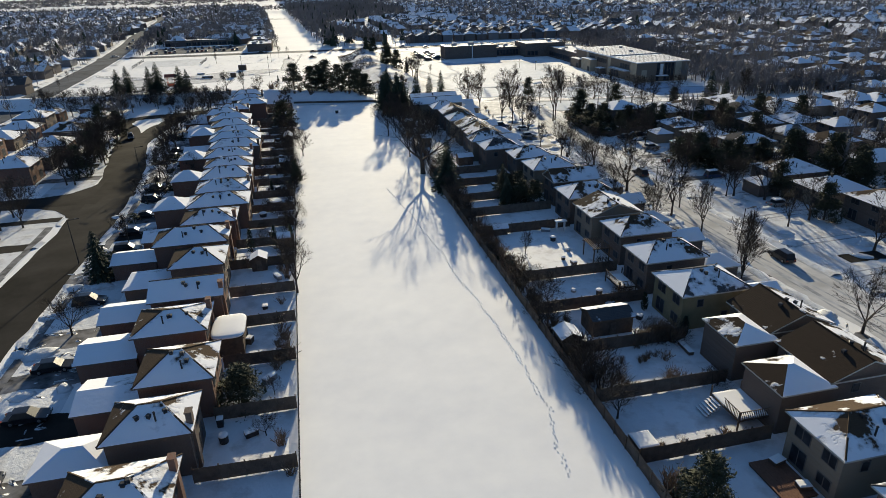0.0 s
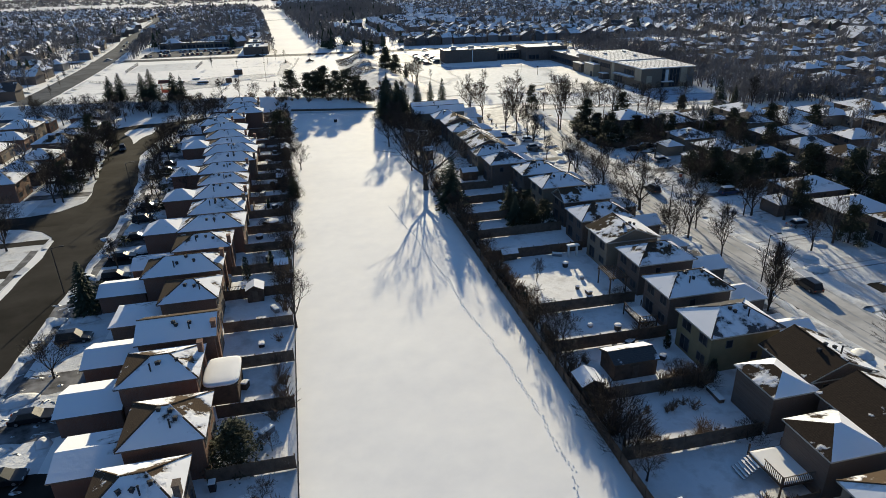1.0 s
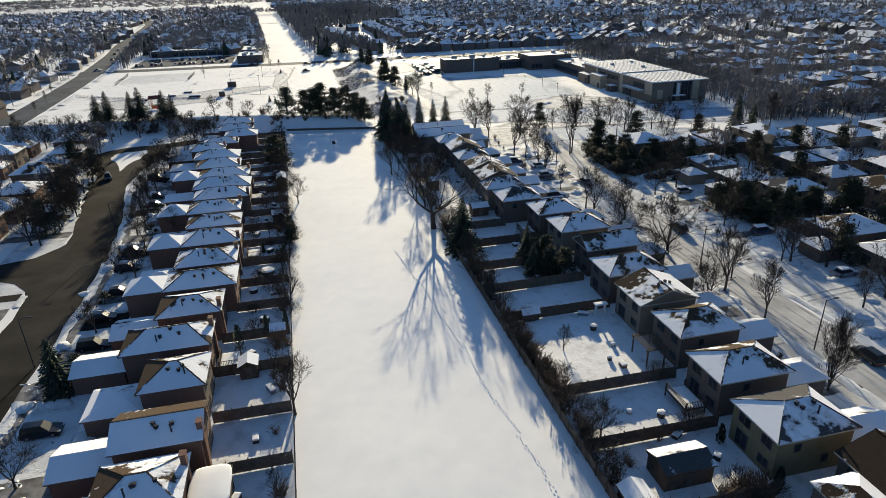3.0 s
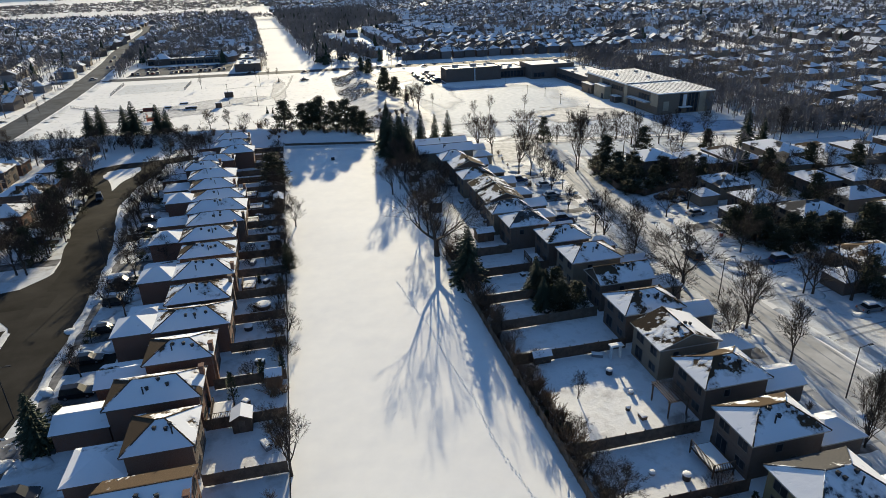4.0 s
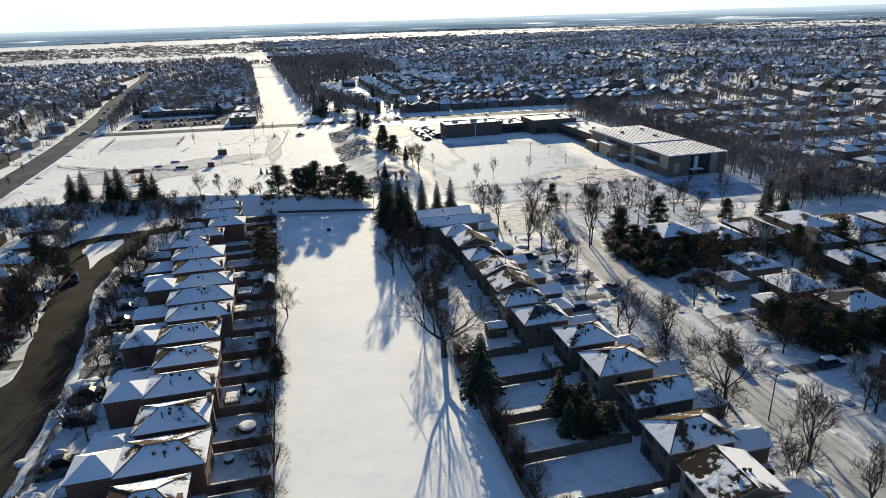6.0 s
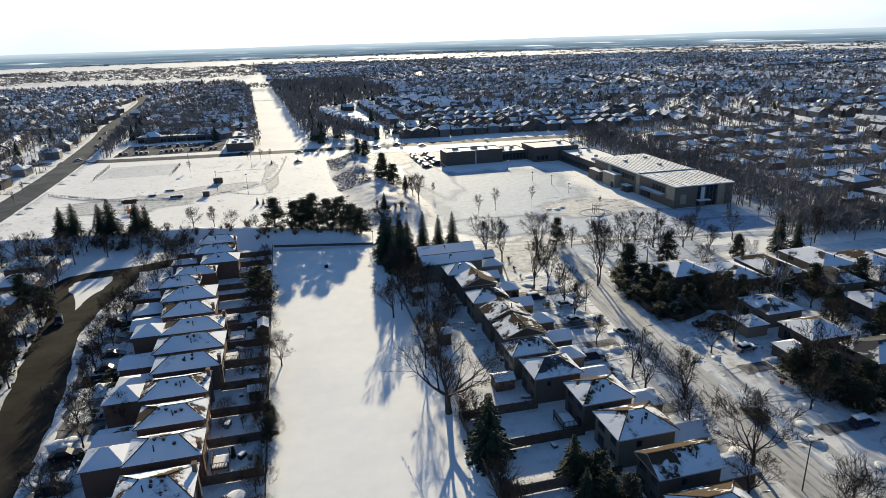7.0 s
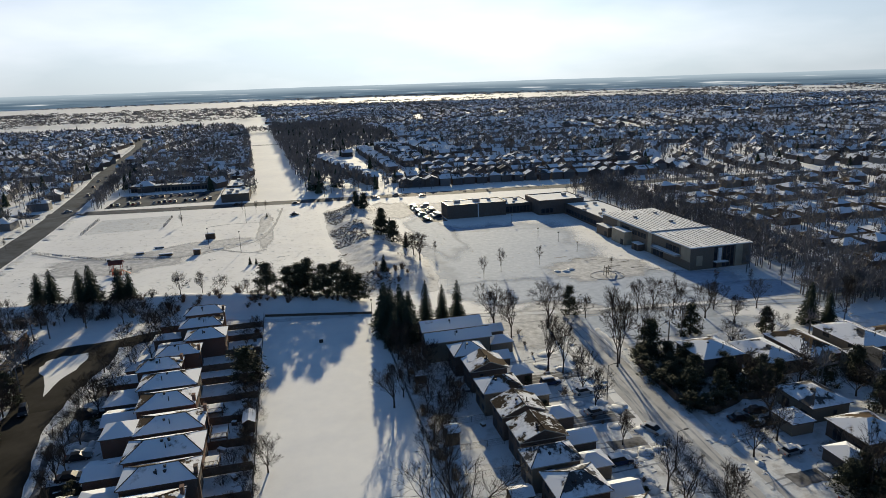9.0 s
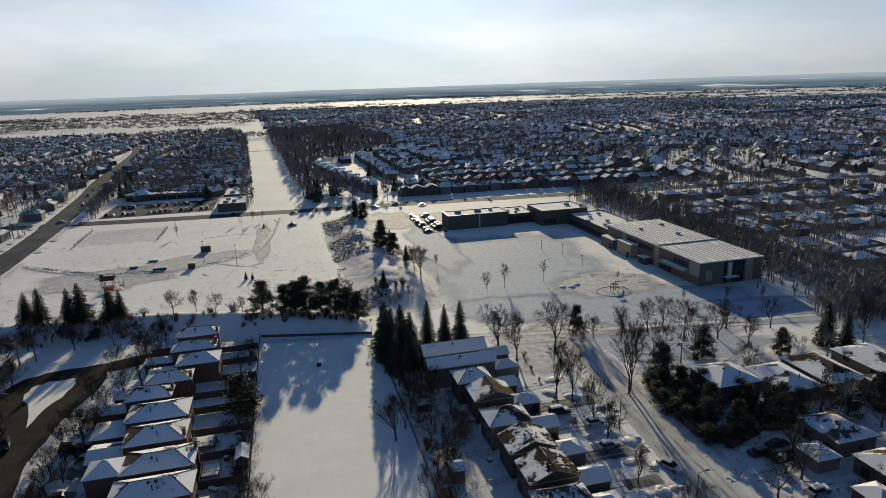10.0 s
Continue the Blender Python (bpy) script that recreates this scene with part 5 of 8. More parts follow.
def woods(x, y):
    e = corridor(y)[1] + 2
    return 459 < y < 1120 and e < x < e + (33 - abs(y - 485) * 0.075 if y < 640 else min(135, 20 + (y - 640) * 0.8)) + 8 * math.sin(y * 0.03)


def clear_of(x, y):
    """True where the far suburb has houses: not on roads, fields, the corridor, the woods or the near blocks."""
    w, e = corridor(y)
    if y > 430 and w - 6 < x < e + 6 and y < 1700:
        return False
    if abs(x - arterial(y)) < 10.5 and y < 1020:
        return False
    road = 470 - 15 * (x + 420) / 280 if x < -140 else 455 - (x + 140) * 0.085 if x < 110 else 434 - (x - 110) * 0.1
    if abs(y - road) < 16:
        return False
    if y < road and ((-205 if y < 250 else arterial(y)) < x < 335 ):
        return False
    if -100 < x < -5 and y < 520 or 20 < x < 78 and y < 650 or 70 < x < 165 and y < 725 or 160 < x < 262 and y < road + 92 or woods(x, y):
        return False
    if 318 < x < 468 and 790 < y < 835 or x < -50 and y > 1240 or x > 720 and 945 < y < 1005 + (x - 720) * 0.05:
        return False
    return True


def suburb_ends(x, y):
    """True beyond the last houses, where the fields begin."""
    return math.hypot(x, y) > 2150 + 200 * noise.noise(Vector((x * 0.002, y * 0.002, 8))) or x < -70 and y > 2050


far_h, far_t = Geo(), Geo()
blocks = {}
for i in range(-8, 16):
    for j in range(0, 14):
        blocks[i, j] = (i * 172 + rng.uniform(-45, 45), 60 + j * 158 + rng.uniform(-40, 40), radians(rng.choice((0, 90, 20, -25, 62, 90, 0)) + rng.uniform(-12, 12)))
for (bi, bj), (bx, by, turn) in blocks.items():
    if not (-0.52 * by - 260 < bx < 1.25 * by + 260):
        continue
    near_blocks = [blocks[k] for k in ((bi + p, bj + q) for p in (-1, 0, 1) for q in (-1, 0, 1)) if k in blocks]
    ca, sa = math.cos(turn), math.sin(turn)
    v, row = -150.0, 0
    while v < 150:
        u = -150 + rng.uniform(0, 8)
        while u < 150:
            w = v + 7 * math.sin(u * 0.02 + bi)
            px, py = bx + u * ca - w * sa, by + u * sa + w * ca
            if min(near_blocks, key=lambda q: (q[0] - px) ** 2 + (q[1] - py) ** 2)[:2] == (bx, by) and not suburb_ends(px, py):
                if clear_of(px, py) and rng.random() < 0.93:
                    far_house(far_h, px, py, rng.uniform(9, 12), rng.uniform(7.5, 9.5), rng.uniform(3.6, 4.8), rng.uniform(2.2, 3.4), turn + (1.57 if rng.random() < 0.3 else 0) + rng.uniform(-0.06, 0.06))
                for k in range((6 if px < 0 else 5 if py < 800 else 3) + max(-1, round(11 * noise.noise(Vector((px * 0.006, py * 0.006, 1)))))):
                    tx, ty = px + rng.uniform(-14, 14), py + rng.uniform(-14, 14)
                    if clear_of(tx, ty) and rng.random() < 0.8:
                        far_tree(far_t, tx, ty, rng.uniform(7, 12), rng.uniform(2.8, 4.8), rng.random() < 0.03, 18 if ty < 750 else 8)
            u += 11.4
        v += 20.0 if row % 2 else 33.0
        row += 1
for off in (31, 57, 88, 114, 146):       # rows behind the cross road, then terraces round a courtyard
    for i in range(22):
        x = (84 if off < 60 else 118) + i * 8.5 + rng.uniform(-0.5, 0.5)
        if x < 258 and (off < 115 or x < 160):
            far_house(far_h, x, 434 - (x - 110) * 0.1 + off + 2 * math.sin(x * 0.05), rng.uniform(6.4, 7.4), rng.uniform(7.5, 9), rng.uniform(4.2, 5.0), rng.uniform(1.8, 2.6), (1.57 if rng.random() < 0.6 else 0) + rng.uniform(-0.08, 0.04))
for x0, lean, y0, y1 in ((106.5, 0.02, 566, 716), (120, 0.02, 600, 716), (146, 0.09, 606, 720), (159, 0.09, 612, 720), (88, 0.03, 540, 690)):
    y = y0
    while y < y1:
        far_house(far_h, x0 - (y - y0) * lean, y, 8.8, 6.9, rng.uniform(4.8, 5.4), rng.uniform(2.2, 3.0), rng.uniform(-0.05, 0.05))
        y += 7.2
for i in range(520):
    x, y = rng.uniform(74, 262), rng.uniform(452, 640)
    if abs((y - 434 + (x - 110) * 0.1 + 5) % 29 - 15) > 5 and (x < 165 or y < 530):
        far_tree(far_t, x, y, rng.uniform(6, 10), rng.uniform(2.4, 3.8), rng.random() < 0.04, 18)
tagged(part("far_houses", far_h, [M_FAR_ROOF, M_FAR_WALL]), "distant suburb of snow-roofed houses", "houses", kind="stuff")
for i in range(6400):
    x, y = rng.uniform(-40, 170), rng.uniform(458, 1120)
    if woods(x, y):
        far_tree(far_t, x, y, rng.uniform(9, 15), rng.uniform(2.5, 4), rng.random() < 0.03, 11)
for i in range(420):
    y = rng.uniform(470, 1040)
    w, e = corridor(y)
    far_tree(far_t, w - 3 + rng.uniform(-5, 2) if i % 2 else e + rng.uniform(0, 8), y, rng.uniform(6, 11), rng.uniform(2, 3.5), False, 14)
for i in range(150):        # trees that close the corridor
    far_tree(far_t, rng.uniform(-60, 24), rng.uniform(1015, 1085), rng.uniform(7, 12), rng.uniform(3, 5), False, 9)
# hedgerows and woodlots between the fields
for i in range(11000):
    r, a = rng.uniform(1500, 3430), rng.uniform(-0.62, 0.92)
    x, y = r * math.sin(a), r * math.cos(a)
    if r < 2050 and not (x < -50 and y > 1500):
        continue
    field = 0.32 if a < 0.55 and 2250 < r < 2950 else 0.1
    if noise.noise(Vector((a * 2.6, r * 0.0075, 0))) + 0.4 * noise.noise(Vector((a * 14, r * 0.01, 5))) > field + 0.02:
        far_tree(far_t, x, y, rng.uniform(7, 13), rng.uniform(12, 28), False, 6)
for i in range(2600):
    x, y = rng.uniform(-1150, -45), rng.uniform(1400, 2160)
    if x > -0.6 * y and noise.noise(Vector((x * 0.004, y * 0.012, 2))) > -0.25:
        far_tree(far_t, x, y, rng.uniform(7, 12), rng.uniform(8, 18), False, 6)
for i in range(800):
    x, y = rng.uniform(188, 345), rng.uniform(120, 425)
    if not any(p - 1 < x < q + 1 and u - 1 < y < v + 1 for p, q, u, v in EAST):
        far_tree(far_t, x, y, rng.uniform(7, 11), rng.uniform(2.8, 4.4), False, 34)
# roadside trees of the arterial road and the shops
for i in range(1500):
    x, y = rng.uniform(-360, -15), rng.uniform(255, 800)
    if abs(x - arterial(y)) < 11 or x > arterial(y) and y < 505 or abs(y - (470 - 15 * (x + 420) / 280)) < 12 or x > corridor(y)[0] - 4:
        continue
    far_tree(far_t, x, y, rng.uniform(7, 12), rng.uniform(2.8, 4.6), rng.random() < 0.03, 20)
for i in range(150):
    y = rng.uniform(462, 600)
    far_tree(far_t, *((arterial(y) + rng.uniform(12, 17), y) if i % 2 else (rng.uniform(-95, -32), rng.uniform(536, 556))), rng.uniform(7, 11), rng.uniform(2.6, 4.2), False, 20)
for i in range(44):         # trees on the verge before the terraces and in their courtyard
    x, y = (rng.uniform(26, 86), rng.uniform(450, 481)) if i % 2 else (rng.uniform(74, 82), rng.uniform(490, 600))
    far_tree(far_t, x, y, rng.uniform(6, 10), rng.uniform(2.4, 3.8), i % 9 == 0, 20)
# belt of trees behind the school
for i in range(850):
    y = rng.uniform(205, 425)
    x = 181 + (y - 232) * 0.06 + rng.gauss(0, 9)
    far_tree(far_t, x, y, rng.uniform(5, 9.5), rng.uniform(2.5, 4.5), False, 36)
for i in range(500):
    x = rng.uniform(158, 330)
    far_tree(far_t, x, 214 - (x - 158) * 0.12 + rng.gauss(0, 4), rng.uniform(5, 9), rng.uniform(2.5, 4.5), False, 36)
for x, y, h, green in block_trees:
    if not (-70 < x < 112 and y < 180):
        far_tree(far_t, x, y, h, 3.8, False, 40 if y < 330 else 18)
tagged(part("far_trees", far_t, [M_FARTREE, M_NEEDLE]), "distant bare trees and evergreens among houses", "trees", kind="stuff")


def hills():
    """Wooded flats with snowy fields, far off; a glowing wall with haze painted in."""
    m, nt, b = nodes_of("painted_haze", 1.0)
    c = nt.nodes.new("ShaderNodeTexCoord")
    mp = nt.nodes.new("ShaderNodeMapping")
    mp.inputs["Scale"].default_value = (0.0035, 0.0035, 0.13)
    nt.links.new(c.outputs["Object"], mp.inputs[0])
    n = nt.nodes.new("ShaderNodeTexNoise")
    n.inputs["Scale"].default_value, n.inputs["Detail"].default_value = 1.0, 6.0
    nt.links.new(mp.outputs[0], n.inputs["Vector"])
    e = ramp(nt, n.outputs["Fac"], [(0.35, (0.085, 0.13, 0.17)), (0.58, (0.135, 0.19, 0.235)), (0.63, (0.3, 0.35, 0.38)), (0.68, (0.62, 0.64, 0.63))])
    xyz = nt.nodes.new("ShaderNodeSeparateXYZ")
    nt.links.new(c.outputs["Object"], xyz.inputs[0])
    up = nt.nodes.new("ShaderNodeMapRange")     # painted haze: the colour pales towards the top
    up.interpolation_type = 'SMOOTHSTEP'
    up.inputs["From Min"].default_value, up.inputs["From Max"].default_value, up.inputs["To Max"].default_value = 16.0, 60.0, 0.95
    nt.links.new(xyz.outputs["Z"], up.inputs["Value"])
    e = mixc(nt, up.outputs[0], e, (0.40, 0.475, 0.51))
    # Base is black: the painted colours glow by themselves, though no lamp is here.
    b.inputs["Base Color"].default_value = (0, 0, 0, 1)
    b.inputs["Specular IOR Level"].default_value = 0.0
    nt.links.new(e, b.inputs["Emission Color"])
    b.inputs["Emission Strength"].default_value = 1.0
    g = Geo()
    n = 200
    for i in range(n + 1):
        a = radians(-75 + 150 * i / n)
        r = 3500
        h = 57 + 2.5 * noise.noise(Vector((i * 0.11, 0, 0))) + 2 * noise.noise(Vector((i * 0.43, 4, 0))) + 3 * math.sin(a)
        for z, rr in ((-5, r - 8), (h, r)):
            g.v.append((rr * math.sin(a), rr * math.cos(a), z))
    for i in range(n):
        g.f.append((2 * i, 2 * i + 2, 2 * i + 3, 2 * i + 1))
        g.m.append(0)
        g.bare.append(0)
    tagged(part("backdrop", g, m), "glowing backdrop of wooded flats and fields with painted blue-grey haze", "backdrop", kind="structure")


hills()


# ---- fences ----
def panel_mesh(length, height, mat, name="fence_panel", seed=1):
    r = random.Random(seed)
    g = Geo()
    n = int(length / 0.15)
    for i in range(n):
        x = (i + 0.5) * length / n
        g.box(x - 0.0735, x + 0.0735, -0.012 + r.uniform(-0.004, 0.004), 0.012, 0.06, height + r.uniform(-0.025, 0.025))
    for z in (0.35, height - 0.3):
        g.box(0, length, 0.014, 0.05, z, z + 0.09)
    return g.mesh(name, mat)


post_mesh = Geo()
post_mesh.box(-0.055, 0.055, -0.055, 0.055, -0.1, 1.86)
post_mesh.hull([[(-0.065, -0.065, 1.86), (0.065, -0.065, 1.86), (0.065, 0.065, 1.86), (-0.065, 0.065, 1.86)], [(-0.02, -0.02, 1.92), (0.02, -0.02, 1.92), (0.02, 0.02, 1.92), (-0.02, 0.02, 1.92)]])
POST = {M_WOOD: post_mesh.mesh("post", M_WOOD), M_DARKWOOD: post_mesh.mesh("post", M_DARKWOOD)}
PANELS = {M_WOOD: panel_mesh(2.4, 1.75, M_WOOD), M_DARKWOOD: panel_mesh(2.4, 1.75, M_DARKWOOD, seed=2)}


def fence(x0, y0, x1, y1, label, group, mat=None, tall=1.0):
    mat = mat or M_WOOD
    L = math.hypot(x1 - x0, y1 - y0)
    n = max(1, round(L / 2.4))
    k = L / n / 2.4
    f = thing("fence", label, "fence", pose(x0, y0, 0, 0, 0, math.degrees(math.atan2(y1 - y0, x1 - x0))), group)
    for i in range(n + 1):
        part("post", POST[mat], None, f, at=pose(i * L / n, 0.06, 0) @ Matrix.Diagonal((1, 1, tall, 1)))
        if i < n:
            tagged(part("fence_panel", PANELS[mat], None, f, at=pose(i * L / n, 0, 0, rng.uniform(-1, 1)) @ Matrix.Diagonal((k, 1, tall, 1))), kind="stuff")


def chain_fence(x0, y0, x1, y1, label="black chain-link fence along the park strip", group="park strip fences"):
    L = math.hypot(x1 - x0, y1 - y0)
    f = thing("chain_link_fence", label, "fence", pose(x0, y0, 0, 0, 0, math.degrees(math.atan2(y1 - y0, x1 - x0))), group)
    n = round(L / 3)
    post = Geo()
    post.tube((0, 0, -0.1), (0, 0, 1.45), 0.035, 0.035, 6, cap=True)
    pm = post.mesh("post", M_BLACK)
    for i in range(n + 1):
        part("post", pm, None, f, at=pose(i * L / n, 0, 0))
    r, w = Geo(), Geo()
    r.tube((0, 0, 1.42), (L, 0, 1.42), 0.025, 0.025, 5)
    part("rail", r, M_BLACK, f)
    k = int(L / 0.16)
    for i in range(k):
        x = i * L / k
        w.tube((x, 0, 0.03), (x + 1.35, 0, 1.4), 0.006, 0.006, 3)
        w.tube((x + 1.35, 0, 0.03), (x, 0, 1.4), 0.006, 0.006, 3)
    part("wire_mesh", w, M_BLACK, f)


corner = [(86.2, 189.3), (85.4, 179), (84.6, 171.2), (88.8, 164.3), (97.8, 167.2), (103.5, 166.6)]
for (ax, ay), (bx, by) in zip(corner, corner[1:]):
    fence(ax, ay, bx, by, "dark board fence round a shaded corner yard", "corner yard fences", M_DARKWOOD)
left_lines = []
for a, b in zip(LEFT, LEFT[1:]):
    left_lines.append(((a[3] + b[2]) / 2 + 0.5, max(a[1], b[1])))
for n, (yy, xe) in enumerate(left_lines):
    fence(xe - 0.6, yy, -0.25, yy + rng.uniform(-0.25, 0.1), "weathered wooden board fence between two snowy back yards", "yard fences west", M_WOOD if n % 3 else M_DARKWOOD, 1.0)
right_lines = []
for a, b in zip(RIGHT, RIGHT[1:]):
    right_lines.append(((a[3] + b[2]) / 2 + 0.3, min(a[0], b[0])))
right_lines[1] = (43.7, 46.0)
right_lines[2] = (53.4, 47.6)
right_lines[3] = (62.8, 48.4)
for n, (yy, xe) in enumerate(right_lines):
    if n == 6:      # one double yard without a fence
        continue
    if n >= 12:
        if n < 19:
            chain_fence(31.9, yy, xe + 0.3, yy, "dark chain-link fence between two snowy back yards", "yard fences east")
        continue
    fence(31.9, yy, xe + 0.3, yy + rng.uniform(-0.2, 0.2), "weathered wooden board fence between two snowy back yards", "yard fences east", M_WOOD if n % 3 != 1 else M_DARKWOOD, 1.06)
for n in range(5):
    fence(31.6, 22 + n * 24, 31.6, 22 + (n + 1) * 24, "brown board fence along the park strip", "park strip fences", M_DARKWOOD if n % 2 else M_WOOD, 0.9)
fence(0.3, 250.3, 31, 242.6, "low board fence across the end of the park strip", "park strip fences", M_WOOD, 0.45)


for n in range(4):
    chain_fence(0, 26 + n * 56, 0, 26 + (n + 1) * 56)
chain_fence(31.6, 142, 31.6, 222)


# ---- yards ----
M_DECK = plain("reddish_deck_boards", (0.13, 0.065, 0.042), (0.21, 0.11, 0.072), 2.5)


def rounded_cap(g, x0, x1, y0, y1, z, thick, inset=0.25, mat=0):
    """A pillow of snow on a flat top."""
    rings = []
    for f, dz in ((0.0, 0.0), (0.04, 0.55), (0.5, 0.85), (1.0, 1.0)):
        i = inset * f * 2
        rings.append([(x0 + i, y0 + i, z + thick * dz), (x1 - i, y0 + i, z + thick * dz), (x1 - i, y1 - i, z + thick * dz), (x0 + i, y1 - i, z + thick * dz)])
    g.hull(rings, mat)


def shed(x, y, w, d, h, turn=0.0, style="gable_x", label="small wooden garden shed with a snow-covered roof", mat=None, bare=(0.16, 0.16, 0.2, 0.16)):
    mat = mat or M_DARKWOOD
    s = thing("shed", label, "shed", pose(x, y, 0, 0, 0, turn), "garden sheds")
    part("wall", wall_geo(-w / 2, w / 2, -d / 2, d / 2, h, 0.65, style), mat, s)
    part("roof", roof_geo(-w / 2 - 0.2, w / 2 + 0.2, -d / 2 - 0.2, d / 2 + 0.2, h + 0.1, 0.75, style, bare), [M_GREY_ROOF, mat], s)
    g = Geo()
    g.box(-0.4, 0.4, -d / 2 - 0.05, -d / 2, 0.05, min(1.8, h - 0.1))
    part("door", g, M_WOOD, s)


shed(33.4, 64.8, 2.6, 2.8, 2.0, 0, "gable_y")
shed(40.2, 67.8, 5.6, 3.6, 2.3, 0, "gable_x", "long dark wooden shed with a half-bare snowy roof", None, (0.55, 0.4, 0.3, 0.4))
shed(42.0, 150.0, 3.6, 3.0, 2.0)
shed(35.6, 196.2, 2.4, 2.4, 1.9)
shed(-1.4, 187.4, 2.2, 4.6, 2.1, 0, "gable_y", "narrow garden shed with a bright snow-covered roof")
shed(-1.9, 108.4, 2.0, 2.0, 1.8)
shed(36.5, 103.0, 2.6, 1.2, 1.2, 0, "gable_x", "low storage box with a snowy lid", M_WOOD)
shed(-2.2, 159.5, 2.2, 2.2, 1.9)
shed(-5.8, 99.8, 2.4, 2.4, 2.0, 0, "gable_y")
shed(-3.5, 222.0, 2.6, 2.2, 1.9)
shed(36.0, 170.5, 2.4, 3.2, 2.6, 0, "gable_x", "dark brown garden shed with a tall plain wall")

s = thing("gazebo", "flat-roofed brown garden shelter under a thick pillow of snow", "gazebo", pose(-8.3, 75.9, 0))
g = Geo()
for x in (-1.7, 1.7):
    for y in (-2.5, 2.5):
        g.box(x - 0.09, x + 0.09, y - 0.09, y + 0.09, 0, 2.65)
part("posts", g, M_DARKWOOD, s)
g = Geo()
g.box(-2.0, 2.0, -2.9, 2.9, 2.65, 2.85)
part("roof", g, M_DARKWOOD, s)
g = Geo()
g.box(-1.75, 1.75, -2.45, -2.4, 0.05, 2.6)
g.box(1.7, 1.75, -2.4, 2.4, 0.05, 2.6)
part("wall", g, M_DARKWOOD, s)
g = Geo()
rings = []
for k, z in ((0.98, 2.86), (1.02, 2.98), (1.02, 3.1), (0.97, 3.2), (0.85, 3.27), (0.5, 3.32), (0.15, 3.33)):
    ring = []
    for i in range(40):
        a = 6.2832 * i / 40
        ca, sa = math.cos(a), math.sin(a)
        q = (abs(ca) ** 5 + abs(sa) ** 5) ** -0.2
        ring.append((2.05 * k * q * ca, 2.95 * k * q * sa, z))
    rings.append(ring)
g.hull(rings)
part("snow_cap", g, M_SNOW_ROOF, s, "thick rounded layer of snow", smooth=True)


def deck(x0, x1, y0, y1, h, label, stairs=None):
    d = thing("deck", label, "deck", pose(x0, y0, 0), "garden decks")
    w, l = x1 - x0, y1 - y0
    g = Geo()
    g.box(0, w, 0, l, h - 0.16, h)
    part("platform", g, M_DARKWOOD, d)
    g = Geo()
    rounded_cap(g, 0.12, w - 0.12, 0.12, l - 0.12, h, 0.14, 0.15)
    part("snow_cover", g, M_SNOW_ROOF, d, "smooth layer of snow")
    for px in (0.08, w - 0.08):
        for py in (0.08, l - 0.08):
            g = Geo()
            g.box(px - 0.07, px + 0.07, py - 0.07, py + 0.07, 0, h + 1.0)
            part("post", g, M_DARKWOOD, d)
    for (ax, ay, bx, by) in ((0, 0.08, w, 0.08), (0.08, 0, 0.08, l if stairs is None else l * 0.55)):
        g = Geo()
        L = math.hypot(bx - ax, by - ay)
        ux, uy = (bx - ax) / L, (by - ay) / L
        g.tube((ax, ay, h + 0.95), (bx, by, h + 0.95), 0.05, 0.05, 4)
        for i in range(int(L / 0.22)):
            t = i * 0.22
            g.box(ax + ux * t - 0.025, ax + ux * t + 0.025, ay + uy * t - 0.025, ay + uy * t + 0.025, h, h + 0.95)
        part("railing", g, M_WOOD, d)
    if stairs:
        for i in range(6):
            g = Geo()
            z = h * (1 - (i + 1) / 7)
            g.box(-0.28 * (i + 1), -0.28 * i, l * 0.58, l * 0.95, z - 0.04, z)
            rounded_cap(g, -0.28 * (i + 1), -0.28 * i, l * 0.58, l * 0.95, z, 0.05, 0.02, 1)
            part("step", g, [M_DARKWOOD, M_SNOW_ROOF], d)


deck(43.6, 47.4, 45.4, 50.2, 1.5, "raised wooden deck with railing, stairs and a cover of snow", True)
deck(-9.9, -7.2, 101.0, 104.8, 0.9, "low wooden deck covered in snow beside a house")
deck(-9.0, -6.0, 173.0, 176.5, 1.4, "wooden deck with snow on it behind a house")
deck(-8.4, -5.2, 182.0, 186.0, 1.6, "raised wooden deck with railing and snow behind a house")
deck(-11, -7.0, 193.0, 197.0, 1.3, "wooden deck with railing and snow behind a house")
deck(-8.0, -5.5, 139.0, 142.5, 0.8, "low wooden deck covered in snow beside a house")
deck(46.2, 49.0, 76.0, 80.5, 1.0, "wooden deck with railing and snow behind a house")
deck(46.5, 49.3, 133.5, 137.5, 1.1, "wooden deck with railing and snow behind a house")

d = thing("deck", "low reddish-brown plank deck swept clear of snow", "deck", pose(41.8, 36.2, 0), "garden decks")
g = Geo()
g.box(0.05, 3.35, 0.1, 4.9, 0.02, 0.22)
part("platform", g, M_DARKWOOD, d)
plank = Geo()
plank.box(0, 0.235, 0, 5.0, 0, 0.04)
plank_mesh = plank.mesh("plank", M_DECK)
for i in range(14):
    part("plank", plank_mesh, None, d, at=pose(i * 0.245, 0.01 * (i % 3), 0.225))

s = thing("pergola", "dark wooden pergola with open rafters over a patio", "pergola", pose(47.2, 86.6, 0))
for x in (0, 2.6):
    for y in (0, 3.9):
        g = Geo()
        g.box(x - 0.08, x + 0.08, y - 0.08, y + 0.08, 0, 2.5)
        part("post", g, M_DARKWOOD, s)
for y in (0, 3.9):
    g = Geo()
    g.box(-0.3, 2.9, y - 0.05, y + 0.05, 2.5, 2.68)
    part("beam", g, M_DARKWOOD, s)
for i in range(9):
    g = Geo()
    g.box(-0.1 + i * 0.34, 0.0 + i * 0.34, -0.4, 4.3, 2.68, 2.82)
    part("rafter", g, M_DARKWOOD, s)

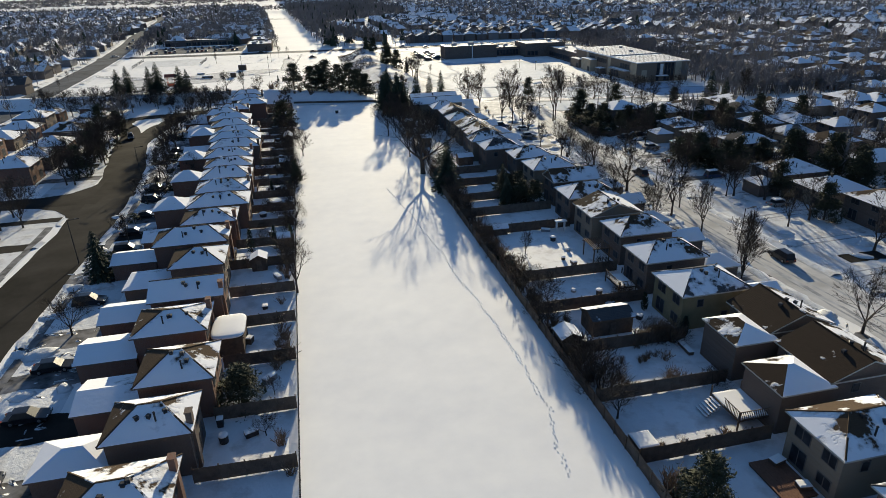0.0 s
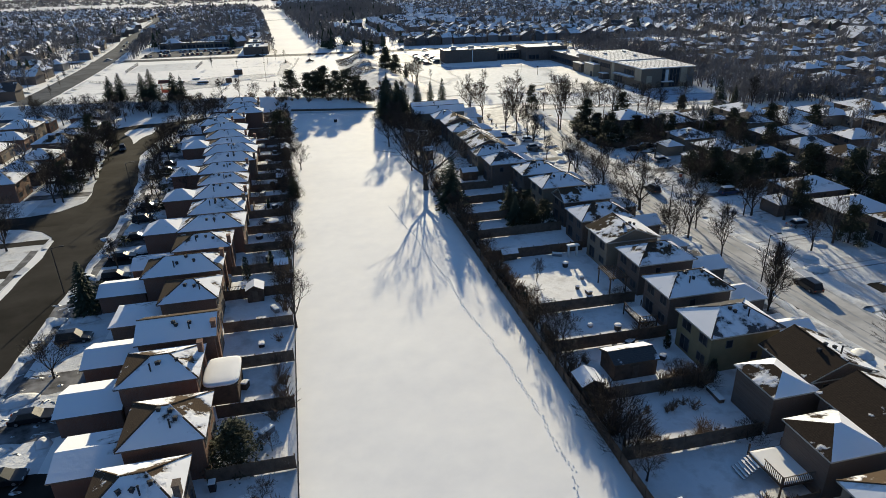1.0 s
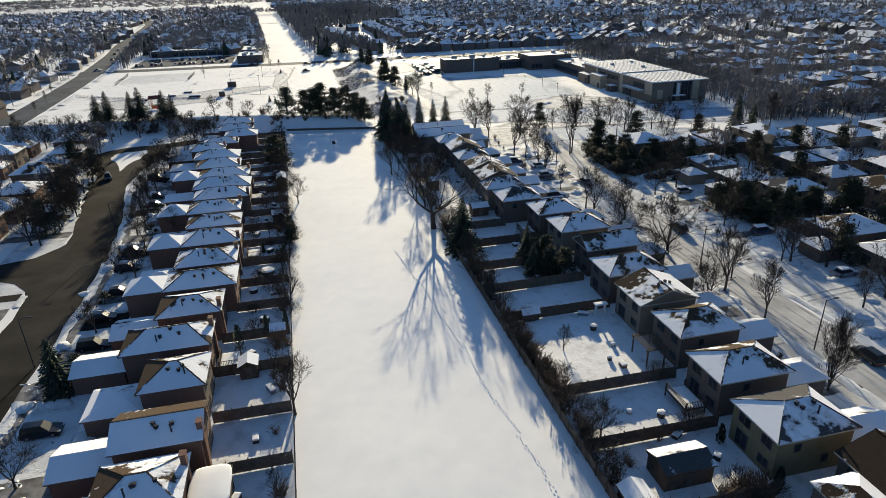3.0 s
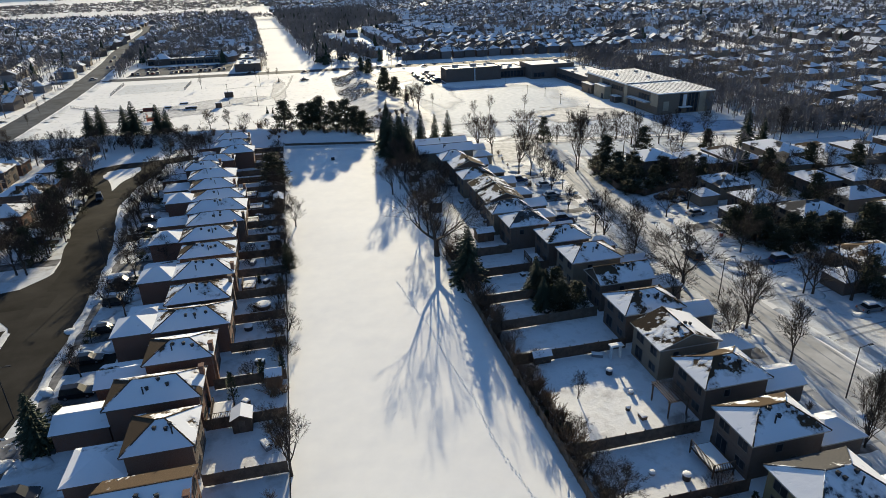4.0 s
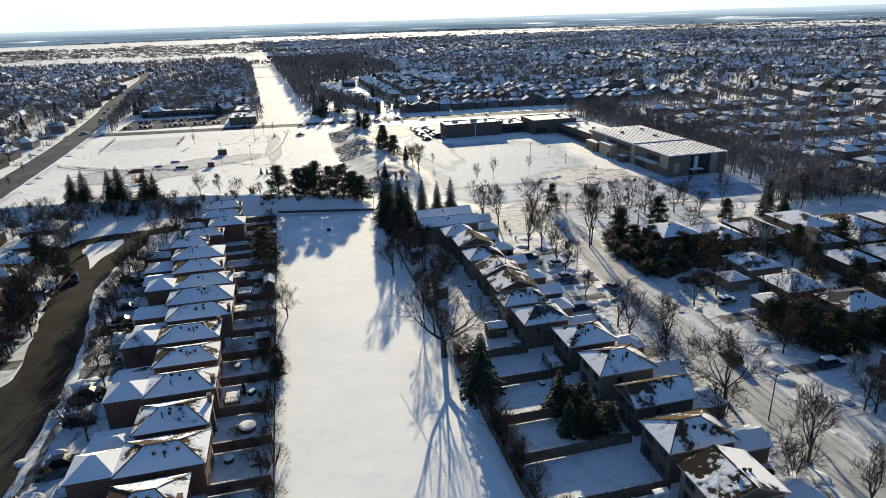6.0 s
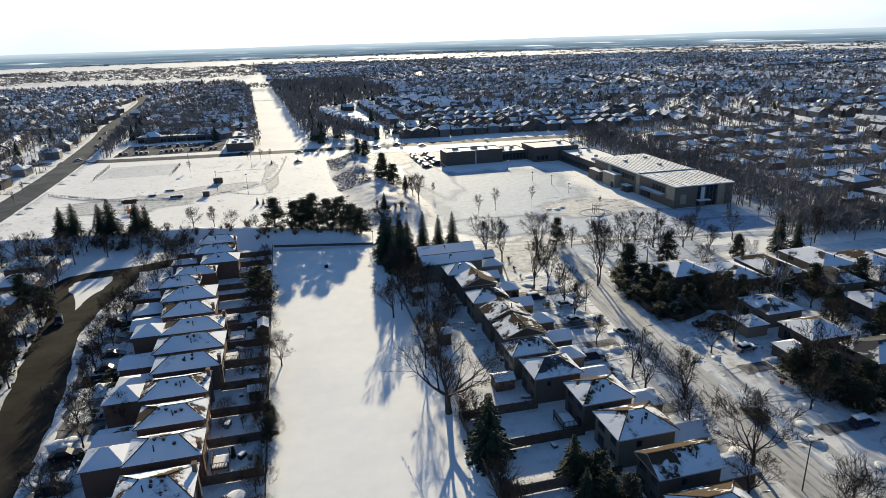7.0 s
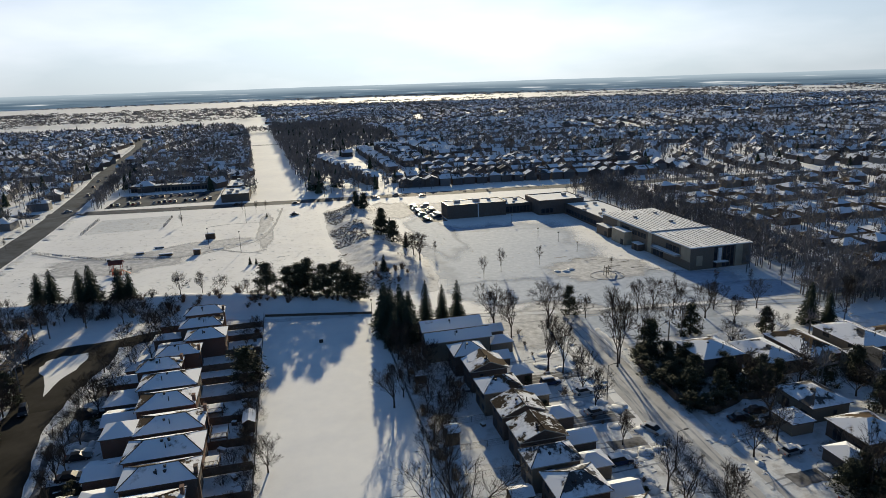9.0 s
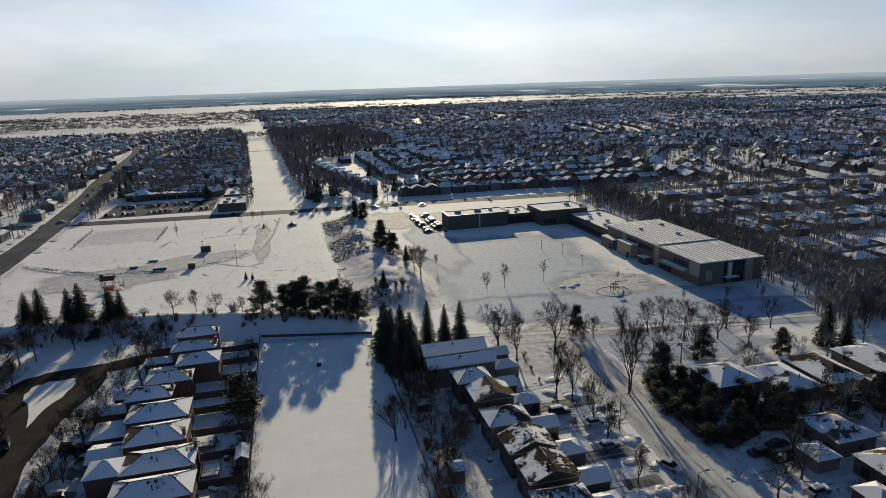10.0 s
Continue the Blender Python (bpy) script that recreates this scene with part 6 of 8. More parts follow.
s = thing("garden_arch", "white garden gate with a snow-topped canopy", "gate", pose(47.4, 101.0, 0))
for x in (-0.75, 0.75):
    g = Geo()
    g.box(x - 0.08, x + 0.08, -0.3, 0.3, 0, 2.1)
    part("post", g, M_WHITE, s)
g = Geo()
g.box(-1.05, 1.05, -0.5, 0.5, 2.1, 2.2)
part("canopy", g, M_WHITE, s)
g = Geo()
rounded_cap(g, -1.05, 1.05, -0.5, 0.5, 2.2, 0.14, 0.1)
part("snow_cap", g, M_SNOW_ROOF, s)


def cedar(x, y, h):
    r = random.Random(int(x * 7 + y))
    c = Geo()
    for i in range(330):
        z = h * r.random()
        k = math.sin(math.pi * (0.12 + 0.88 * (1 - z / h)) * 0.62) * h * 0.16
        a = r.uniform(0, 6.283)
        p = Vector((math.cos(a) * k * r.uniform(0.6, 1.05), math.sin(a) * k * r.uniform(0.6, 1.05), z))
        q = Vector((math.cos(a), math.sin(a), 1.3)) * r.uniform(0.12, 0.26)
        e = Vector((-math.sin(a), math.cos(a), 0)) * r.uniform(0.07, 0.13)
        c.face([p - e, p + e, p + q])
    ob = thing("cedar", "narrow dark green columnar cedar in a back yard", "shrub", pose(x, y, 0), "columnar cedars")
    t = Geo()
    t.tube((0, 0, -0.05), (0, 0, h * 0.8), 0.06, 0.02, 5)
    part("trunk", t, M_BARK, ob)
    part("crown", c, M_NEEDLE, ob)


for x, y, h in ((-7.4, 105.9, 4.6), (-3.6, 109.4, 3.6), (-0.8, 111.0, 2.8), (33.4, 86.9, 1.9), (32.8, 87.4, 1.6), (33.9, 87.2, 1.7), (32.2, 90.4, 1.5), (-0.9, 137.0, 3.2), (-5, 142, 2.0), (49, 63.5, 2.6), (47.5, 71.0, 2.5)):
    cedar(x, y, h)
bush_rng = random.Random(5)
spots = []
for n in range(10):
    spots.append((32.2 + bush_rng.uniform(-0.5, 0.9), 88 + n * 1.3, bush_rng.uniform(0.8, 1.7)))
for n in range(26):
    spots.append((bush_rng.uniform(33, 46), 54.4 + bush_rng.uniform(-0.3, 0.8), bush_rng.uniform(0.5, 1.1)) if n < 12 else (bush_rng.uniform(33, 45), 44.5 + bush_rng.uniform(-0.2, 0.8), bush_rng.uniform(0.4, 0.9)))
for n in range(34):
    spots.append((32.4 + bush_rng.uniform(-0.3, 1.6), bush_rng.uniform(30, 215), bush_rng.uniform(0.8, 1.9)))
for n in range(36):
    spots.append((-0.8 + bush_rng.uniform(-1.8, 0.2), bush_rng.uniform(48, 245), bush_rng.uniform(0.7, 1.7)))
for n in range(24):
    spots.append((bush_rng.uniform(63.5, 66.5), bush_rng.uniform(60, 215), bush_rng.uniform(0.5, 1.0)))
for n in range(44):
    spots.append((bush_rng.uniform(-75, 0), 266 + bush_rng.uniform(-3, 4), bush_rng.uniform(0.8, 2.0)))
for n in range(22):
    spots.append((32.6 + bush_rng.uniform(-0.3, 1.2), 58 + n * 3.5 + bush_rng.uniform(-0.6, 0.6), bush_rng.uniform(1.3, 2.4)))
for n in range(30):
    u = bush_rng.uniform(-6, 29)
    spots.append((u, 258.6 - 0.28 * u + bush_rng.uniform(-2.2, 0.6), bush_rng.uniform(0.8, 1.6)))
for n in range(16):
    spots.append((bush_rng.uniform(32, 48), bush_rng.uniform(258, 284), bush_rng.uniform(0.8, 1.7)))
for n in range(12):
    spots.append((bush_rng.uniform(40.5, 47.5), 63.2 + bush_rng.uniform(-0.8, 0.8), bush_rng.uniform(1.0, 1.7)))
for n in range(10):
    spots.append((bush_rng.uniform(34.5, 46), bush_rng.choice((59.5, 70.6, 73.0)) + bush_rng.uniform(-0.5, 0.5), bush_rng.uniform(0.5, 1.0)))
scatter_bushes(spots, "leafless brown shrub in the snow")


def cushion(name, x, y, r, h, label, category, mat):
    """A round garden thing under a cap of snow."""
    t = thing(name, label, category, pose(x, y, 0, 0, 0, rng.uniform(0, 90)), "garden furniture")
    g = Geo()
    g.tube((0, 0, 0), (0, 0, h), r * 0.9, r, 14, cap=True)
    part("body", g, mat, t)
    g = Geo()
    n = 14
    rings = [[(r * k * math.cos(6.283 * i / n), r * k * math.sin(6.283 * i / n), h + z) for i in range(n)] for k, z in ((1.03, 0.0), (1.0, 0.1), (0.7, 0.19), (0.2, 0.23))]
    g.hull(rings)
    part("snow_cap", g, M_SNOW_ROOF, t)


cushion("patio_table", -6.3, 125.0, 0.75, 0.72, "round patio table heaped with snow", "table", M_BLACK)
cushion("hot_tub", -4.0, 132.0, 1.3, 0.8, "covered round tub with snow on its lid", "tub", M_DARKWOOD)
cushion("planter", 45.3, 92.5, 0.34, 0.45, "round planter with a cap of snow", "planter", M_CONCRETE)
cushion("patio_table", 44.6, 97.5, 0.5, 0.72, "round patio table heaped with snow", "table", M_BLACK)
cushion("planter", 43.2, 89.5, 0.35, 0.5, "small round planter with a cap of snow", "planter", M_BLACK)
cushion("barbecue", -7.6, 57.0, 0.5, 0.9, "covered barbecue with snow on top", "barbecue", M_BLACK)
cushion("fire_pit", 40.2, 78.5, 0.4, 0.35, "round fire pit under snow", "fire pit", M_CONCRETE)
cushion("patio_table", 43.5, 76.8, 0.5, 0.72, "round patio table heaped with snow", "table", M_BLACK)


def crate(name, x, y, w, d, h, label, category, mat, turn=0.0):
    t = thing(name, label, category, pose(x, y, 0, 0, 0, turn), "yard boxes")
    g = Geo()
    g.hull([[(-w / 2, -d / 2, 0), (w / 2, -d / 2, 0), (w / 2, d / 2, 0), (-w / 2, d / 2, 0)], [(-w / 2 - 0.04, -d / 2 - 0.04, h), (w / 2 + 0.04, -d / 2 - 0.04, h), (w / 2 + 0.04, d / 2 + 0.04, h), (-w / 2 - 0.04, d / 2 + 0.04, h)]])
    part("body", g, mat, t)
    g = Geo()
    rounded_cap(g, -w / 2 - 0.05, w / 2 + 0.05, -d / 2 - 0.05, d / 2 + 0.05, h, 0.12, 0.08)
    part("snow_cap", g, M_SNOW_ROOF, t)


crate("storage_box", 33.5, 46.0, 2.1, 2.2, 0.8, "low storage box under a slab of snow", "box", M_WOOD)
crate("garden_table", 44.4, 40.6, 1.3, 0.8, 0.7, "low garden table under snow on a deck", "table", M_DARKWOOD, 12)
crate("garden_table", 44.5, 37.3, 1.1, 0.8, 0.7, "low garden table under snow on a deck", "table", M_DARKWOOD, -10)
crate("bench", 47.3, 60.4, 2.6, 0.6, 0.5, "long garden bench buried in snow", "bench", M_WOOD, 88)
crate("garden_chair", 44.2, 70.5, 0.7, 0.7, 0.6, "garden chair under snow", "chair", M_BLACK, 15)
crate("garden_chair", 45.6, 68.8, 0.7, 0.7, 0.6, "garden chair under snow", "chair", M_BLACK, 40)
crate("wheeled_bin", -8.2, 59.8, 0.6, 0.7, 1.0, "wheeled bin capped with snow", "bin", M_BLACK)
crate("air_conditioner", -8.3, 67.0, 0.8, 0.8, 0.8, "grey air conditioner capped with snow", "air conditioner", M_METAL)
crate("recycling_bin", 90.5, 136.2, 0.45, 0.5, 0.8, "red bin at the pavement edge", "bin", M_RED)
crate("wheeled_bin", 15.1, 226.0, 1.0, 0.8, 1.0, "dark litter bin in the snow of the park strip", "bin", M_BLACK)
for i in range(20):
    yy = 48 + i * 9.4
    crate("storage_box", -6.5 + (i * 37 % 11) * 0.4, yy, 0.9 + (i % 3) * 0.4, 0.7, 0.5 + (i % 4) * 0.12, "small garden box capped with snow", "box", (M_DARKWOOD, M_BLACK, M_METAL)[i % 3], i * 23)
    if i % 2:
        crate("storage_box", 43.0 + (i * 29 % 7) * 0.4, 66 + i * 7.2, 1.0 + (i % 3) * 0.3, 0.7, 0.5, "small garden box capped with snow", "box", (M_WOOD, M_BLACK, M_METAL)[i % 3], i * 31)


def lawn(x0, x1, y0, y1, z, label, mat=None):
    g = Geo()
    g.face([(x0, y0, z), (x1, y0, z), (x1, y1, z), (x0, y1, z)])
    tagged(part("lawn_snow", g, mat or M_SNOW_WORN), label, "snow", kind="structure")


lawn(-97.0, 24.0, 284, 425, 0.006, "wind-blown and trodden snow of the park field", M_SNOW_FIELD)
lawn(60.0, 166.0, 230, 350, 0.005, "smooth wind-blown snow of the school field", M_SNOW_FIELD)
lawn(32.0, 58.0, 22, 202, 0.006, "snow of the back yards, marked by footsteps", M_SNOW_YARD)
lawn(-12.0, -0.2, 22, 250, 0.006, "snow of the back yards, marked by footsteps", M_SNOW_YARD)


def dark_snow_area(cx, cy, rx, ry, z, label, seed, mat=None, turn=0.0):
    """Darker snow that fades out into the fresh snow round it."""
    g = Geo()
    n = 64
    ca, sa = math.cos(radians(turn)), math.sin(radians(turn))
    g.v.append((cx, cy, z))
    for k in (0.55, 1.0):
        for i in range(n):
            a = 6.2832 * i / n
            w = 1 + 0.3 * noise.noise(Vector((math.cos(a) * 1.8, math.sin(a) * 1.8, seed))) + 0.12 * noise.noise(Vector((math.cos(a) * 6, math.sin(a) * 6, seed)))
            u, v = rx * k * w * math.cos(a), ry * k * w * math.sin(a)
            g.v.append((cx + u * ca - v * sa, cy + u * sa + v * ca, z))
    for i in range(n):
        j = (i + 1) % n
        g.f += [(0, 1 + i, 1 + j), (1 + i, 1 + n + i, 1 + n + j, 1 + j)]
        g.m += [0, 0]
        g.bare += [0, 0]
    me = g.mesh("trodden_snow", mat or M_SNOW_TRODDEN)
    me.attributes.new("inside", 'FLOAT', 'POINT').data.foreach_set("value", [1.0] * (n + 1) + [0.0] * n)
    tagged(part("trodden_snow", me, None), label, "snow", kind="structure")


dark_snow_area(93, 290, 42, 66, 0.012, "darker bluish snow on the school field", 1.0, M_SNOW_BLUISH, -12)
dark_snow_area(114, 240, 48, 24, 0.016, "darker bluish snow beside the footpath", 3.0, M_SNOW_BLUISH, -9)
dark_snow_area(114, 262, 22, 18, 0.02, "greyish trodden snow round the play area", 4.0)
dark_snow_area(-58, 331, 30, 20, 0.012, "trodden snow round the playground", 7.0)
dark_snow_area(-30, 345, 26, 14, 0.016, "trodden snow between the park huts", 9.0, None, 20)
dark_snow_area(-2, 372, 4.5, 44, 0.02, "trodden snow along the park path", 12.0)
dark_snow_area(72, 335, 13, 48, 0.026, "darker bluish snow at the foot of the mound", 36.0, M_SNOW_BLUISH)
dark_snow_area(76, 248, 24, 15, 0.03, "darker bluish snow beside the footpath", 37.0, M_SNOW_BLUISH, -12)
dark_snow_area(62, 395, 16, 26, 0.02, "greyish trodden snow beside the school car park", 21.0)
dark_snow_area(98, 392, 40, 16, 0.016, "greyish trodden snow before the school", 22.0)
dark_snow_area(100, 211, 40, 13, 0.024, "darker bluish snow between path and fences", 31.0, M_SNOW_BLUISH, -9)
dark_snow_area(70, 218, 12, 16, 0.028, "greyish trodden snow at the park edge", 32.0)
dark_snow_area(150, 222, 34, 14, 0.028, "darker bluish snow beside the footpath", 33.0, M_SNOW_BLUISH, -9)
dark_snow_area(84, 226, 16, 12, 0.02, "trodden snow where the street meets the path", 25.0)
lawn(61.5, 70.0, 20, 222, 0.006, "trampled snow of front yards")
lawn(80.5, 99.0, 20, 200, 0.006, "trampled snow of front yards")
lawn(99.0, 180.0, 20, 198, 0.006, "trampled snow of front yards")
lawn(-36.0, -26.0, 20, 205, 0.006, "trampled snow of front yards")
lawn(-56.0, -46.5, 20, 205, 0.006, "trampled snow of front yards")


# footprints over the strip
def footprints(line, label):
    g = Geo()
    r = random.Random(3)
    P = [Vector((x, y, 0)) for x, y in line]
    for a, b in zip(P, P[1:]):
        d = b - a
        L = d.length
        d = d / L
        s = Vector((-d.y, d.x, 0))
        for i in range(int(L / 0.36)):
            c = a + d * (i * 0.36 + r.uniform(-0.06, 0.06)) + s * ((0.1 if i % 2 else -0.1) + r.uniform(-0.13, 0.13) + 0.5 * noise.noise(a * 0.3 + d * (i * 0.07)))
            n = 7
            far, wide = r.uniform(0.13, 0.22), r.uniform(0.08, 0.14)
            outer = [c + d * (far * math.cos(6.283 * k / n)) + s * (wide * math.sin(6.283 * k / n)) for k in range(n)]
            rings = [[o.lerp(c, f) + Vector((0, 0, z)) for o in outer] for f, z in ((0.0, 0.002), (0.25, 0.042), (0.4, 0.042), (0.55, 0.006))]
            for q in range(3):
                for k in range(n):
                    g.face([rings[q][k], rings[q][(k + 1) % n], rings[q + 1][(k + 1) % n], rings[q + 1][k]])
            g.face(rings[3])
    tagged(part("footprints", g, M_SNOW), label, "footprints", kind="stuff")


footprints([(20.5, 135), (22.5, 118), (24.0, 100), (25.0, 87), (25.8, 78.2), (26.4, 70.8), (26.7, 62.5), (26.5, 57.3), (26.4, 52.7), (25.1, 47.2), (24.3, 43.6)], "line of boot prints across the snow of the park strip")
footprints([(29.0, 240), (28.2, 226), (28.8, 210), (28.0, 196), (28.6, 186)], "line of boot prints along the edge of the park strip")


# ---- vehicles ----
def car_paint(name, col):
    m, nt, b = nodes_of(name, 0.3, 0.2)
    nt.links.new(mixc(nt, tex(nt, 1.5), col, tuple(c * 0.7 for c in col)), b.inputs["Base Color"])
    b.inputs["Coat Weight"].default_value = 0.4
    return m


PAINTS = [car_paint("dark_car_paint", (0.02, 0.022, 0.028)), car_paint("silver_car_paint", (0.33, 0.34, 0.35)), car_paint("white_car_paint", (0.62, 0.62, 0.62)), car_paint("red_car_paint", (0.22, 0.02, 0.02)), car_paint("blue_car_paint", (0.03, 0.05, 0.12))]


M_CAR_GLASS = plain("dark_car_glass", (0.012, 0.014, 0.017), (0.02, 0.023, 0.027), 2.0, 0.32)
M_CAR_GLASS.node_tree.nodes["Principled BSDF"].inputs["Specular IOR Level"].default_value = 0.25


def car_master(tall, snowy, paint, label):
    """A car along +x at the origin; tall: van or sport utility."""
    c = thing("car", label, "car", pose(0, 0, 0))
    L, W, H = 4.6, 1.8, 1.72 if tall else 1.42
    z1 = 0.95 if tall else 0.82
    prof = [(-L / 2, 0.35), (-L / 2 + 0.05, z1 * 0.85), (-L / 2 + 0.25, z1), (L / 2 - 1.1, z1), (L / 2 - 0.25, z1 * 0.8), (L / 2, 0.62), (L / 2, 0.35), (L / 2 - 0.3, 0.25), (-L / 2 + 0.3, 0.25)]
    g = Geo()
    g.hull([[(x, s * (W / 2 - i), z + (0.0 if i == 0 else (0.02 if z < 0.4 else -0.04))) for x, z in prof] for s, i in ((-1, 0.08), (-1, 0.0), (1, 0.0), (1, 0.08))])
    part("body", g, paint, c)
    back = -L / 2 + (0.15 if tall else 0.75)
    cab = [(back, z1), (back + (0.25 if tall else 0.55), H), (0.35, H), (1.15, z1)]
    g = Geo()
    g.hull([[(x, s * (W / 2 - (0.1 if z == z1 else 0.28)), z) for x, z in cab] for s in (-1, 1)])
    part("cabin", g, M_CAR_GLASS, c, "dark glazed cabin")
    g = Geo()
    if snowy:
        rounded_cap(g, back + 0.1, 0.55, -W / 2 + 0.2, W / 2 - 0.2, H, 0.2, 0.15)
        rounded_cap(g, 0.9, L / 2 - 0.2, -W / 2 + 0.1, W / 2 - 0.1, z1 - 0.06, 0.16, 0.15)
        part("snow_cap", g, M_SNOW_ROOF, c, "snow lying on roof and bonnet")
    else:
        rounded_cap(g, back + 0.3, 0.38, -W / 2 + 0.26, W / 2 - 0.26, H - 0.01, 0.05, 0.1)
        part("roof", g, paint, c)
    for x in (-1.4, 1.42):
        for s in (-1, 1):
            g = Geo()
            n = 14
            rings = [[(x + r * math.cos(6.283 * k / n), s * (W / 2 - 0.19 + dy), 0.33 + r * math.sin(6.283 * k / n)) for k in range(n)] for r, dy in ((0.3, 0.0), (0.33, 0.03), (0.33, 0.17), (0.29, 0.2))]
            g.hull(rings if s < 0 else rings[::-1])
            w = part("wheel", g, M_RUBBER, c)
            g = Geo()
            ring = [[(x + 0.19 * math.cos(6.283 * k / n), s * (W / 2 + dy), 0.33 + 0.19 * math.sin(6.283 * k / n)) for k in range(n)] for dy in (-0.05, 0.018)]
            g.hull(ring if s < 0 else ring[::-1])
            part("rim", g, M_METAL, w)
    for s in (-1, 1):
        g = Geo()
        g.box(L / 2 - 0.06, L / 2 + 0.015, s * 0.62 - 0.17, s * 0.62 + 0.17, 0.6, 0.74)
        part("headlight", g, M_WHITE, c)
        g = Geo()
        g.box(-L / 2 - 0.015, -L / 2 + 0.06, s * 0.68 - 0.14, s * 0.68 + 0.14, 0.6, 0.8)
        part("tail_light", g, M_RED, c)
    return c


CARS = [car_master(False, False, PAINTS[0], "black saloon car with clear windows"), car_master(True, False, PAINTS[0], "dark tall sport utility car"), car_master(False, True, PAINTS[1], "silver saloon car capped with snow"),
        car_master(True, True, PAINTS[4], "dark blue van capped with snow"), car_master(False, False, PAINTS[2], "clean white saloon car"), car_master(True, False, PAINTS[1], "silver tall sport utility car"), car_master(False, True, PAINTS[3], "red saloon car capped with snow")]
CAR_SPOTS = [(1, 77.0, 80.2, 88), (4, 73.8, 162.4, -66), (1, 78.6, 128.5, 90), (2, 66.5, 171.5, 5), (4, 68.0, 180.0, 3), (3, 63.0, 186.0, 0), (3, 62.5, 155.0, 2), (2, 63, 108.0, 0), (0, 92, 161, -8), (0, 97, 162.5, 0), (2, 93, 149, 5), (3, 93.5, 122.0, 0), (2, 94.0, 102, 0),
             (0, -31.9, 184.9, 3), (1, -35.0, 201.9, 0), (0, -31.5, 178.5, 0), (1, -48.8, 207.4, -75), (1, -30, 93.5, 0), (0, -29.5, 76, 2), (0, -29, 66, 0), (1, -30, 56.0, 4), (1, -29, 113, 0), (0, -30, 122, 0), (0, -29.5, 131, 3), (1, -30, 141, 0), (0, -31, 150, 0), (3, -54, 178, 0), (2, -54, 200, 0), (2, -55, 112, 0), (6, -56, 124, 5), (3, -55, 98, 0),
             (4, -113, 461, 0), (0, 13.6, 434, -5), (5, 59.8, 431.5, -4), (2, 72.7, 437, 176), (0, 87.2, 428, -5), (0, -20, 443.5, 176), (2, -118, 520, 92), (0, -125, 560, 92), (4, -129, 590, -88), (5, -132, 660, 92), (0, -140, 700, -88), (0, 12.1, 401, 10)]
for i in range(12):          # two rows beside the school
    if i not in (2, 3, 8):
        CAR_SPOTS.append(((0, 1, 5, 0, 2)[i % 5], 75.3 + (i % 3) * 0.2, 361 + i * 3.3, 3 + i % 4))
    if i not in (0, 1, 5, 9, 10):
        CAR_SPOTS.append(((1, 0, 3, 5)[i % 4], 81.4 + (i % 2) * 0.2, 360 + i * 3.3, 178 + i % 4))
for i in range(20):
    if i not in (2, 6, 7, 13, 17):
        CAR_SPOTS.append(((i * 3 + 1) % 7, -92 + i * 2.9, 471 + (i * 5 % 4) * 0.6, 85 + i * 7 % 9))
for i in range(18):
    if i not in (0, 4, 5, 9, 11, 16):
        CAR_SPOTS.append(((i * 5 + 2) % 7, -90 + i * 2.7 + (i * 7 % 3) * 0.4, 494 + (i % 3) * 0.4, 92))
for i, (k, x, y, a) in enumerate(CAR_SPOTS):
    copy_thing(CARS[k], pose(x, y, 0.03, 0, 0, a))
for c in CARS:
    for o in list(c.children_recursive) + [c]:
        bpy.data.objects.remove(o)


# drives and paths between houses and streets
def patch(name, x0, x1, y0, y1, mat, z, label, category):
    g = Geo()
    n = 8
    top, low = [], []
    for i in range(n + 1):
        x = x0 + (x1 - x0) * i / n
        low.append((x, y0 + rng.uniform(-0.25, 0.25), z))
        top.append((x, y1 + rng.uniform(-0.25, 0.25), z))
    for i in range(n):
        g.face([low[i], low[i + 1], top[i + 1], top[i]])
    tagged(part(name, g, mat), label, category, kind="structure")


for n, (x0, x1, y0, y1) in enumerate(q for q in WEST[:16] if q[2] < 195):
    patch("driveway", -46.6, x1 + 0.2, y0 + 1.0, y0 + (4.6 if n % 2 else 3.6), M_ASPHALT if n % 3 else M_DRIVE, 0.014, "cleared dark driveway between snowy lawns", "driveway")
ribbon("pavement_west", [(p.x + 6.9, p.y) for p in line_left[:-4:3]], 1.3, M_DRIVE, 0.017, "half-cleared pavement beside the west street", "pavement", ragged=0.15)
ribbon("pavement_west_far", [(p.x - 7.0, p.y) for p in line_left[:-4:3] if p.y < 140], 1.3, M_DRIVE, 0.017, "half-cleared pavement beside the west street", "pavement", ragged=0.15)
for n, (x0, x1, y0, y1, style) in enumerate(LEFT[:20]):
    if n % 5 != 1:
        patch("driveway", -36.3, x0 - 6.4, y0 + 0.4, y0 + (5.2 if n % 2 else 3.8), M_ASPHALT if n % 3 == 0 else M_DRIVE, 0.012, "half-cleared driveway with snow on it", "driveway")
for n, (x0, x1, y0, y1, style, tone) in enumerate(RIGHT[2:19]):
    if n % 3 != 2:
        patch("driveway", x1 + 5.6, 71.4 + (2 if y0 > 150 else 0), y0 + 0.6, y0 + 4.4, M_DRIVE if n % 2 else M_SNOW_WORN, 0.012, "half-cleared driveway with snow on it", "driveway")
for x0, x1, y0, y1 in EAST[7:17]:
    patch("driveway", 80.5, x0 - 1.0, y0 - 1.5, y0 + 3.0, M_SNOW_WORN, 0.012, "driveway of trodden snow", "driveway")
